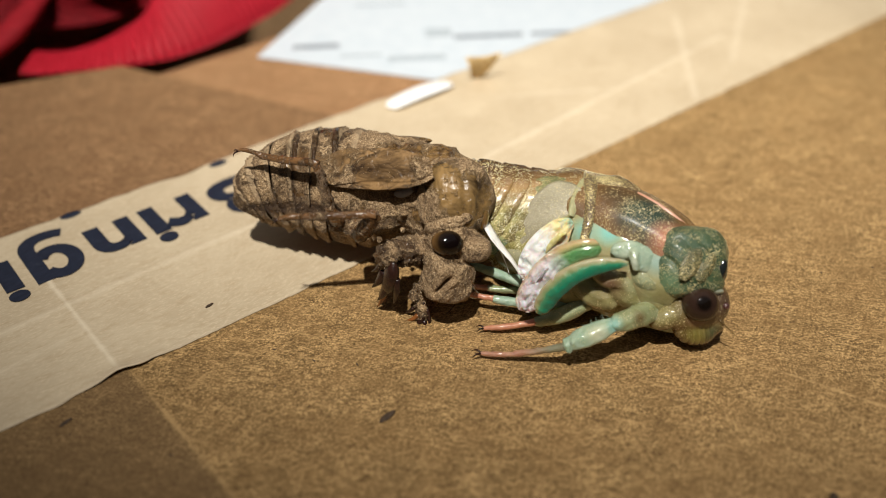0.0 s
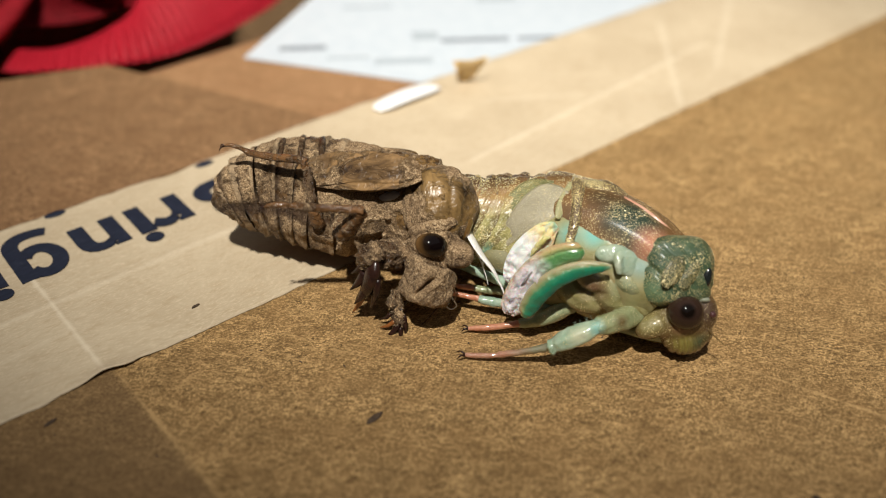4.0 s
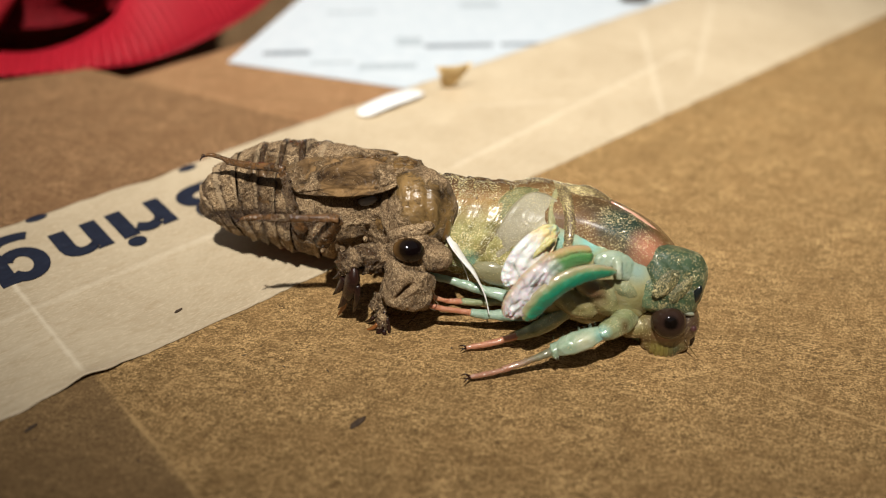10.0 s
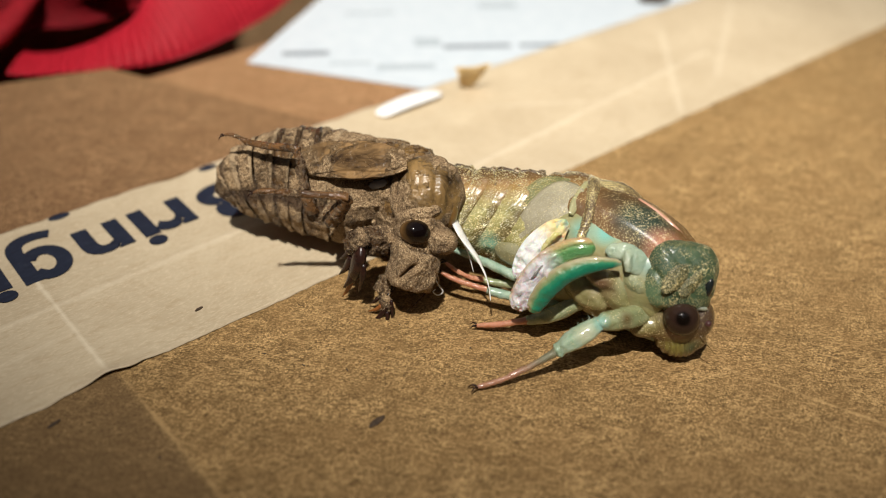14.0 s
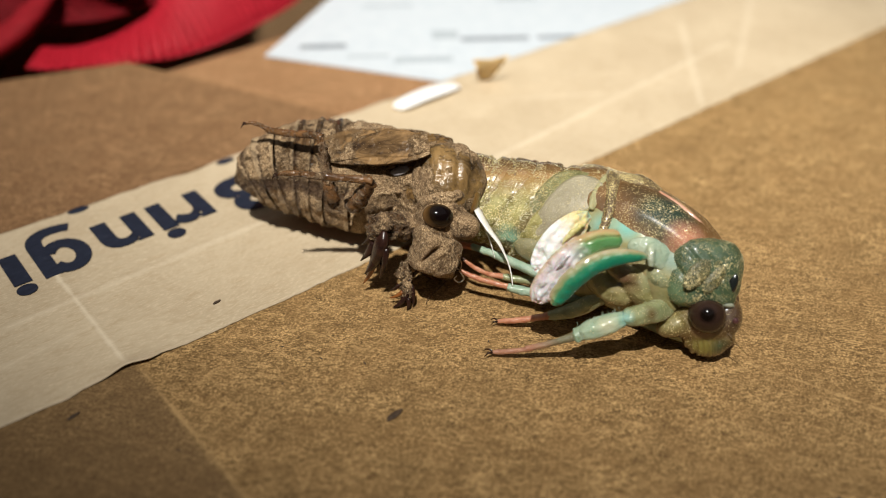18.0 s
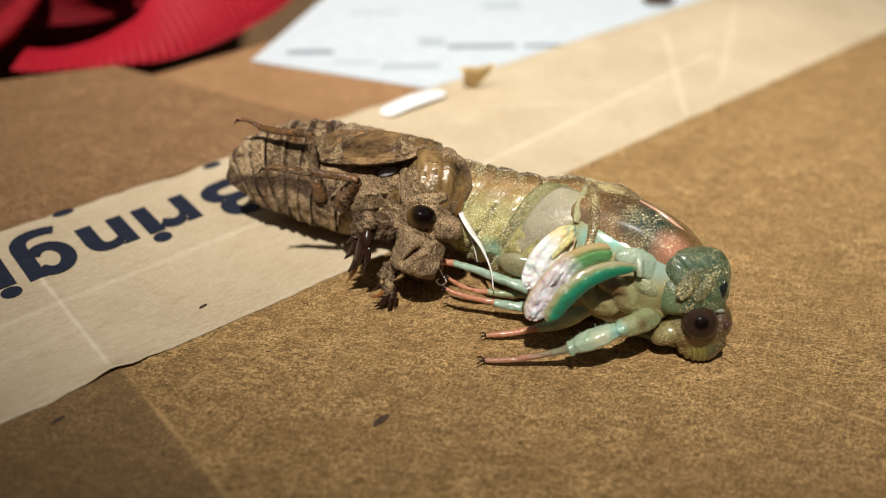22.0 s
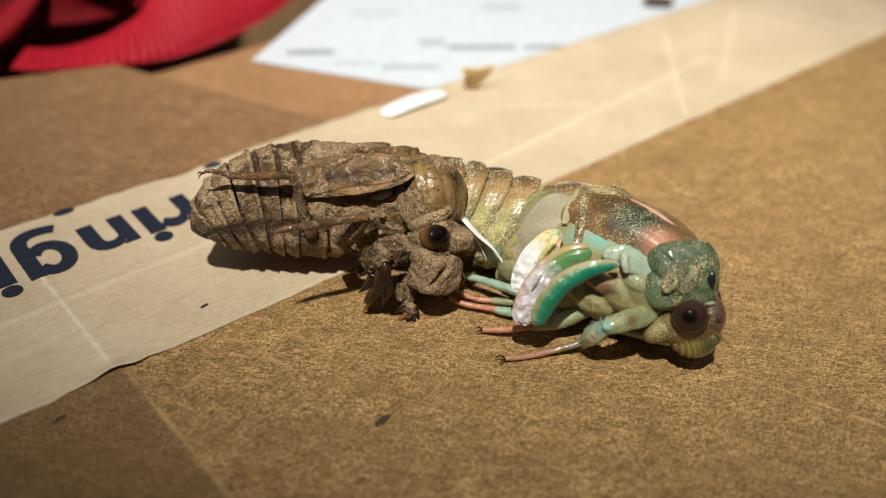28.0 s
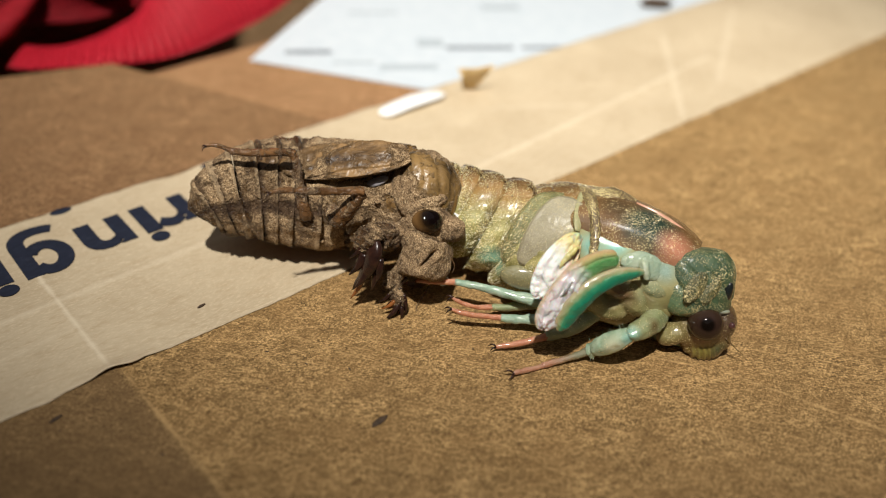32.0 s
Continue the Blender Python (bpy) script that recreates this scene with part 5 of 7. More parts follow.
digging_leg("front_leg", ([(-7.2, -3.2, 4.4, 1.3, 1.3), (-8.6, -4.6, 3.6, 1.5, 1.5), (-9.8, -5.6, 2.9, 1.4, 1.4), (-10.4, -6.0, 2.2, 0.8, 0.8)],
                          [(-9.2, -5.8, 3.0, 0.8, 0.8), (-9.4, -6.8, 2.3, 1.2, 1.1), (-9.4, -7.8, 1.5, 1.1, 1.0), (-9.7, -8.4, 1.0, 0.5, 0.5)]),
            [(-9.4, -7.6, 1.6, 0.6, 0.5), (-9.6, -8.4, 1.1, 0.55, 0.45), (-10.2, -9.0, 0.6, 0.35, 0.3), (-11.0, -9.3, 0.25, 0.06, 0.06)],
            [((-9.9, -8.0, 1.7), (-11.6, -8.3, 0.9), 0.32, claw_tip_m), ((-10.4, -7.2, 2.2), (-11.6, -7.2, 1.2), 0.30, claw_m), ((-9.2, -8.6, 1.2), (-9.3, -9.6, 0.1), 0.34, claw_m), ((-9.0, -6.6, 2.6), (-10.8, -7.6, 0.6), 0.34, claw_m), ((-8.8, -7.4, 2.2), (-8.6, -9.2, 0.3), 0.32, claw_m), ((-8.2, -5.4, 3.2), (-10.4, -6.2, 1.4), 0.36, claw_m)],
            "digging foreleg resting on the cardboard", 0.62)


def thin_leg(name, femur, tibia, tarsus, label):
    leg = part(name, tube([(x, y, z, r * 0.85) for x, y, z, r in femur], 24, 9, rough=0.22, grain=1.2), husk_leg, shell, label)
    t = part("tibia", tube(tibia, 16, 8, rough=0.07, grain=1.6), husk_leg, leg, "thin shiny brown shin")
    part("tarsus", tube(tarsus, 14, 7, rough=0.06, grain=1.6), husk_leg, leg)
    e, d = Vector(tarsus[-1][:3]), Vector((-0.5, -0.1, -0.7))
    for s in (-0.3, 0.3):
        part("claw", tube([(*e, 0.12), (*(e + Vector((-0.45, s, 0.0))), 0.09), (*(e + Vector((-0.7, s * 1.4, -0.5))), 0.02)], 6, 3), claw_m, leg)
    for j in range(5):
        u = 0.2 + 0.15 * j
        a = Vector(tibia[1][:3]).lerp(Vector(tibia[-1][:3]), u)
        part("spine", tube([(*a, 0.07), (*(a + Vector((-0.35, -0.15, 0.35 if j % 2 else -0.35))), 0.015)], 5, 2), husk_leg, leg)
    return leg


thin_leg("hind_leg", [(-18.8, -0.2, 9.8, 0.9), (-19.3, -0.2, 12.0, 0.85), (-19.7, 0.4, 14.6, 0.72), (-19.9, 1.1, 17.0, 0.62), (-20.2, 1.5, 17.7, 0.5)],
         [(-20.0, 1.5, 17.8, 0.55), (-21.0, 2.0, 17.9, 0.52), (-24.0, 3.4, 17.2, 0.46), (-27.2, 5.0, 16.7, 0.40)],
         [(-27.1, 5.0, 16.8, 0.34), (-28.3, 5.6, 17.0, 0.28), (-29.4, 6.1, 17.0, 0.24), (-30.1, 6.4, 16.6, 0.14)], "folded hind leg of the shell")
thin_leg("middle_leg", [(-16.4, -0.4, 10.4, 1.2), (-16.0, -2.4, 10.6, 1.25), (-14.8, -3.4, 12.8, 1.05), (-13.7, -3.9, 14.9, 0.8)],
         [(-13.5, -4.0, 15.2, 0.62), (-14.6, -4.1, 15.4, 0.52), (-17.2, -4.4, 15.7, 0.46), (-21.0, -4.8, 16.3, 0.46)],
         [(-20.9, -4.8, 16.3, 0.42), (-21.3, -4.8, 16.3, 0.34), (-22.8, -5.0, 16.6, 0.38), (-23.7, -5.2, 16.6, 0.28), (-24.2, -5.2, 16.4, 0.12)], "middle leg of the shell held along the belly")
thin_leg("hind_leg", [(-18.0, 12.6, 8.6, 0.9), (-19.0, 14.2, 9.2, 0.8), (-20.4, 15.4, 9.6, 0.6)],
         [(-20.4, 15.4, 9.6, 0.5), (-23, 16.0, 8.2, 0.45), (-26, 16.2, 6.2, 0.36)], [(-26, 16.2, 6.2, 0.3), (-28, 16.3, 5.6, 0.2), (-29, 16.3, 5.4, 0.12)], "far hind leg of the shell")
part("shed_membrane", blob((-10.6, 1.4, 13.2), (1, 0, 0.3), (0, 0.6, 0.8), (1.2, 0.5, 0.25), 0.12, 1.2, 3.0), membrane_white, shell, "bluish white membrane under the wing pad")
lumps = random.Random(4)
for i in range(16):
    x = lumps.uniform(-18, -4.5)
    s = shell_at(x)
    a = radians(lumps.uniform(120, 262))
    r = lumps.uniform(0.2, 0.45)
    part("soil_crust", blob((x, s[1] + math.cos(a) * s[3], s[2] + math.sin(a) * s[4]), (lumps.uniform(-1, 1), lumps.uniform(-1, 1), 0.3), (0, 1, 0.2), (r * 1.6, r, r * 0.7), 0.15, 1.6, i, 16, 12), husk, shell)
for i, ob in enumerate(crusted):
    scatter("soil_dust", ob, (5200, 2200, 2200)[i], soil_grain_m, ob, (0.05, 0.15), (0.018, 0.045), 0.5, seed=20 + i, label="grains of dry soil")
for ob in list(shell.children):
    if ob.name.split(".")[0] in ("pronotum", "split_back", "wing_pad", "pronotum_edge"):
        scatter("soil_dust", ob, 700, soil_grain_m, ob, (0.07, 0.18), (0.02, 0.05), 0.5, seed=40, keep=lambda p: patches(p, 1.1, 3.0) > 0.15, label="grains of dry soil")

# white lining pulled out of the split
part("lining_thread", body([(-1.2, -1.6, 10.2, 0.62, 0.2), (-0.4, -3.2, 9.6, 0.66, 0.14), (0.5, -4.4, 8.7, 0.52, 0.13), (1.6, -5.7, 7.9, 0.38, 0.11), (2.5, -6.8, 6.6, 0.15, 0.09), (3.1, -8.0, 5.4, 0.10, 0.08), (3.4, -9.2, 4.0, 0.05, 0.05)], 24, 9, lambda u, a: 1 + 0.18 * math.sin(a * 0.14 + u * 9), rough=0.05, grain=2.5), thread_m, shell, "white thread of shed lining")
part("lining_thread", tube([(-0.9, -2.0, 9.0, 0.12), (0.2, -3.6, 7.8, 0.10), (0.9, -4.6, 6.4, 0.07), (1.3, -5.4, 5.2, 0.04)], 6, 5), thread_m, shell, "white thread of shed lining")
part("lining_thread", tube([(-3.6, -5.6, 4.6, 0.09), (-2.9, -6.2, 3.6, 0.10), (-2.4, -6.3, 2.6, 0.10), (-3.0, -6.3, 2.0, 0.09), (-3.6, -6.3, 2.5, 0.08), (-3.3, -6.3, 3.0, 0.05)], 6, 6), thread_m, shell, "small curl of white lining")
part("lining_thread", tube([(-4.6, -5.2, 1.2, 0.09), (-5.6, -6.6, 1.0, 0.07), (-6.8, -7.8, 0.5, 0.05), (-7.0, -8.6, 0.15, 0.03)], 6, 5), husk_leg, shell)


def askew(ob):
    """The shell lies slightly twisted: its head nearer, its belly farther, the claws where they stand."""
    me = ob.data
    co = np.empty(len(me.vertices) * 3)
    me.vertices.foreach_get("co", co)
    p = co.reshape(-1, 3) / MM
    d = np.interp(p[:, 0], [-32, -27, -18, -13, -7], [0.0, 1.8, 2.2, 0.4, -2.6]) * np.clip((p[:, 2] - 0.5) / 4, 0, 1)
    p[:, 0] += d * (p[:, 0] + 3) / 118
    p[:, 1] += d * 0.8
    p[:, 2] -= d * 0.58
    me.vertices.foreach_set("co", (p * MM).ravel())
    me.update()


for ob in shell.children_recursive:
    if "middle_leg" not in (ob.name.split(".")[0], ob.parent.name.split(".")[0]) and not ob.name.startswith("lining_thread"):
        askew(ob)

# ---- the soft new cicada ----
cicada = tagged(empty("cicada", REST), "soft pale green cicada emerging with crumpled wing buds", "insect")
ABD_LINE = [(-9.5, 4.8, 8.6, 3.6, 3.6), (-4.0, 4.2, 8.8, 4.5, 4.5), (-0.7, 3.0, 8.7, 4.9, 4.9), (3.0, 1.4, 8.7, 5.3, 5.3), (6.5, -0.2, 8.6, 5.8, 5.8), (10.0, -1.6, 8.1, 6.3, 6.4), (13.0, -2.8, 7.8, 6.8, 6.9)]
abd_fine = catmull(ABD_LINE, 20)


def abd_at(x):
    return abd_fine[int(np.argmin(np.abs(abd_fine[:, 0] - x)))]


LEAN = 0.42


def slanted(bm):
    """The rings of the abdomen lean forward towards the back."""
    for v in bm.verts:
        v.co.x += LEAN * (v.co.z - 8.6 * MM)
    return bm


def plate(x0, a0, half_l, half_w, turn, lift, dome, rough=0.04, seed=0.0):
    """An oval plate that lies on the abdomen round the place (x0, a0), half_l by half_w millimetres."""
    bm = bmesh.new()
    c, s = math.cos(radians(turn)), math.sin(radians(turn))
    rings, n = [], 56
    for i in range(17):
        r = i / 14 if i < 15 else 1.0
        ring = []
        for j in range(n):
            th = 2 * math.pi * j / n
            p, q = r * half_l * math.cos(th), r * half_w * math.sin(th) * (1 + 0.12 * math.cos(th))
            x = x0 + p * c - q * s
            st = abd_at(x)
            a = radians(a0) + (p * s + q * c) / st[4]
            h = 1.03 + (lift + dome * (1 - r * r) + 0.10 * math.exp(-((r - 0.95) / 0.06) ** 2) - 0.35 * max(0, i - 14)) / st[4]
            v = Vector((x, st[1] + math.cos(a) * st[3] * h, st[2] + math.sin(a) * st[4] * h))
            v += Vector((0, -0.7, 0.7)) * rough * noise.fractal(v * 1.2 + Vector((seed, 0, 0)), 0.8, 2.0, 4)
            ring.append(bm.verts.new(v * MM))
        rings.append(ring)
    for a, b in zip(rings, rings[1:]):
        for j in range(n):
            bm.faces.new((a[j], a[(j + 1) % n], b[(j + 1) % n], b[j]))
    bmesh.ops.remove_doubles(bm, verts=bm.verts[:], dist=1e-7)
    return slanted(bm)


abdomen_parts = []
cuts = [-8.6, -6.2, -3.8, -1.4, 1.0, 3.5, 6.2, 9.4]
for i, (x0, x1) in enumerate(zip(cuts, cuts[1:])):
    rows = []
    for u, g in ((-0.08, 0.90), (0.03, 1.015), (0.14, 1.045), (0.35, 1.042), (0.68, 1.01), (0.95, 0.96), (1.1, 0.91)):
        s = abd_at(x0 + (x1 - x0) * u)
        rows.append((x0 + (x1 - x0) * u, s[1], s[2], s[3] * g, s[4] * g))

    def shape(u, a):
        return 1 - 0.02 * math.exp(-((a - 215) / 9) ** 2) + 0.012 * math.sin(a * 0.32 + u * 3)
    bm = slanted(body(rows, 90, 8, shape, rough=0.07, grain=1.3, seed=i))
    ring = part("abdomen_segment", bm, abdomen_m, cicada, "gold-dusted pale green abdominal ring")
    s = abd_at(x0 + 0.3)
    pts = []
    for j in range(25):
        a = radians(40 + 190 * j / 24)
        pts.append((x0 + 0.12 + 0.1 * math.sin(j * 1.7), s[1] + math.cos(a) * s[3] * 1.03, s[2] + math.sin(a) * s[4] * 1.03, 0.13 + 0.03 * math.sin(j * 2.3)))
    part("golden_fringe", slanted(tube(pts, 7, 2, rough=0.06, grain=3.0)), gold_m, ring, "dark edge fringed with golden hairs")
    scatter("pale_fuzz", ring, 8000, pale_hair_m, ring, (0.12, 0.34), (0.018, 0.036), 0.30, (-1, 0, -0.5), lambda p: (patches(p, 0.9, i) + 0.35 * np.sin((p[:, 0] - LEAN * (p[:, 2] - 8.6) - x0) * 2.6 + 0.4) > -0.12) & (p[:, 1] < s[1] + 1), 60 + i, "short pale golden hairs")
    abdomen_parts.append((ring, (x0 + x1) / 2))
last_ring = body([(7.6, -0.6, 8.9, 5.9, 5.9), (8.6, -1.0, 8.8, 6.5, 6.6), (10.4, -1.8, 8.4, 6.8, 6.9), (12.2, -2.6, 8.0, 6.9, 7.1), (13.4, -3.0, 7.8, 6.4, 6.6)], 90, 8, rough=0.06, grain=0.8)
first = part("first_segment", slanted(last_ring), abdomen_m, cicada, "broad gold-dusted first abdominal ring")
THORAX_LINE = [(10.5, -2.0, 7.8, 6.2, 6.4), (13.0, -3.2, 7.8, 6.7, 6.8), (16.0, -5.1, 7.8, 6.9, 7.0), (19.0, -7.3, 7.7, 6.5, 6.5), (21.6, -9.6, 7.4, 5.6, 5.6), (23.6, -11.6, 6.8, 4.6, 4.6), (24.6, -12.8, 6.2, 3.2, 3.2)]


def under_shape(u, a):
    return 1 - 0.07 * math.exp(-((a - 270) / 30) ** 2) + 0.03 * math.sin(u * 26) * math.exp(-((a - 215) / 30) ** 2)


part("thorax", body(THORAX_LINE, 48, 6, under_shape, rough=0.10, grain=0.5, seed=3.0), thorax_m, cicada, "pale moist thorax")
MESO_LINE = [(12.6, -3.0, 8.0, 5.9, 5.9), (14.2, -4.0, 8.2, 6.8, 6.9), (17.0, -5.8, 8.3, 7.1, 7.1), (19.6, -7.5, 8.1, 6.9, 6.9), (22.0, -9.2, 7.8, 6.3, 6.2), (24.2, -11.0, 7.2, 5.2, 5.1)]


def meso_shape(u, a):
    top = bell(a, 28, 132, 26)
    groove = -0.030 * math.exp(-((a - 60) / 6) ** 2) - 0.022 * math.exp(-((a - 118) / 7) ** 2) * bell(u, 0.2, 1.0, 0.25)
    return 0.86 + 0.16 * top + groove + 0.03 * bell(u, 0.02, 0.24, 0.1) * top


part("mesonotum", body(MESO_LINE, 64, 8, meso_shape, rough=0.05, grain=0.5, seed=6.0), meso_m, cicada, "shiny bronze and green domed back")
part("pale_stripe", tube([(19.6, -5.2, 15.25, 0.12), (21.4, -6.7, 14.75, 0.24), (23.1, -8.2, 13.95, 0.32), (24.6, -9.5, 12.8, 0.40), (25.4, -10.4, 11.9, 0.40)], 10, 5), pink_m, cicada, "pale pink stripe on the back")
# crest between back and abdomen
part("scutellum", strap([(15.14, -1.19, 14.63, 0.50, 0.15), (14.08, -2.76, 14.86, 0.95, 0.28), (13.01, -4.47, 14.72, 0.75, 0.28), (12.26, -6.04, 14.45, 0.60, 0.25), (11.78, -7.32, 13.88, 0.30, 0.15)], (0.1, -0.75, 0.65), 24, 6), scut_m, cicada, "pale yellow-green crest")
part("golden_ridge", tube([(14.4, 1.2, 13.6, 0.6), (14.5, -2.0, 14.9, 0.85), (14.3, -5.0, 15.1, 0.75), (13.8, -7.8, 14.3, 0.62), (13.1, -9.8, 12.8, 0.5), (12.6, -10.8, 11.8, 0.3)], 12, 6, rough=0.10, grain=1.6), gold_m, cicada, "golden-haired ridge")
rim = part("tymbal_rim", plate(6.9, 137, 5.2, 3.1, -57, 0.55, 0.10, 0.10, 1.0), rim_band_m, cicada, "green band furred with golden hairs")
scatter("golden_fuzz", rim, 2600, gold_hair_m, rim, (0.15, 0.4), (0.016, 0.034), 0.25, (-1, 0, -0.4), None, 71, "golden hairs")
tymbal = part("tymbal_cover", plate(7.7, 138, 4.5, 2.5, -57, 0.80, 0.30, 0.05, 2.0), tymbal_m, cicada, "greyish translucent plate on the flank")
scatter("pale_fuzz", tymbal, 1500, pale_hair_m, tymbal, (0.08, 0.2), (0.012, 0.022), 0.2, (0.3, 0, -1), None, 72, "short pale hairs")
part("operculum", blob((6.4, -6.9, 7.2), (0.9, -0.3, -0.1), (0.1, 0.3, 1), (3.4, 1.6, 1.2), 0.05, 0.7, 3.0), oper_m, cicada, "olive flap under the abdomen")
crest = part("crest", body([(14.6, -2.6, 14.2, 1.2, 0.5), (15.8, -2.6, 14.6, 1.9, 0.75), (17.4, -3.0, 14.6, 2.0, 0.8), (19.0, -3.6, 14.3, 1.5, 0.6), (20.2, -4.0, 14.3, 0.5, 0.3)], 40, 8, rough=0.22, grain=0.7, seed=12.0), gold_m, cicada, "raised brown crest with golden hairs")
ridges = [ob for ob in cicada.children if ob.name.split(".")[0] in ("golden_ridge", "crest", "scutellum")]
for i, ob in enumerate(ridges):
    scatter("golden_fuzz", ob, 220, gold_hair_m, ob, (0.15, 0.45), (0.016, 0.036), 0.3, (-0.4, 0, -1), None, 80 + i, "golden hairs")
back = next(ob for ob in cicada.children if ob.name.split(".")[0] == "mesonotum")
scatter("golden_fuzz", back, 16000, gold_hair_m, back, (0.09, 0.26), (0.014, 0.030), 0.25, (0.6, -0.3, -0.8),
        lambda p: (patches(p, 1.3, 2.0) + 0.9 - 0.16 * np.linalg.norm(p - np.array((18.0, -10.0, 14.0)), axis=1) > 0.30) & (p[:, 2] > 9), 90, "golden hairs")
scatter("pale_fuzz", first, 8000, pale_hair_m, first, (0.12, 0.34), (0.018, 0.036), 0.30, (-1, 0, -0.5), lambda p: patches(p, 0.9, 5) > -0.15, 73, "short pale golden hairs")

# wings: soft buds
def wing_folds(u, v, p):
    soft = bell(u, 0.30, 1.02, 0.14)
    ridge = 0.12 * math.sin(20 * v + 9 * u + 4 * noise.noise(p * 0.7)) * soft + 0.34 * noise.fractal(Vector((p.x * 1.5, p.y, p.z * 1.1)), 0.7, 2.0, 4) * soft
    return ridge - 0.16 * math.exp(-((v - 0.62) / 0.06) ** 2) * bell(u, -0.2, 0.40, 0.1)


def edge_folds(u, v, p):
    return 0.10 * noise.fractal(p * 1.3, 0.7, 2.0, 4) + 0.03 * math.sin(55 * u)


def hind_folds(u, v, p):
    return 0.10 * math.sin(20 * v + 7 * u + 4 * noise.noise(p * 0.6)) * bell(u, 0.05, 0.95, 0.2) + 0.24 * noise.fractal(p * 1.4, 0.7, 2.0, 4)


fore = part("forewing_bud", strap([(14.61, -12.86, 13.95, 0.35, 0.25), (14.26, -13.07, 14.01, 1.00, 0.45), (12.41, -13.45, 14.00, 1.20, 0.55), (10.43, -14.16, 13.38, 1.35, 0.60), (8.62, -15.13, 12.05, 1.50, 0.60), (7.13, -16.09, 10.08, 1.60, 0.55), (6.22, -16.64, 8.65, 1.35, 0.45), (5.83, -16.90, 7.97, 0.80, 0.30), (5.72, -16.97, 7.70, 0.20, 0.12)], (0.0, -0.82, 0.57), 64, 9, wing_folds), membrane_m, cicada, "crumpled forewing bud, green to lilac white")
part("leading_edge", strap([(17.66, -13.91, 12.36, 0.25, 0.20), (16.58, -14.21, 12.62, 0.62, 0.40), (14.32, -14.68, 12.75, 0.98, 0.55), (11.78, -15.43, 12.15, 1.15, 0.60), (9.75, -16.30, 10.80, 1.20, 0.58), (8.49, -16.92, 9.29, 1.10, 0.50), (7.88, -17.32, 8.23, 0.80, 0.40), (7.67, -17.43, 7.75, 0.15, 0.12)], (0.05, -0.88, 0.47), 48, 9, edge_folds), edge_m, fore, "glossy emerald leading edge")
part("crease", tube([(9.22, -15.29, 13.18, 0.05), (8.80, -15.63, 12.81, 0.13), (8.22, -15.99, 12.23, 0.13), (7.84, -16.02, 11.69, 0.05)], 8, 6, rough=0.12, grain=3), crease_m, fore, "dark grey crease")
hind = part("hindwing_bud", strap([(11.38, -9.28, 14.26, 0.50, 0.30), (10.16, -10.21, 14.01, 1.40, 0.45), (8.38, -11.73, 12.62, 2.00, 0.45), (6.97, -13.00, 11.07, 1.90, 0.40), (6.00, -13.64, 10.02, 1.25, 0.32), (5.66, -13.79, 9.48, 0.25, 0.15)], (0.1, -0.80, 0.60), 64, 10, hind_folds), hindwing_m, cicada, "white frilled hindwing bud, yellow at its root")
for k in range(3):
    part("frill", tube([(10.9 - 0.5 * k, -10.9 - 0.1 * k, 14.2 - 0.35 * k, 0.10), (10.1 - 0.5 * k, -11.5 - 0.15 * k, 14.2 - 0.5 * k, 0.34), (9.3 - 0.5 * k, -11.8 - 0.15 * k, 13.5 - 0.6 * k, 0.12)], 10, 5, rough=0.15, grain=2.0, seed=k), yellow_m, hind, "yellow frilled base")
part("wing_root", relief(fused(0.13, 5,
                                 blob((17.55, -11.80, 12.19), ALONG, UPWARD, (1.9, 1.1, 0.6)), blob((19.30, -12.61, 11.43), (0.8, 0, -0.5), UPWARD, (2.0, 1.5, 0.6)),
                                 tube([(18.12, -12.51, 12.58, 0.45), (18.17, -13.34, 11.79, 0.50), (18.15, -13.86, 10.92, 0.35)], 12, 4)), lambda p: 0.10 * noise.fractal(p * 1.1, 0.75, 2.0, 5)), teal_m, cicada, "soft pale wing root")

# underside folds
folds = [blob(c, al, (0.2, 0.5, 1), r, 0.12, 0.8, c[0], 40, 28) for c, al, r in (
    ((14.0, -12.0, 6.6), (0.8, -0.4, -0.4), (3.4, 1.8, 1.7)), ((17.4, -12.6, 7.6), (0.4, -0.4, -0.8), (2.8, 1.8, 1.8)),
    ((11.2, -10.4, 5.2), (0.9, -0.3, -0.2), (3.4, 1.4, 1.3)), ((19.4, -13.2, 9.2), (0.7, -0.5, -0.4), (2.2, 1.2, 1.2)),
    ((16.0, -11.0, 4.0), (0.9, -0.4, 0), (3.2, 1.8, 1.5)), ((20.4, -13.4, 6.2), (0.8, -0.3, -0.5), (2.0, 1.5, 1.5)), ((15.6, -12.9, 9.2), (0.9, -0.2, -0.3), (2.3, 1.2, 1.1)))]


def fold_relief(p):
    return 0.08 * noise.fractal(p * 0.9, 0.75, 2.0, 5) + 0.04 * math.sin(3.2 * p.x + 2.6 * p.z + 2 * noise.noise(p * 0.5))


part("thorax_fold", relief(fused(0.16, 18, *folds), fold_relief), fold_m, cicada, "moist olive and brown folds under the thorax")

# ---- head and pronotum, which turn together ----
def head_relief(p):
    u, v = flank(p)
    rib = math.exp(-((u - 24.73) / 1.9) ** 4) * math.exp(-((v - -8.54) / 1.1) ** 4)
    return 0.13 * rib * math.cos(2 * math.pi * (u + 0.25 * v) / 0.60) + 0.04 * noise.fractal(p * 1.1, 0.8, 2.0, 4)


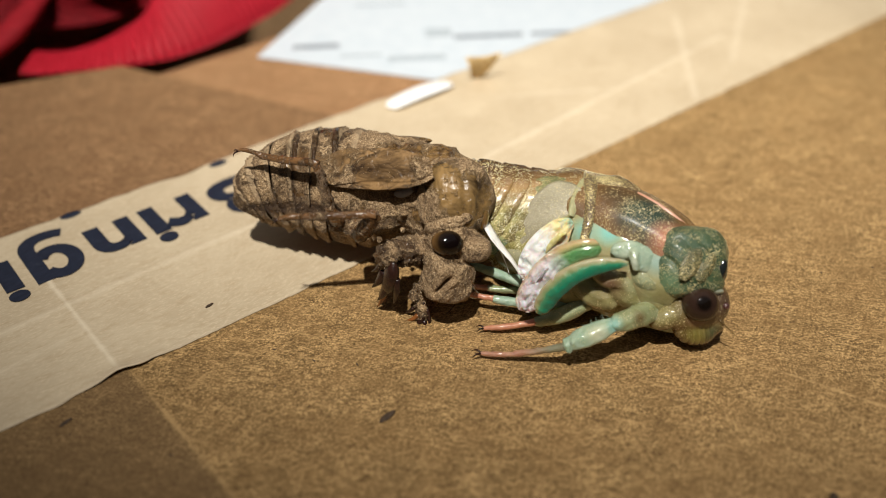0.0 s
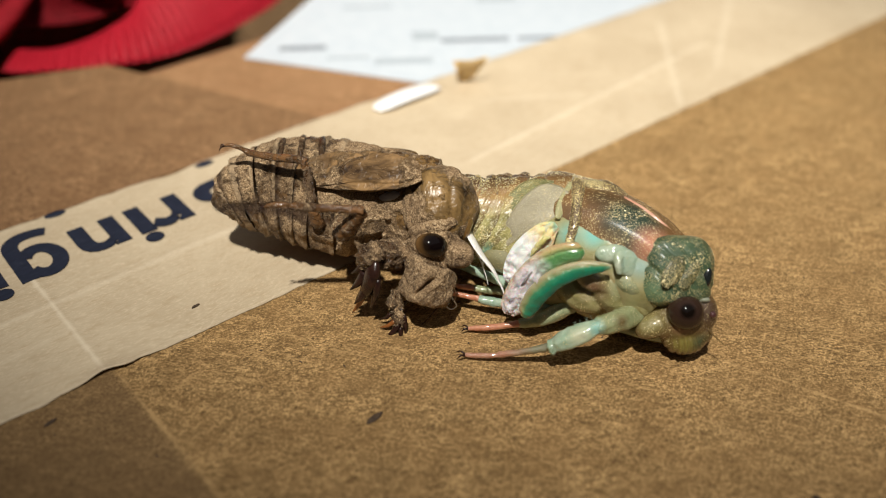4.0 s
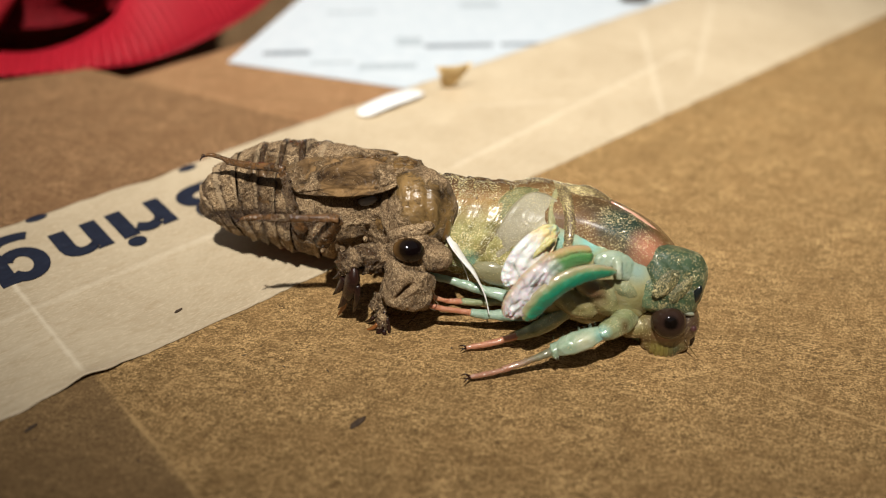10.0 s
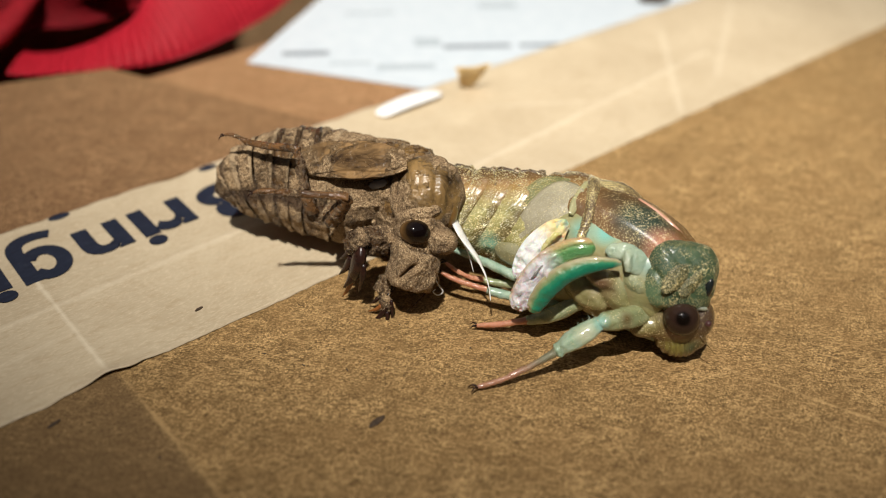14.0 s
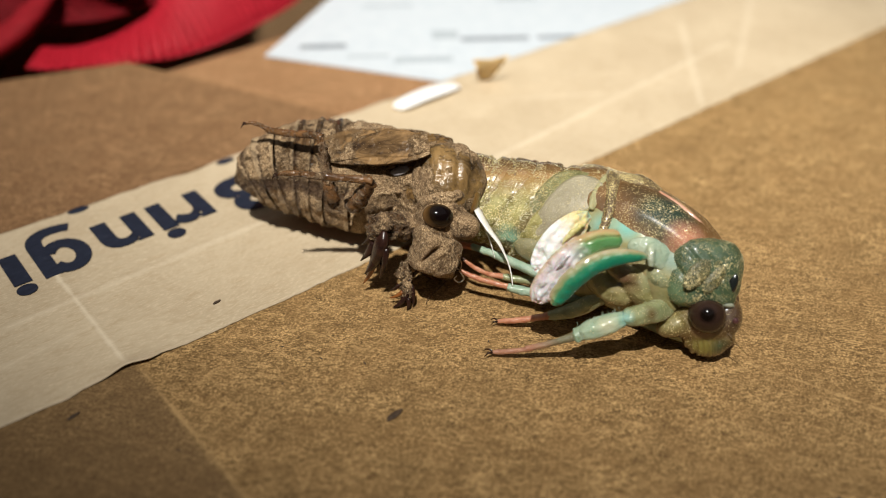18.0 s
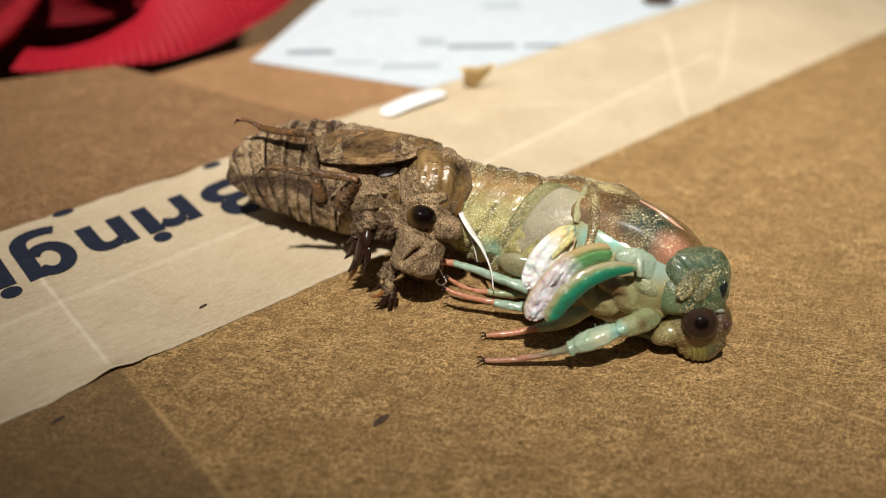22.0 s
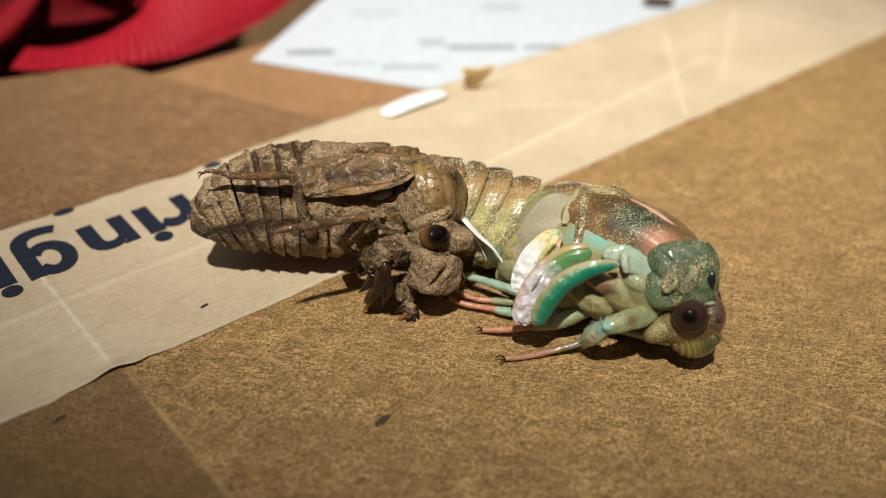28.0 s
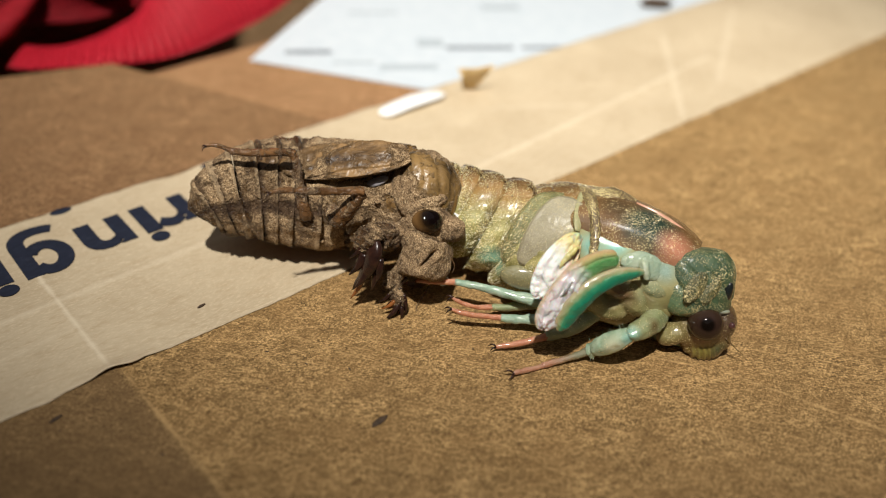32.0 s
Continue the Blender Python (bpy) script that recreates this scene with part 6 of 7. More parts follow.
head = part("head", relief(fused(0.13, 10,
                                 blob((25.06, -14.37, 3.97), ALONG, UPWARD, (3.7, 3.0, 3.1)),
                                 blob((27.26, -14.56, 4.73), ALONG, UPWARD, (1.95, 2.5, 2.3)),
                                 blob((25.44, -15.53, 2.06), (0.95, 0.0, -0.2), UPWARD, (2.7, 2.1, 2.2)),
                                 blob((22.21, -14.84, 3.68), (0.9, 0.2, 0.3), UPWARD, (2.7, 1.5, 1.7)),
                                 blob((27.07, -15.88, 2.61), ALONG, UPWARD, (1.5, 1.3, 1.6))), head_relief), head_m, cicada, "glossy olive-brown head with a ribbed face")


def collar_relief(p):
    """A raised edge round the shield, and grooves that part its two lobes."""
    u, v = flank(p)
    x, y = u - 23.61, v - -0.08
    across = 0.80 * x + 0.60 * y
    run = 0.60 * x - 0.80 * y
    lobes = math.exp(-(y / 2.6) ** 4)
    h = -0.30 * math.exp(-((across + 1.75) / 0.30) ** 2) * lobes - 0.32 * math.exp(-((across - 0.45) / 0.26) ** 2) * lobes - 0.28 * math.exp(-((across - 2.15) / 0.28) ** 2) * lobes
    h += 0.22 * math.exp(-((x + 3.6) / 0.5) ** 2) + 0.16 * math.exp(-((y - 3.3) / 0.5) ** 2) + 0.14 * math.exp(-((y + 3.3) / 0.5) ** 2)
    return h + 0.05 * noise.fractal(p * 1.2, 0.8, 2.0, 5)


collar = part("pronotum", relief(fused(0.15, 5, blob((24.43, -12.04, 8.83), (0.97, 0.0, -0.16), (0.16, 0.55, 0.82), (4.35, 4.05, 3.6), seg=64, rings=44, shape=squarish),
                                       blob((26.82, -11.44, 7.62), (0.5, 0.3, -0.8), UPWARD, (2.5, 1.8, 2.4), seg=40, rings=28)), collar_relief), pron_m, head, "dark green shield behind the head, flecked with gold")
scatter("golden_fuzz", collar, 11000, gold_hair_m, head, (0.06, 0.18), (0.013, 0.027), 0.25, (0.3, 0, -1), lambda p: (patches(p, 0.8, 7.0) > -0.1) & (p[:, 1] < -11.0), 95, "golden hairs on the shield")
for k, (c, r) in enumerate((((23.02, -15.16, 10.91), (2.0, 1.0, 0.26)), ((24.92, -15.23, 10.32), (1.8, 0.80, 0.24)))):
    lobe = part("pronotum_lobe", blob(c, (0.62, 0.46, 0.63), (0.78, -0.36, -0.50), r, 0.10, 1.4, 2.0 + k, 56, 36), pron_lobe_m, head, "olive lobe dusted with gold")
    scatter("golden_fuzz", lobe, 1000, gold_hair_m, head, (0.06, 0.16), (0.012, 0.022), 0.25, (0.5, 0, -0.7), None, 96 + k, "golden hairs on the lobe")
part("black_marking", blob((27.09, -14.87, 9.38), (0.30, 0.30, 0.90), (0.9, -0.3, -0.2), (1.35, 0.62, 0.45), 0.06, 1.0, 1.0), dark_m, head, "glossy black mark")
eye = part("eye", blob((24.66, -16.42, 6.25), (0.9, -0.1, -0.35), (0, 1, 0.3), (2.1, 2.0, 1.95), seg=44, rings=30), eye_m, head, "large glossy dark brown eye")
part("eye", blob((28.0, -11.4, 4.6), (0.9, -0.1, -0.35), (0, 1, 0.3), (1.7, 1.6, 1.6)), eye_m, head, "large glossy dark brown eye")
part("pale_patch", blob((26.71, -15.68, 7.26), (0.93, 0.1, -0.3), (0, 0.8, 0.6), (1.05, 0.36, 0.4), 0.06, 1.5), patch_m, head, "pale cream patch beside the eye")
part("ocellus", blob((27.87, -16.52, 5.61), (1, 0, 0), (0, 1, 0), (0.42, 0.42, 0.42)), ocellus_m, head, "tiny shiny ocellus")
part("antenna", tube([(27.3, -16.8, 4.0, 0.16), (28.0, -17.4, 3.4, 0.08), (28.7, -17.9, 2.8, 0.05), (29.4, -18.1, 2.2, 0.02)], 6, 4), head_m, head)
part("beak", tube([(23.6, -14.6, 1.6, 0.9), (21.6, -13.4, 1.2, 0.7), (19.0, -12.0, 1.2, 0.5), (16.0, -10.6, 1.3, 0.35)], 12, 4), coxa_m, head, "folded beak")

# ---- legs ----
leg = part("front_leg", body([(20.6, -13.6, 5.2, 1.4, 1.3), (19.0, -15.6, 5.9, 1.35, 1.15), (17.4, -16.9, 6.5, 1.2, 1.05), (15.9, -17.5, 6.6, 1.0, 0.9), (15.2, -17.6, 6.4, 0.6, 0.6)], 30, 10, lambda u, a: 1 + 0.05 * math.sin(math.radians(a) * 4 + 5 * u), rough=0.12, grain=1.1), femur_m, cicada, "pale front leg planted on the cardboard")
TIBIA_AT, TARSUS_AT = Vector((15.6, -17.5, 6.5)), Vector((10.3, -18.3, 4.0))
front_tibia = part("tibia", body([(15.9, -17.4, 6.6, 0.6, 0.6), (15.0, -17.6, 6.2, 0.95, 0.85), (13.4, -17.9, 5.5, 1.25, 1.1), (11.8, -18.1, 4.8, 1.15, 1.0), (10.9, -18.2, 4.3, 0.85, 0.8), (10.4, -18.3, 4.05, 0.9, 0.75), (10.1, -18.3, 3.9, 0.4, 0.4)], 30, 10, lambda u, a: 1 + 0.06 * math.sin(math.radians(a) * 5) + 0.07 * math.exp(-((u - 0.86) / 0.05) ** 2), rough=0.09, grain=1.3), leg_m, leg, "swollen mint-green segment")
front_tarsus = part("tarsus", tube([(10.5, -18.3, 4.1, 0.55), (9.0, -18.2, 3.3, 0.42), (6.8, -17.9, 2.2, 0.34), (5.2, -17.7, 1.5, 0.38), (4.8, -17.7, 1.35, 0.28), (3.0, -17.5, 0.9, 0.31), (1.6, -17.35, 0.6, 0.27), (1.2, -17.3, 0.5, 0.15)], 16, 9, rough=0.08, grain=1.8), pink_leg_m, cicada, "thin salmon-pink foot")
for s in (-0.35, 0.35):
    part("claw", tube([(1.4, -17.3, 0.55, 0.14), (0.8, -17.3 + s, 0.75, 0.12), (0.3, -17.3 + s * 1.6, 0.35, 0.03)], 6, 4), claw_m, front_tarsus, "tiny black claw")


def plain_leg(name, rows, ends, mats, label, claws=True):
    thin = [(x, y, z, r * 0.95) for x, y, z, r in rows[1]]
    up = part(name, tube(rows[0], 18, 9, rough=0.12, grain=1.3), mats[0], cicada, label)
    low = part("tarsus", tube(thin, 14, 9, rough=0.09, grain=1.8), mats[1], up, "salmon-pink foot")
    e = Vector(rows[1][-1][:3])
    if claws:
        for s in (-0.3, 0.3):
            part("claw", tube([(*(e + Vector((0.2, 0, 0))), 0.12), (*(e + Vector((-0.4, s, 0.15))), 0.10), (*(e + Vector((-0.8, s * 1.5, -0.25))), 0.02)], 6, 3), claw_m, up, "tiny black claw")
    return up


middle_leg = plain_leg("middle_leg", ([(13.5, -11.6, 4.6, 1.1), (11.6, -12.2, 3.4, 1.0), (9.4, -12.6, 2.4, 0.8), (7.6, -12.7, 1.9, 0.55)], [(7.8, -12.7, 1.95, 0.5), (5.6, -12.9, 1.4, 0.42), (3.6, -12.9, 0.9, 0.40), (1.7, -12.8, 0.5, 0.25)]), None, (coxa_m, pink_foot_m), "middle leg with a salmon foot")
plain_leg("hind_leg", ([(11.0, -9.4, 4.6, 0.9), (8.0, -8.9, 4.8, 0.8), (5.0, -7.8, 5.2, 0.62), (1.5, -6.0, 5.6, 0.5), (-2.0, -4.4, 5.8, 0.42)], [(-1.8, -4.5, 5.8, 0.45), (-3.6, -3.8, 5.6, 0.4), (-5.2, -3.0, 5.2, 0.35), (-6.4, -2.2, 4.8, 0.2)]), None, (teal_leg_m, pink_foot_m), "mint-green hind leg drawn back to the shell", False)
plain_leg("hind_leg", ([(11.4, -10.4, 3.6, 0.95), (8.4, -10.2, 3.2, 0.8), (5.4, -9.8, 3.2, 0.62), (2.6, -9.3, 3.5, 0.5)], [(2.8, -9.3, 3.5, 0.40), (0.6, -8.9, 3.8, 0.34), (-1.6, -8.5, 4.3, 0.36), (-3.2, -8.0, 4.8, 0.22)]), None, (teal_leg_m, pink_foot_m), "teal hind leg with a salmon foot")
plain_leg("hind_leg", ([(8.5, -7.6, 3.4, 0.7), (5.0, -7.2, 3.0, 0.55), (2.0, -7.0, 3.2, 0.42)], [(2.2, -7.0, 3.2, 0.38), (0.2, -7.0, 3.6, 0.32), (-1.6, -6.8, 4.4, 0.30), (-2.8, -6.4, 5.2, 0.2)]), None, (coxa_m, pink_foot_m), "second hind leg with a salmon foot")
plain_leg("front_leg", ([(22.5, -8.0, 4.2, 1.3), (21.0, -5.0, 3.8, 1.1), (19.0, -3.4, 2.8, 0.9)], [(19.0, -3.4, 2.8, 0.6), (16.0, -2.6, 1.4, 0.5), (13.0, -2.6, 0.6, 0.35)]), None, (leg_m, pink_foot_m), "far front leg on the cardboard")
hair = random.Random(9)
for i in range(40):
    x = hair.uniform(10.8, 15.2)
    u = (15.6 - x) / 5.3
    c = TIBIA_AT.lerp(TARSUS_AT, u)
    a = hair.uniform(0, 6.28)
    d = Vector((-0.3, math.cos(a), math.sin(a)))
    part("hair", tube([(*(c + d * 0.9), 0.03), (*(c + d * 1.45), 0.008)], 4, 1), leg_m, front_tibia)


# ---- what moves ----
SHELL_ROWS = [
    (0, 11.61, -3.59, 2.07, 1.89, -4.94, 1.18),
    (0.5, 5.16, 0.78, 2.02, 1.41, -5.13, 0.46),
    (1, 5.47, 0.33, 1.77, 1.44, -5.17, 0.53),
    (1.5, 5.19, 0.34, 1.72, 1.44, -5.12, 0.47),
    (2, 12.40, -4.55, 2.11, 1.98, -5.18, 1.50),
    (2.5, 5.21, 0.50, 1.49, 1.42, -5.07, 0.49),
    (3, 4.68, 0.44, 0.41, 1.49, -4.72, 0.42),
    (3.5, 2.79, 1.24, 1.69, 1.23, -4.83, 0.05),
    (5.5, 14.69, 1.33, 6.17, 1.34, -7.29, 2.59),
    (6, 17.26, 1.09, 7.75, 1.15, -7.68, 3.10),
    (6.5, 16.81, 2.24, 7.74, 1.23, -7.77, 3.16),
    (7, 17.71, 2.90, 7.32, 1.35, -7.81, 3.36),
    (7.5, 12.08, -1.68, 5.46, 1.31, -6.28, 1.63),
    (8, 10.12, -4.01, 3.44, 1.19, -5.62, 0.92),
    (8.5, 9.61, -3.81, 3.01, 1.19, -5.23, 0.71),
    (9, 8.43, -2.29, 4.42, 0.99, -4.89, 0.47),
    (9.5, 7.12, -2.74, 0.98, 1.00, -4.63, 0.34),
    (10, 7.64, -3.34, 0.54, 1.04, -4.71, 0.37),
    (10.5, 8.29, -3.44, -0.09, 0.80, -4.59, 0.50),
    (11, 9.65, -2.36, 2.54, 0.10, -4.85, 0.80),
    (11.5, 15.00, 0.50, -3.68, 0.24, -3.38, 2.18),
    (12, 15.71, 0.43, -8.00, 0.55, -2.47, 2.42),
    (12.5, 16.70, 1.21, -9.87, 0.51, -1.98, 2.61),
    (13, 12.23, -1.52, -12.49, 0.51, -0.04, 1.33),
    (13.5, 4.59, -2.97, -9.29, 0.26, -0.55, 0.41),
    (14, 4.46, -1.34, -1.04, -0.31, -1.41, 0.28),
    (14.5, 4.34, -1.67, -1.30, -0.22, -1.43, 0.29),
    (16.5, 3.05, -0.61, 1.20, -0.19, -1.13, 0.23),
    (17, 1.81, -0.44, 0.84, -0.16, -0.77, 0.15),
    (17.5, 1.00, -0.14, 0.65, -0.10, -0.55, 0.08),
    (18, 0.79, -0.10, 0.36, -0.07, -0.38, 0.06),
    (18.5, 0.38, -0.20, 0.01, 0.00, -0.19, 0.00),
    (19, 0.00, 0.00, 0.00, -0.00, -0.00, 0.00),
    (19.5, -0.75, 0.32, -0.48, -0.02, 0.35, -0.05),
    (20, -0.88, -0.21, -1.30, 0.09, 0.50, -0.02),
    (20.5, -0.98, 0.02, -1.34, 0.05, 0.52, -0.01),
    (21, -1.09, 0.22, -2.03, -0.00, 0.57, -0.07),
    (21.5, -1.36, 0.11, -2.25, 0.04, 0.64, -0.12),
    (22, -0.90, 0.03, -2.75, 0.07, 0.66, 0.02),
    (22.5, -0.87, 0.24, -2.44, 0.03, 0.54, -0.05),
    (23, 0.70, -0.60, -2.46, 0.11, 0.61, 0.22),
    (23.5, -0.34, 0.27, -3.00, 0.10, 0.56, 0.05),
    (24, -0.19, 0.01, -3.13, 0.08, 0.45, 0.09),
    (24.5, -0.08, -0.16, -3.11, 0.09, 0.47, 0.09),
    (25, 3.85, -0.56, 0.25, -0.14, -1.17, 0.39),
    (25.5, 2.68, 0.82, 5.42, -0.46, -1.32, 0.20),
    (27.5, 5.32, 1.93, 19.59, -2.49, -4.94, 0.06),
    (28, 9.79, -1.41, 18.61, -2.27, -5.22, 0.77),
    (28.5, 8.18, 0.42, 19.55, -2.60, -5.25, 0.46),
    (29, 9.35, -0.79, 20.71, -2.55, -5.92, 0.81),
    (29.5, 5.95, 4.13, 23.99, -3.21, -6.44, 0.28),
    (30, 7.66, 2.64, 22.83, -3.23, -7.07, 0.72),
    (30.5, 8.00, 2.01, 23.84, -3.24, -6.52, 0.45),
    (31, -1.55, 4.88, 22.57, -3.35, -3.60, -0.53),
    (31.5, -3.26, 5.18, 20.75, -3.23, -2.59, -0.66),
    (32, -1.57, 3.20, 17.00, -2.79, -2.37, -0.11),
]
CICADA_ROWS = [
    (0, 2.30, -3.50, 1.00, -0.97, -0.62, -0.47),
    (0.5, 1.98, -3.23, 1.65, -1.03, -0.67, -0.53),
    (1, 1.87, -3.20, 1.36, -1.07, -0.63, -0.48),
    (1.5, 1.41, -2.85, 1.60, -1.12, -0.64, -0.53),
    (2, 1.77, -2.79, 2.26, -1.16, -0.64, -0.49),
    (2.5, 2.30, -2.99, 1.57, -1.09, -0.60, -0.44),
    (3, 2.37, -3.52, 1.53, -1.01, -0.60, -0.39),
    (3.5, 2.24, -3.52, -0.27, -0.86, -0.53, -0.34),
    (5.5, -1.48, -4.84, -2.28, -1.21, -0.55, -0.59),
    (6, -2.84, -5.12, -2.96, -1.37, -0.48, -0.59),
    (6.5, -3.11, -5.14, -2.16, -1.53, -0.56, -0.74),
    (7, -0.93, -5.32, -1.78, -1.47, -0.55, -0.66),
    (7.5, 2.94, -3.18, -0.33, -0.92, -0.26, -0.12),
    (8, 6.53, -1.06, 7.41, -1.06, -0.40, 0.14),
    (8.5, 6.49, -0.21, 10.02, -1.11, -0.52, 0.06),
    (9, 5.63, 0.14, 11.01, -1.34, -0.71, -0.13),
    (9.5, 4.64, 0.23, 11.79, -1.18, -0.84, -0.26),
    (10, 3.96, 0.80, 11.20, -1.00, -0.91, -0.31),
    (10.5, 2.99, 0.41, 10.45, -0.98, -0.98, -0.51),
    (11, 2.36, -1.36, 10.12, -1.50, -1.00, -0.53),
    (11.5, -0.29, -3.13, 8.40, -1.98, -0.99, -0.79),
    (12, -2.62, -4.38, 6.85, -2.02, -1.08, -1.09),
    (12.5, -2.01, -4.33, 8.81, -2.41, -1.09, -1.07),
    (13, -1.01, -2.40, 9.11, -2.09, -1.00, -0.80),
    (13.5, 1.52, 0.41, 0.88, -0.24, -0.17, 0.14),
    (14, -0.52, -1.17, -5.05, 0.34, 0.06, 0.06),
    (14.5, -0.12, -0.42, -3.61, 0.26, 0.14, 0.09),
    (16.5, -0.15, -0.29, -4.28, 0.67, 0.22, 0.19),
    (17, -0.41, -0.57, -3.93, 0.50, 0.17, 0.14),
    (17.5, 0.12, -1.01, -3.39, 0.39, 0.15, 0.07),
    (18, 0.55, -1.63, -2.78, 0.40, 0.05, -0.01),
    (18.5, 0.08, -1.14, -1.43, 0.24, -0.02, -0.06),
    (19, 0.00, 0.00, -0.00, -0.00, 0.00, -0.00),
    (19.5, -0.73, 0.08, 0.10, -0.07, -0.03, -0.02),
    (20, -0.63, 0.87, 0.84, -0.26, -0.05, 0.02),
    (20.5, 1.42, 2.07, 2.48, -0.48, 0.22, 0.22),
    (21, 0.33, -0.26, 2.83, -0.18, -0.15, -0.24),
    (21.5, -0.04, -0.58, 2.82, -0.22, -0.25, -0.29),
    (22, 2.41, -1.52, 3.58, -0.20, -0.17, -0.23),
    (22.5, 2.89, -2.04, 4.58, -0.08, -0.19, -0.27),
    (23, 2.96, -2.62, 4.00, -0.07, -0.22, -0.28),
    (23.5, 3.89, -2.97, 4.74, -0.05, -0.23, -0.29),
    (24, 4.94, -3.67, 4.58, 0.03, -0.19, -0.24),
    (24.5, 5.22, -3.59, 4.14, -0.00, -0.17, -0.25),
    (25, 2.94, -3.71, -1.06, 0.82, 0.13, 0.01),
    (25.5, 0.25, -6.61, -3.46, 0.46, -0.26, -0.39),
    (27.5, -2.38, -10.07, -4.47, -0.14, -0.32, -0.52),
    (28, -2.37, -10.99, -4.10, -0.19, -0.35, -0.61),
    (28.5, -3.40, -10.98, -3.81, -0.44, -0.42, -0.64),
    (29, -3.40, -11.24, -3.59, -0.50, -0.41, -0.61),
    (29.5, -2.69, -11.12, -1.68, -0.52, -0.39, -0.61),
    (30, -2.26, -11.01, -1.37, -0.62, -0.33, -0.59),
    (30.5, -0.08, -7.88, 0.77, 0.30, -0.23, -0.38),
    (31, 2.91, -6.07, 6.11, -0.04, -0.30, -0.40),
    (31.5, 3.45, -4.50, 9.32, -0.15, -0.43, -0.48),
    (32, 3.53, -3.65, 11.13, -0.26, -0.43, -0.52),
]
HEAD_ROWS = [
    (0, -3.16, 6.36, 11.22, -0.17, 0.61, 0.80),
    (0.5, -2.74, 4.82, 10.37, -0.08, 0.59, 0.77),
    (1, -3.42, 4.89, 10.38, -0.04, 0.54, 0.71),
    (1.5, -3.71, 2.46, 10.66, -0.02, 0.46, 0.60),
    (2, -4.10, 2.48, 10.06, 0.04, 0.43, 0.56),
    (2.5, -5.12, 2.40, 10.27, 0.06, 0.39, 0.52),
    (3, -6.56, 2.56, 10.62, 0.01, 0.38, 0.50),
    (3.5, -6.23, 2.71, 9.71, 0.07, 0.33, 0.44),
    (5.5, -4.05, 2.12, 8.22, 0.16, 0.37, 0.51),
    (6, -3.26, 2.12, 6.91, 0.37, 0.35, 0.50),
    (6.5, -2.06, 1.72, 6.21, 0.46, 0.37, 0.54),
    (7, -4.95, 3.14, 3.77, 0.61, 0.20, 0.31),
    (7.5, -5.58, 4.95, 0.21, 0.56, 0.02, 0.07),
    (8, -4.34, 5.98, -6.44, 0.63, -0.31, -0.39),
    (8.5, -3.67, 5.74, -8.75, 0.81, -0.42, -0.53),
    (9, -2.77, 5.49, -9.61, 0.92, -0.36, -0.43),
    (9.5, -0.90, 4.86, -10.05, 0.78, -0.29, -0.35),
    (10, 2.05, 5.78, -10.39, 0.81, -0.04, -0.02),
    (10.5, 1.20, 5.10, -9.33, 0.57, -0.01, 0.01),
    (11, 0.13, 3.90, -5.82, 0.55, -0.05, -0.04),
    (11.5, 2.03, 0.99, -1.93, 0.48, 0.08, 0.13),
    (12, 5.93, 0.55, 1.73, 0.38, 0.36, 0.51),
    (12.5, 5.86, -0.60, 2.11, 0.55, 0.46, 0.64),
    (13, 7.16, 3.30, 2.20, 0.54, 0.56, 0.78),
    (13.5, 4.06, 4.92, 2.60, 0.03, 0.42, 0.58),
    (14, 3.83, 3.92, 6.49, -0.48, 0.43, 0.58),
    (14.5, 2.75, 2.38, 4.98, -0.38, 0.29, 0.39),
    (16.5, 0.78, 1.74, 2.62, -0.35, 0.16, 0.22),
    (17, 1.02, 1.17, 3.29, -0.33, 0.11, 0.15),
    (17.5, 0.29, 1.68, 2.26, -0.18, 0.11, 0.14),
    (18, -1.82, 0.69, 1.99, -0.19, -0.00, -0.01),
    (18.5, -0.69, 1.03, 1.36, -0.14, 0.00, 0.00),
    (19, -0.00, 0.00, -0.00, -0.00, 0.00, 0.00),
    (19.5, 0.68, -0.42, 0.72, 0.00, -0.02, -0.02),
    (20, 1.32, -2.10, 0.58, 0.15, -0.00, 0.01),
    (20.5, -1.77, -5.03, 1.09, 0.50, -0.13, -0.17),
    (21, 0.28, -2.91, 0.85, 0.21, -0.06, -0.07),
    (21.5, 1.24, -2.21, 1.19, 0.22, -0.00, 0.00),
    (22, -1.13, -1.58, 1.38, 0.38, -0.10, -0.13),
    (22.5, -1.75, -2.53, 0.66, 0.30, -0.19, -0.25),
    (23, -1.87, -2.27, 1.19, 0.24, -0.16, -0.21),
    (23.5, -1.70, -3.54, 1.72, 0.39, -0.21, -0.26),
    (24, -3.06, -2.20, 2.19, 0.29, -0.21, -0.27),
    (24.5, -3.89, -1.67, 2.04, 0.42, -0.21, -0.28),
    (25, -2.85, 0.37, 5.24, 0.03, -0.13, -0.18),
    (25.5, -2.21, -0.64, 8.04, -0.24, -0.17, -0.23),
    (27.5, -1.56, -0.41, 6.11, -0.26, -0.09, -0.13),
    (28, -0.22, 1.99, 6.45, -0.43, 0.00, -0.01),
    (28.5, 1.12, 2.84, 5.14, -0.39, 0.14, 0.18),
    (29, 2.26, 4.66, 4.21, -0.34, 0.21, 0.28),
    (29.5, 0.61, 3.65, 1.96, -0.28, 0.05, 0.06),
    (30, 0.93, 3.76, 1.60, -0.19, 0.05, 0.06),
    (30.5, -0.21, 3.82, -1.78, -0.04, -0.22, -0.30),
    (31, -1.28, 2.78, -2.54, 0.23, -0.35, -0.47),
    (31.5, -1.09, 0.83, -3.63, 0.55, -0.37, -0.48),
    (32, 0.27, 0.12, -4.68, 0.75, -0.40, -0.52),
]
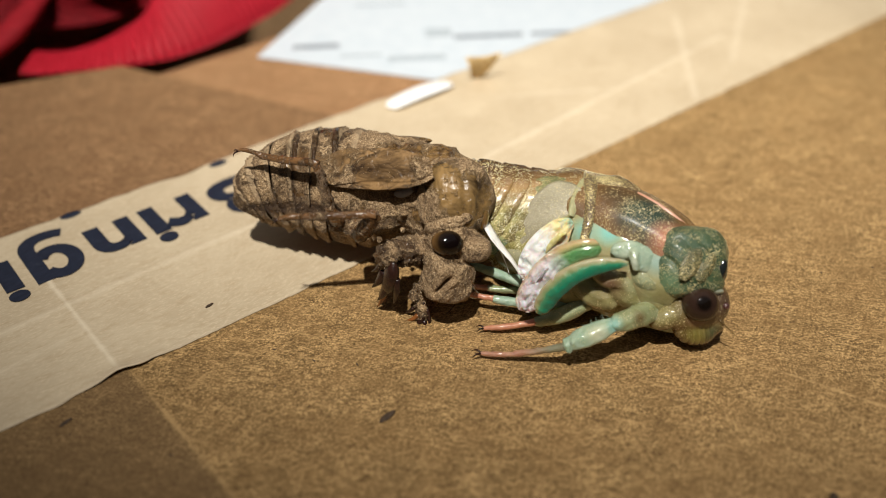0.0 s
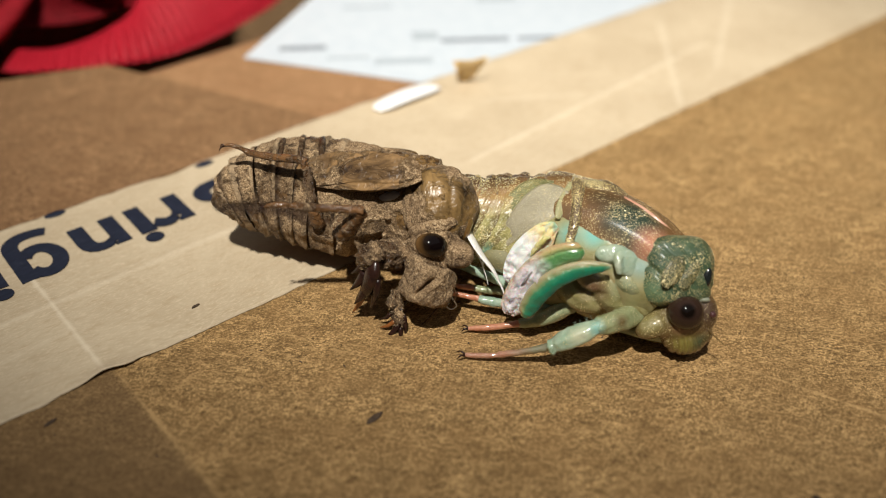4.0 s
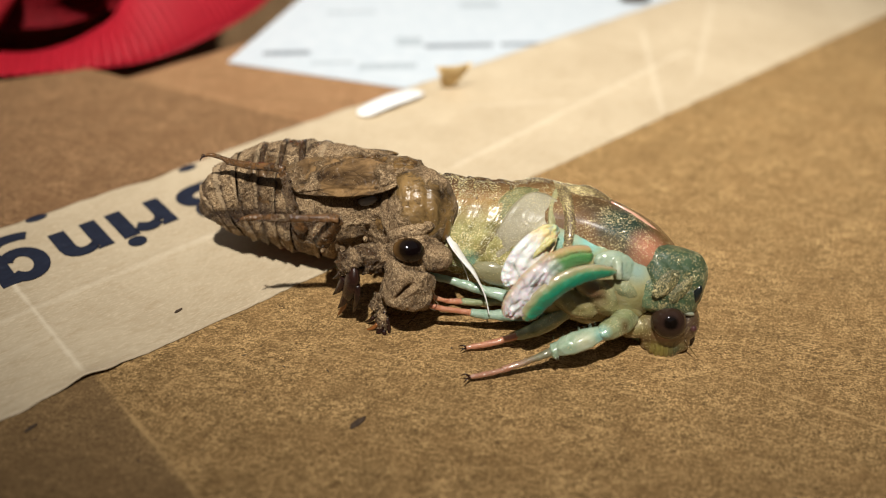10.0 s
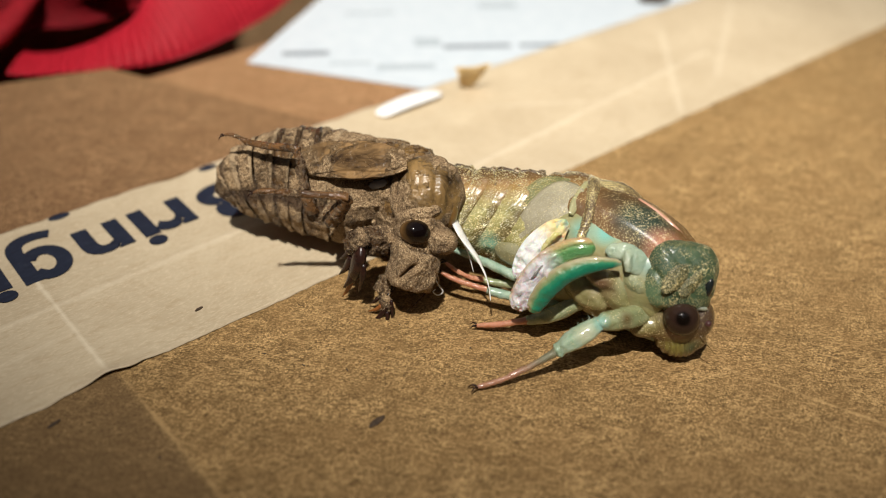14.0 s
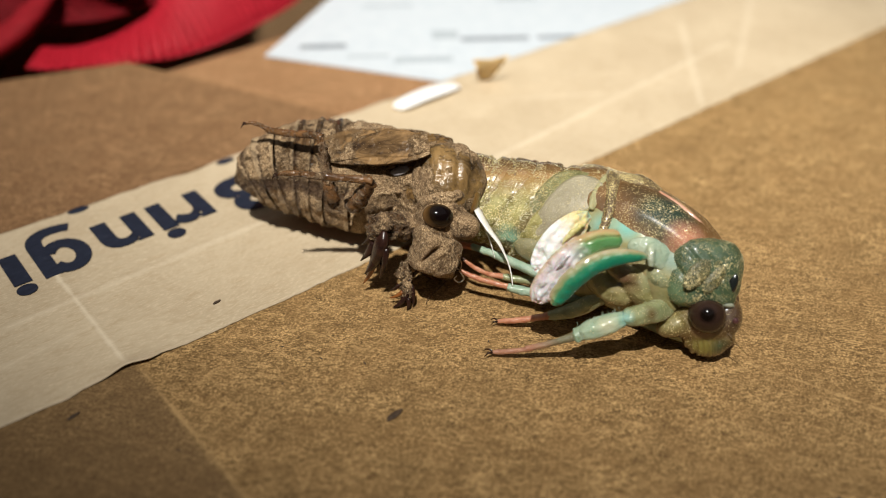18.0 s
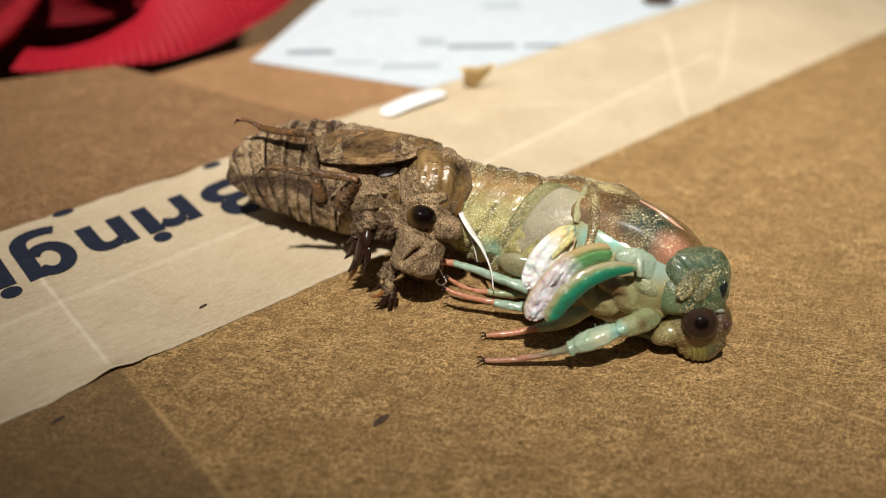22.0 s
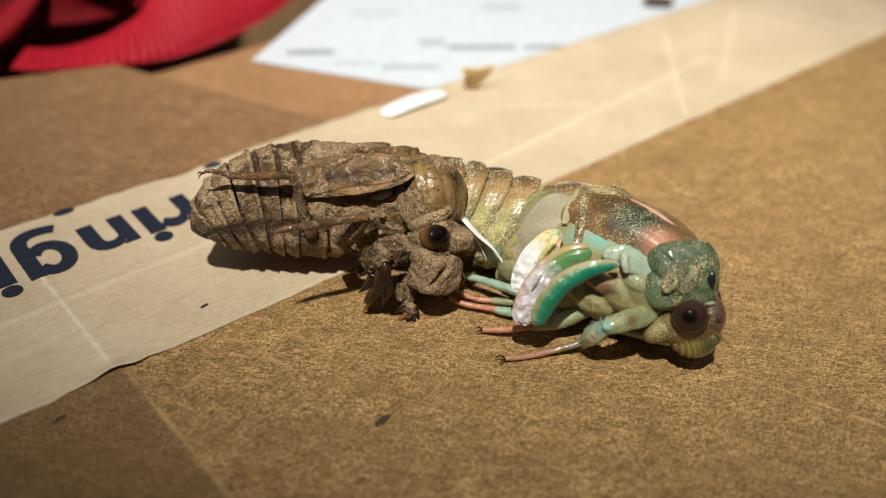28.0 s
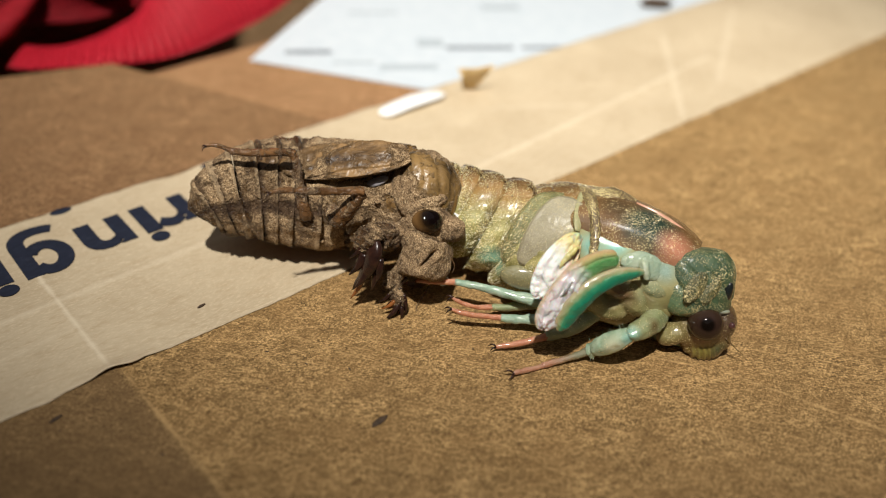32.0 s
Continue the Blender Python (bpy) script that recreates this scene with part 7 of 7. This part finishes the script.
WING_ROWS = [
    (0, 7.83, -9.11, -12.79, 0.00, 0.00, 0.00),
    (0.5, 8.03, -9.11, -13.16, 0.00, 0.00, 0.00),
    (1, 8.08, -9.85, -12.96, 0.00, 0.00, 0.00),
    (1.5, 8.21, -9.85, -13.21, 0.00, 0.00, 0.00),
    (2, 8.05, -9.75, -12.87, 0.00, 0.00, 0.00),
    (2.5, 7.94, -10.26, -12.47, 0.00, 0.00, 0.00),
    (3, 6.92, -8.11, -11.11, 0.00, 0.00, 0.00),
    (3.5, 7.82, -10.42, -12.02, 0.00, 0.00, 0.00),
    (5.5, 8.20, -11.65, -12.40, 0.00, 0.00, 0.00),
    (6, 8.90, -11.69, -13.91, 0.00, 0.00, 0.00),
    (6.5, 9.55, -12.24, -15.11, 0.00, 0.00, 0.00),
    (7, 9.33, -12.51, -14.97, 0.00, 0.00, 0.00),
    (7.5, 8.64, -9.86, -15.19, 0.00, 0.00, 0.00),
    (8, 1.39, 5.18, -5.85, 0.00, 0.00, 0.00),
    (8.5, 2.49, 4.28, -7.93, 0.00, 0.00, 0.00),
    (9, 2.96, 3.56, -8.64, 0.00, 0.00, 0.00),
    (9.5, 3.15, 2.76, -8.68, 0.00, 0.00, 0.00),
    (10, 2.98, 2.37, -8.12, 0.00, 0.00, 0.00),
    (10.5, 2.31, 2.66, -6.76, 0.00, 0.00, 0.00),
    (11, 0.89, 2.02, -3.19, 0.00, 0.00, 0.00),
    (11.5, -0.84, 0.66, 1.50, 0.00, 0.00, 0.00),
    (12, -1.78, 0.28, 3.79, 0.00, 0.00, 0.00),
    (12.5, -1.27, -0.86, 3.13, 0.00, 0.00, 0.00),
    (13, 0.52, -4.55, 0.91, 0.00, 0.00, 0.00),
    (13.5, 6.69, -12.03, -8.64, 0.00, 0.00, 0.00),
    (14, 6.56, -11.05, -8.75, 0.00, 0.00, 0.00),
    (14.5, 3.59, -6.78, -4.40, 0.00, 0.00, 0.00),
    (16.5, 2.29, -4.84, -2.56, 0.00, 0.00, 0.00),
    (17, 1.84, -4.07, -2.00, 0.00, 0.00, 0.00),
    (17.5, 2.14, -3.63, -2.90, 0.00, 0.00, 0.00),
    (18, 0.98, -0.94, -1.70, 0.00, 0.00, 0.00),
    (18.5, 0.06, -0.11, -0.06, 0.00, 0.00, 0.00),
    (19, 0.00, 0.00, 0.00, 0.00, 0.00, 0.00),
    (19.5, -0.01, -0.62, 0.37, 0.00, 0.00, 0.00),
    (20, 0.15, -1.26, 0.35, 0.00, 0.00, 0.00),
    (20.5, 0.62, -1.34, -0.65, 0.00, 0.00, 0.00),
    (21, 0.51, -1.31, -0.44, 0.00, 0.00, 0.00),
    (21.5, 0.31, -1.91, 0.33, 0.00, 0.00, 0.00),
    (22, 0.47, -0.35, -0.86, 0.00, 0.00, 0.00),
    (22.5, 0.49, -0.32, -0.92, 0.00, 0.00, 0.00),
    (23, 0.31, -0.50, -0.43, 0.00, 0.00, 0.00),
    (23.5, 0.28, -0.18, -0.53, 0.00, 0.00, 0.00),
    (24, 0.05, 0.26, -0.26, 0.00, 0.00, 0.00),
    (24.5, -0.10, 0.15, 0.15, 0.00, 0.00, 0.00),
    (25, -0.11, -1.04, 0.81, 0.00, 0.00, 0.00),
    (25.5, 2.32, -5.05, -2.44, 0.00, 0.00, 0.00),
    (27.5, 2.66, -6.54, -2.46, 0.00, 0.00, 0.00),
    (28, 3.30, -6.33, -3.95, 0.00, 0.00, 0.00),
    (28.5, 2.79, -7.46, -2.35, 0.00, 0.00, 0.00),
    (29, 3.19, -8.13, -2.81, 0.00, 0.00, 0.00),
    (29.5, 2.52, -6.11, -2.36, 0.00, 0.00, 0.00),
    (30, 1.96, -4.64, -1.90, 0.00, 0.00, 0.00),
    (30.5, 1.37, -2.84, -1.54, 0.00, 0.00, 0.00),
    (31, 0.68, 0.88, -1.98, 0.00, 0.00, 0.00),
    (31.5, 1.12, 0.91, -3.03, 0.00, 0.00, 0.00),
    (32, 1.66, 0.33, -3.95, 0.00, 0.00, 0.00),
]
TIBIA_ROWS = [
    (0, -2.19, 5.12, 3.14, 0.00, 0.00, 0.00),
    (2, -1.54, 3.82, 2.14, 0.00, 0.00, 0.00),
    (3, -2.06, 4.20, 3.16, 0.00, 0.00, 0.00),
    (6, 7.23, -13.62, -11.44, 0.00, 0.00, 0.00),
    (7, 3.15, -4.74, -5.38, 0.00, 0.00, 0.00),
    (8, 1.57, 7.68, -6.02, 0.00, 0.00, 0.00),
    (9, 2.53, 4.50, -7.07, 0.00, 0.00, 0.00),
    (10, 2.89, 3.42, -7.51, 0.00, 0.00, 0.00),
    (11, 1.33, 2.26, -3.68, 0.00, 0.00, 0.00),
    (12, -0.44, -0.47, 1.13, 0.00, 0.00, 0.00),
    (13, -0.54, -5.97, 3.17, 0.00, 0.00, 0.00),
    (14, -4.74, -5.83, 12.40, 0.00, 0.00, 0.00),
    (17, -1.93, 3.15, 3.21, 0.00, 0.00, 0.00),
    (18, -1.79, 4.91, 2.33, 0.00, 0.00, 0.00),
    (19, 0.00, 0.00, 0.00, 0.00, 0.00, 0.00),
    (20, -0.10, 1.42, -0.25, 0.00, 0.00, 0.00),
    (21, -0.05, 0.39, -0.02, 0.00, 0.00, 0.00),
    (22, 0.06, 3.25, -1.20, 0.00, 0.00, 0.00),
    (23, -0.06, 3.51, -1.03, 0.00, 0.00, 0.00),
    (24, -0.71, 4.32, 0.13, 0.00, 0.00, 0.00),
    (25, 2.47, -8.92, -2.49, 0.00, 0.00, 0.00),
    (28, 21.02, -32.73, -33.53, 0.00, 0.00, 0.00),
    (29, 28.40, -37.70, -22.81, 0.00, 0.00, 0.00),
    (30, 23.86, -34.25, -32.34, 0.00, 0.00, 0.00),
    (31, 22.75, -28.37, -25.91, 0.00, 0.00, 0.00),
    (32, 21.29, -21.57, -18.05, 0.00, 0.00, 0.00),
]
TARSUS_ROWS = [
    (0, 1.72, 3.30, -6.10, 0.00, 0.00, 0.00),
    (2, 1.59, 3.63, -5.60, 0.00, 0.00, 0.00),
    (3, 1.31, 4.28, -4.32, 0.00, 0.00, 0.00),
    (6, -6.60, 27.26, 17.31, 0.00, 0.00, 0.00),
    (7, -0.21, 14.90, 5.71, 0.00, 0.00, 0.00),
    (8, -2.08, -2.33, 6.17, 0.00, 0.00, 0.00),
    (9, -4.88, 3.81, 13.78, 0.00, 0.00, 0.00),
    (10, -5.30, 2.92, 14.62, 0.00, 0.00, 0.00),
    (11, -3.74, 6.29, 11.48, 0.00, 0.00, 0.00),
    (12, -1.33, 8.49, 5.40, 0.00, 0.00, 0.00),
    (13, -1.54, 14.50, 8.24, 0.00, 0.00, 0.00),
    (14, -4.12, 6.47, 12.52, 0.00, 0.00, 0.00),
    (17, -1.37, -5.57, 2.82, 0.00, 0.00, 0.00),
    (18, -0.64, -4.52, 0.71, 0.00, 0.00, 0.00),
    (19, -1.07, 0.05, 2.81, 0.00, 0.00, 0.00),
    (20, 0.04, -4.07, -0.72, 0.00, 0.00, 0.00),
    (21, 0.39, 2.02, -1.23, 0.00, 0.00, 0.00),
    (22, -0.22, 2.02, 0.81, 0.00, 0.00, 0.00),
    (23, -0.53, 4.12, 2.12, 0.00, 0.00, 0.00),
    (24, -0.03, 6.78, 1.25, 0.00, 0.00, 0.00),
    (25, -3.56, 22.72, 15.58, 0.00, 0.00, 0.00),
    (28, -16.25, 62.03, 50.95, 0.00, 0.00, 0.00),
    (29, -13.99, 68.54, 33.22, 0.00, 0.00, 0.00),
    (30, -14.04, 64.72, 45.31, 0.00, 0.00, 0.00),
    (31, -9.53, 60.30, 44.07, 0.00, 0.00, 0.00),
    (32, -1.56, 48.75, 29.17, 0.00, 0.00, 0.00),
]

SHELL_AT, CICADA_AT, HEAD_AT, WING_AT = Vector((-14, 6, 9)), Vector((14, -4, 8)), Vector((23.5, -11, 8)), Vector((17.5, -12.5, 11.5))


def about(c, row):
    """The move that turns by a rotation vector (degrees) about a point and shifts, both in millimetres."""
    v = Vector([radians(a) for a in row[0:3]])
    q = Matrix.Rotation(v.length, 4, v.normalized()) if v.length > 1e-9 else Matrix.Identity(4)
    return Matrix.Translation((c + Vector(row[3:6])) * MM) @ q @ Matrix.Translation(-c * MM)


def motions():
    shell_move = {t: about(SHELL_AT, r) for t, *r in SHELL_ROWS}
    body_move = {t: about(CICADA_AT, r) for t, *r in CICADA_ROWS}
    walk(shell, [(t, REST @ m) for t, m in shell_move.items()])
    walk(cicada, [(t, REST @ m) for t, m in body_move.items()])
    walk(head, [(t, about(HEAD_AT, r)) for t, *r in HEAD_ROWS])
    walk(fore, [(t, about(WING_AT, r)) for t, *r in WING_ROWS])
    walk(hind, [(t, about(WING_AT, r)) for t, *r in WING_ROWS])
    # the rings of the abdomen follow the shell that holds their tail
    for ob, x in abdomen_parts:
        u = max(0.0, min(1.0, (9.5 - x) / 13.0))
        w = u * u * (3 - 2 * u)
        s = abd_at(x)
        c = Vector((x, s[1], s[2])) * MM
        rows = []
        for t, m in body_move.items():
            rel = m.inverted() @ shell_move[t]
            q = Matrix.Identity(3).to_quaternion().slerp(rel.to_quaternion(), w)
            rows.append((t, Matrix.Translation(c.lerp(rel @ c, w)) @ q.to_matrix().to_4x4() @ Matrix.Translation(-c)))
        walk(ob, rows)
    # the middle leg turns at its hip so that its foot stays on the cardboard
    hip = Vector((13.5, -11.6, 4.6)) * MM
    low_points = [(Vector((1.2, -12.8, 0.4)) * MM, 0.4 * MM), (Vector((5.6, -12.9, 1.4)) * MM, 0.5 * MM), (Vector((9.4, -12.6, 2.4)) * MM, 0.9 * MM)]
    rows = []
    for t, m in body_move.items():
        to_world = REST @ m
        for step in range(60):
            raised = Matrix.Translation(hip) @ Matrix.Rotation(radians(step * 0.5), 4, (0, 1, 0)) @ Matrix.Translation(-hip)
            if all((to_world @ raised @ p).z >= r for p, r in low_points):
                break
        rows.append((t, raised))
    walk(middle_leg, rows)
    tibia_move = {t: about(TIBIA_AT, r) for t, *r in TIBIA_ROWS}
    walk(front_tibia, list(tibia_move.items()))
    walk(front_tarsus, [(t, tibia_move[t] @ about(TARSUS_AT, r)) for t, *r in TARSUS_ROWS])


motions()
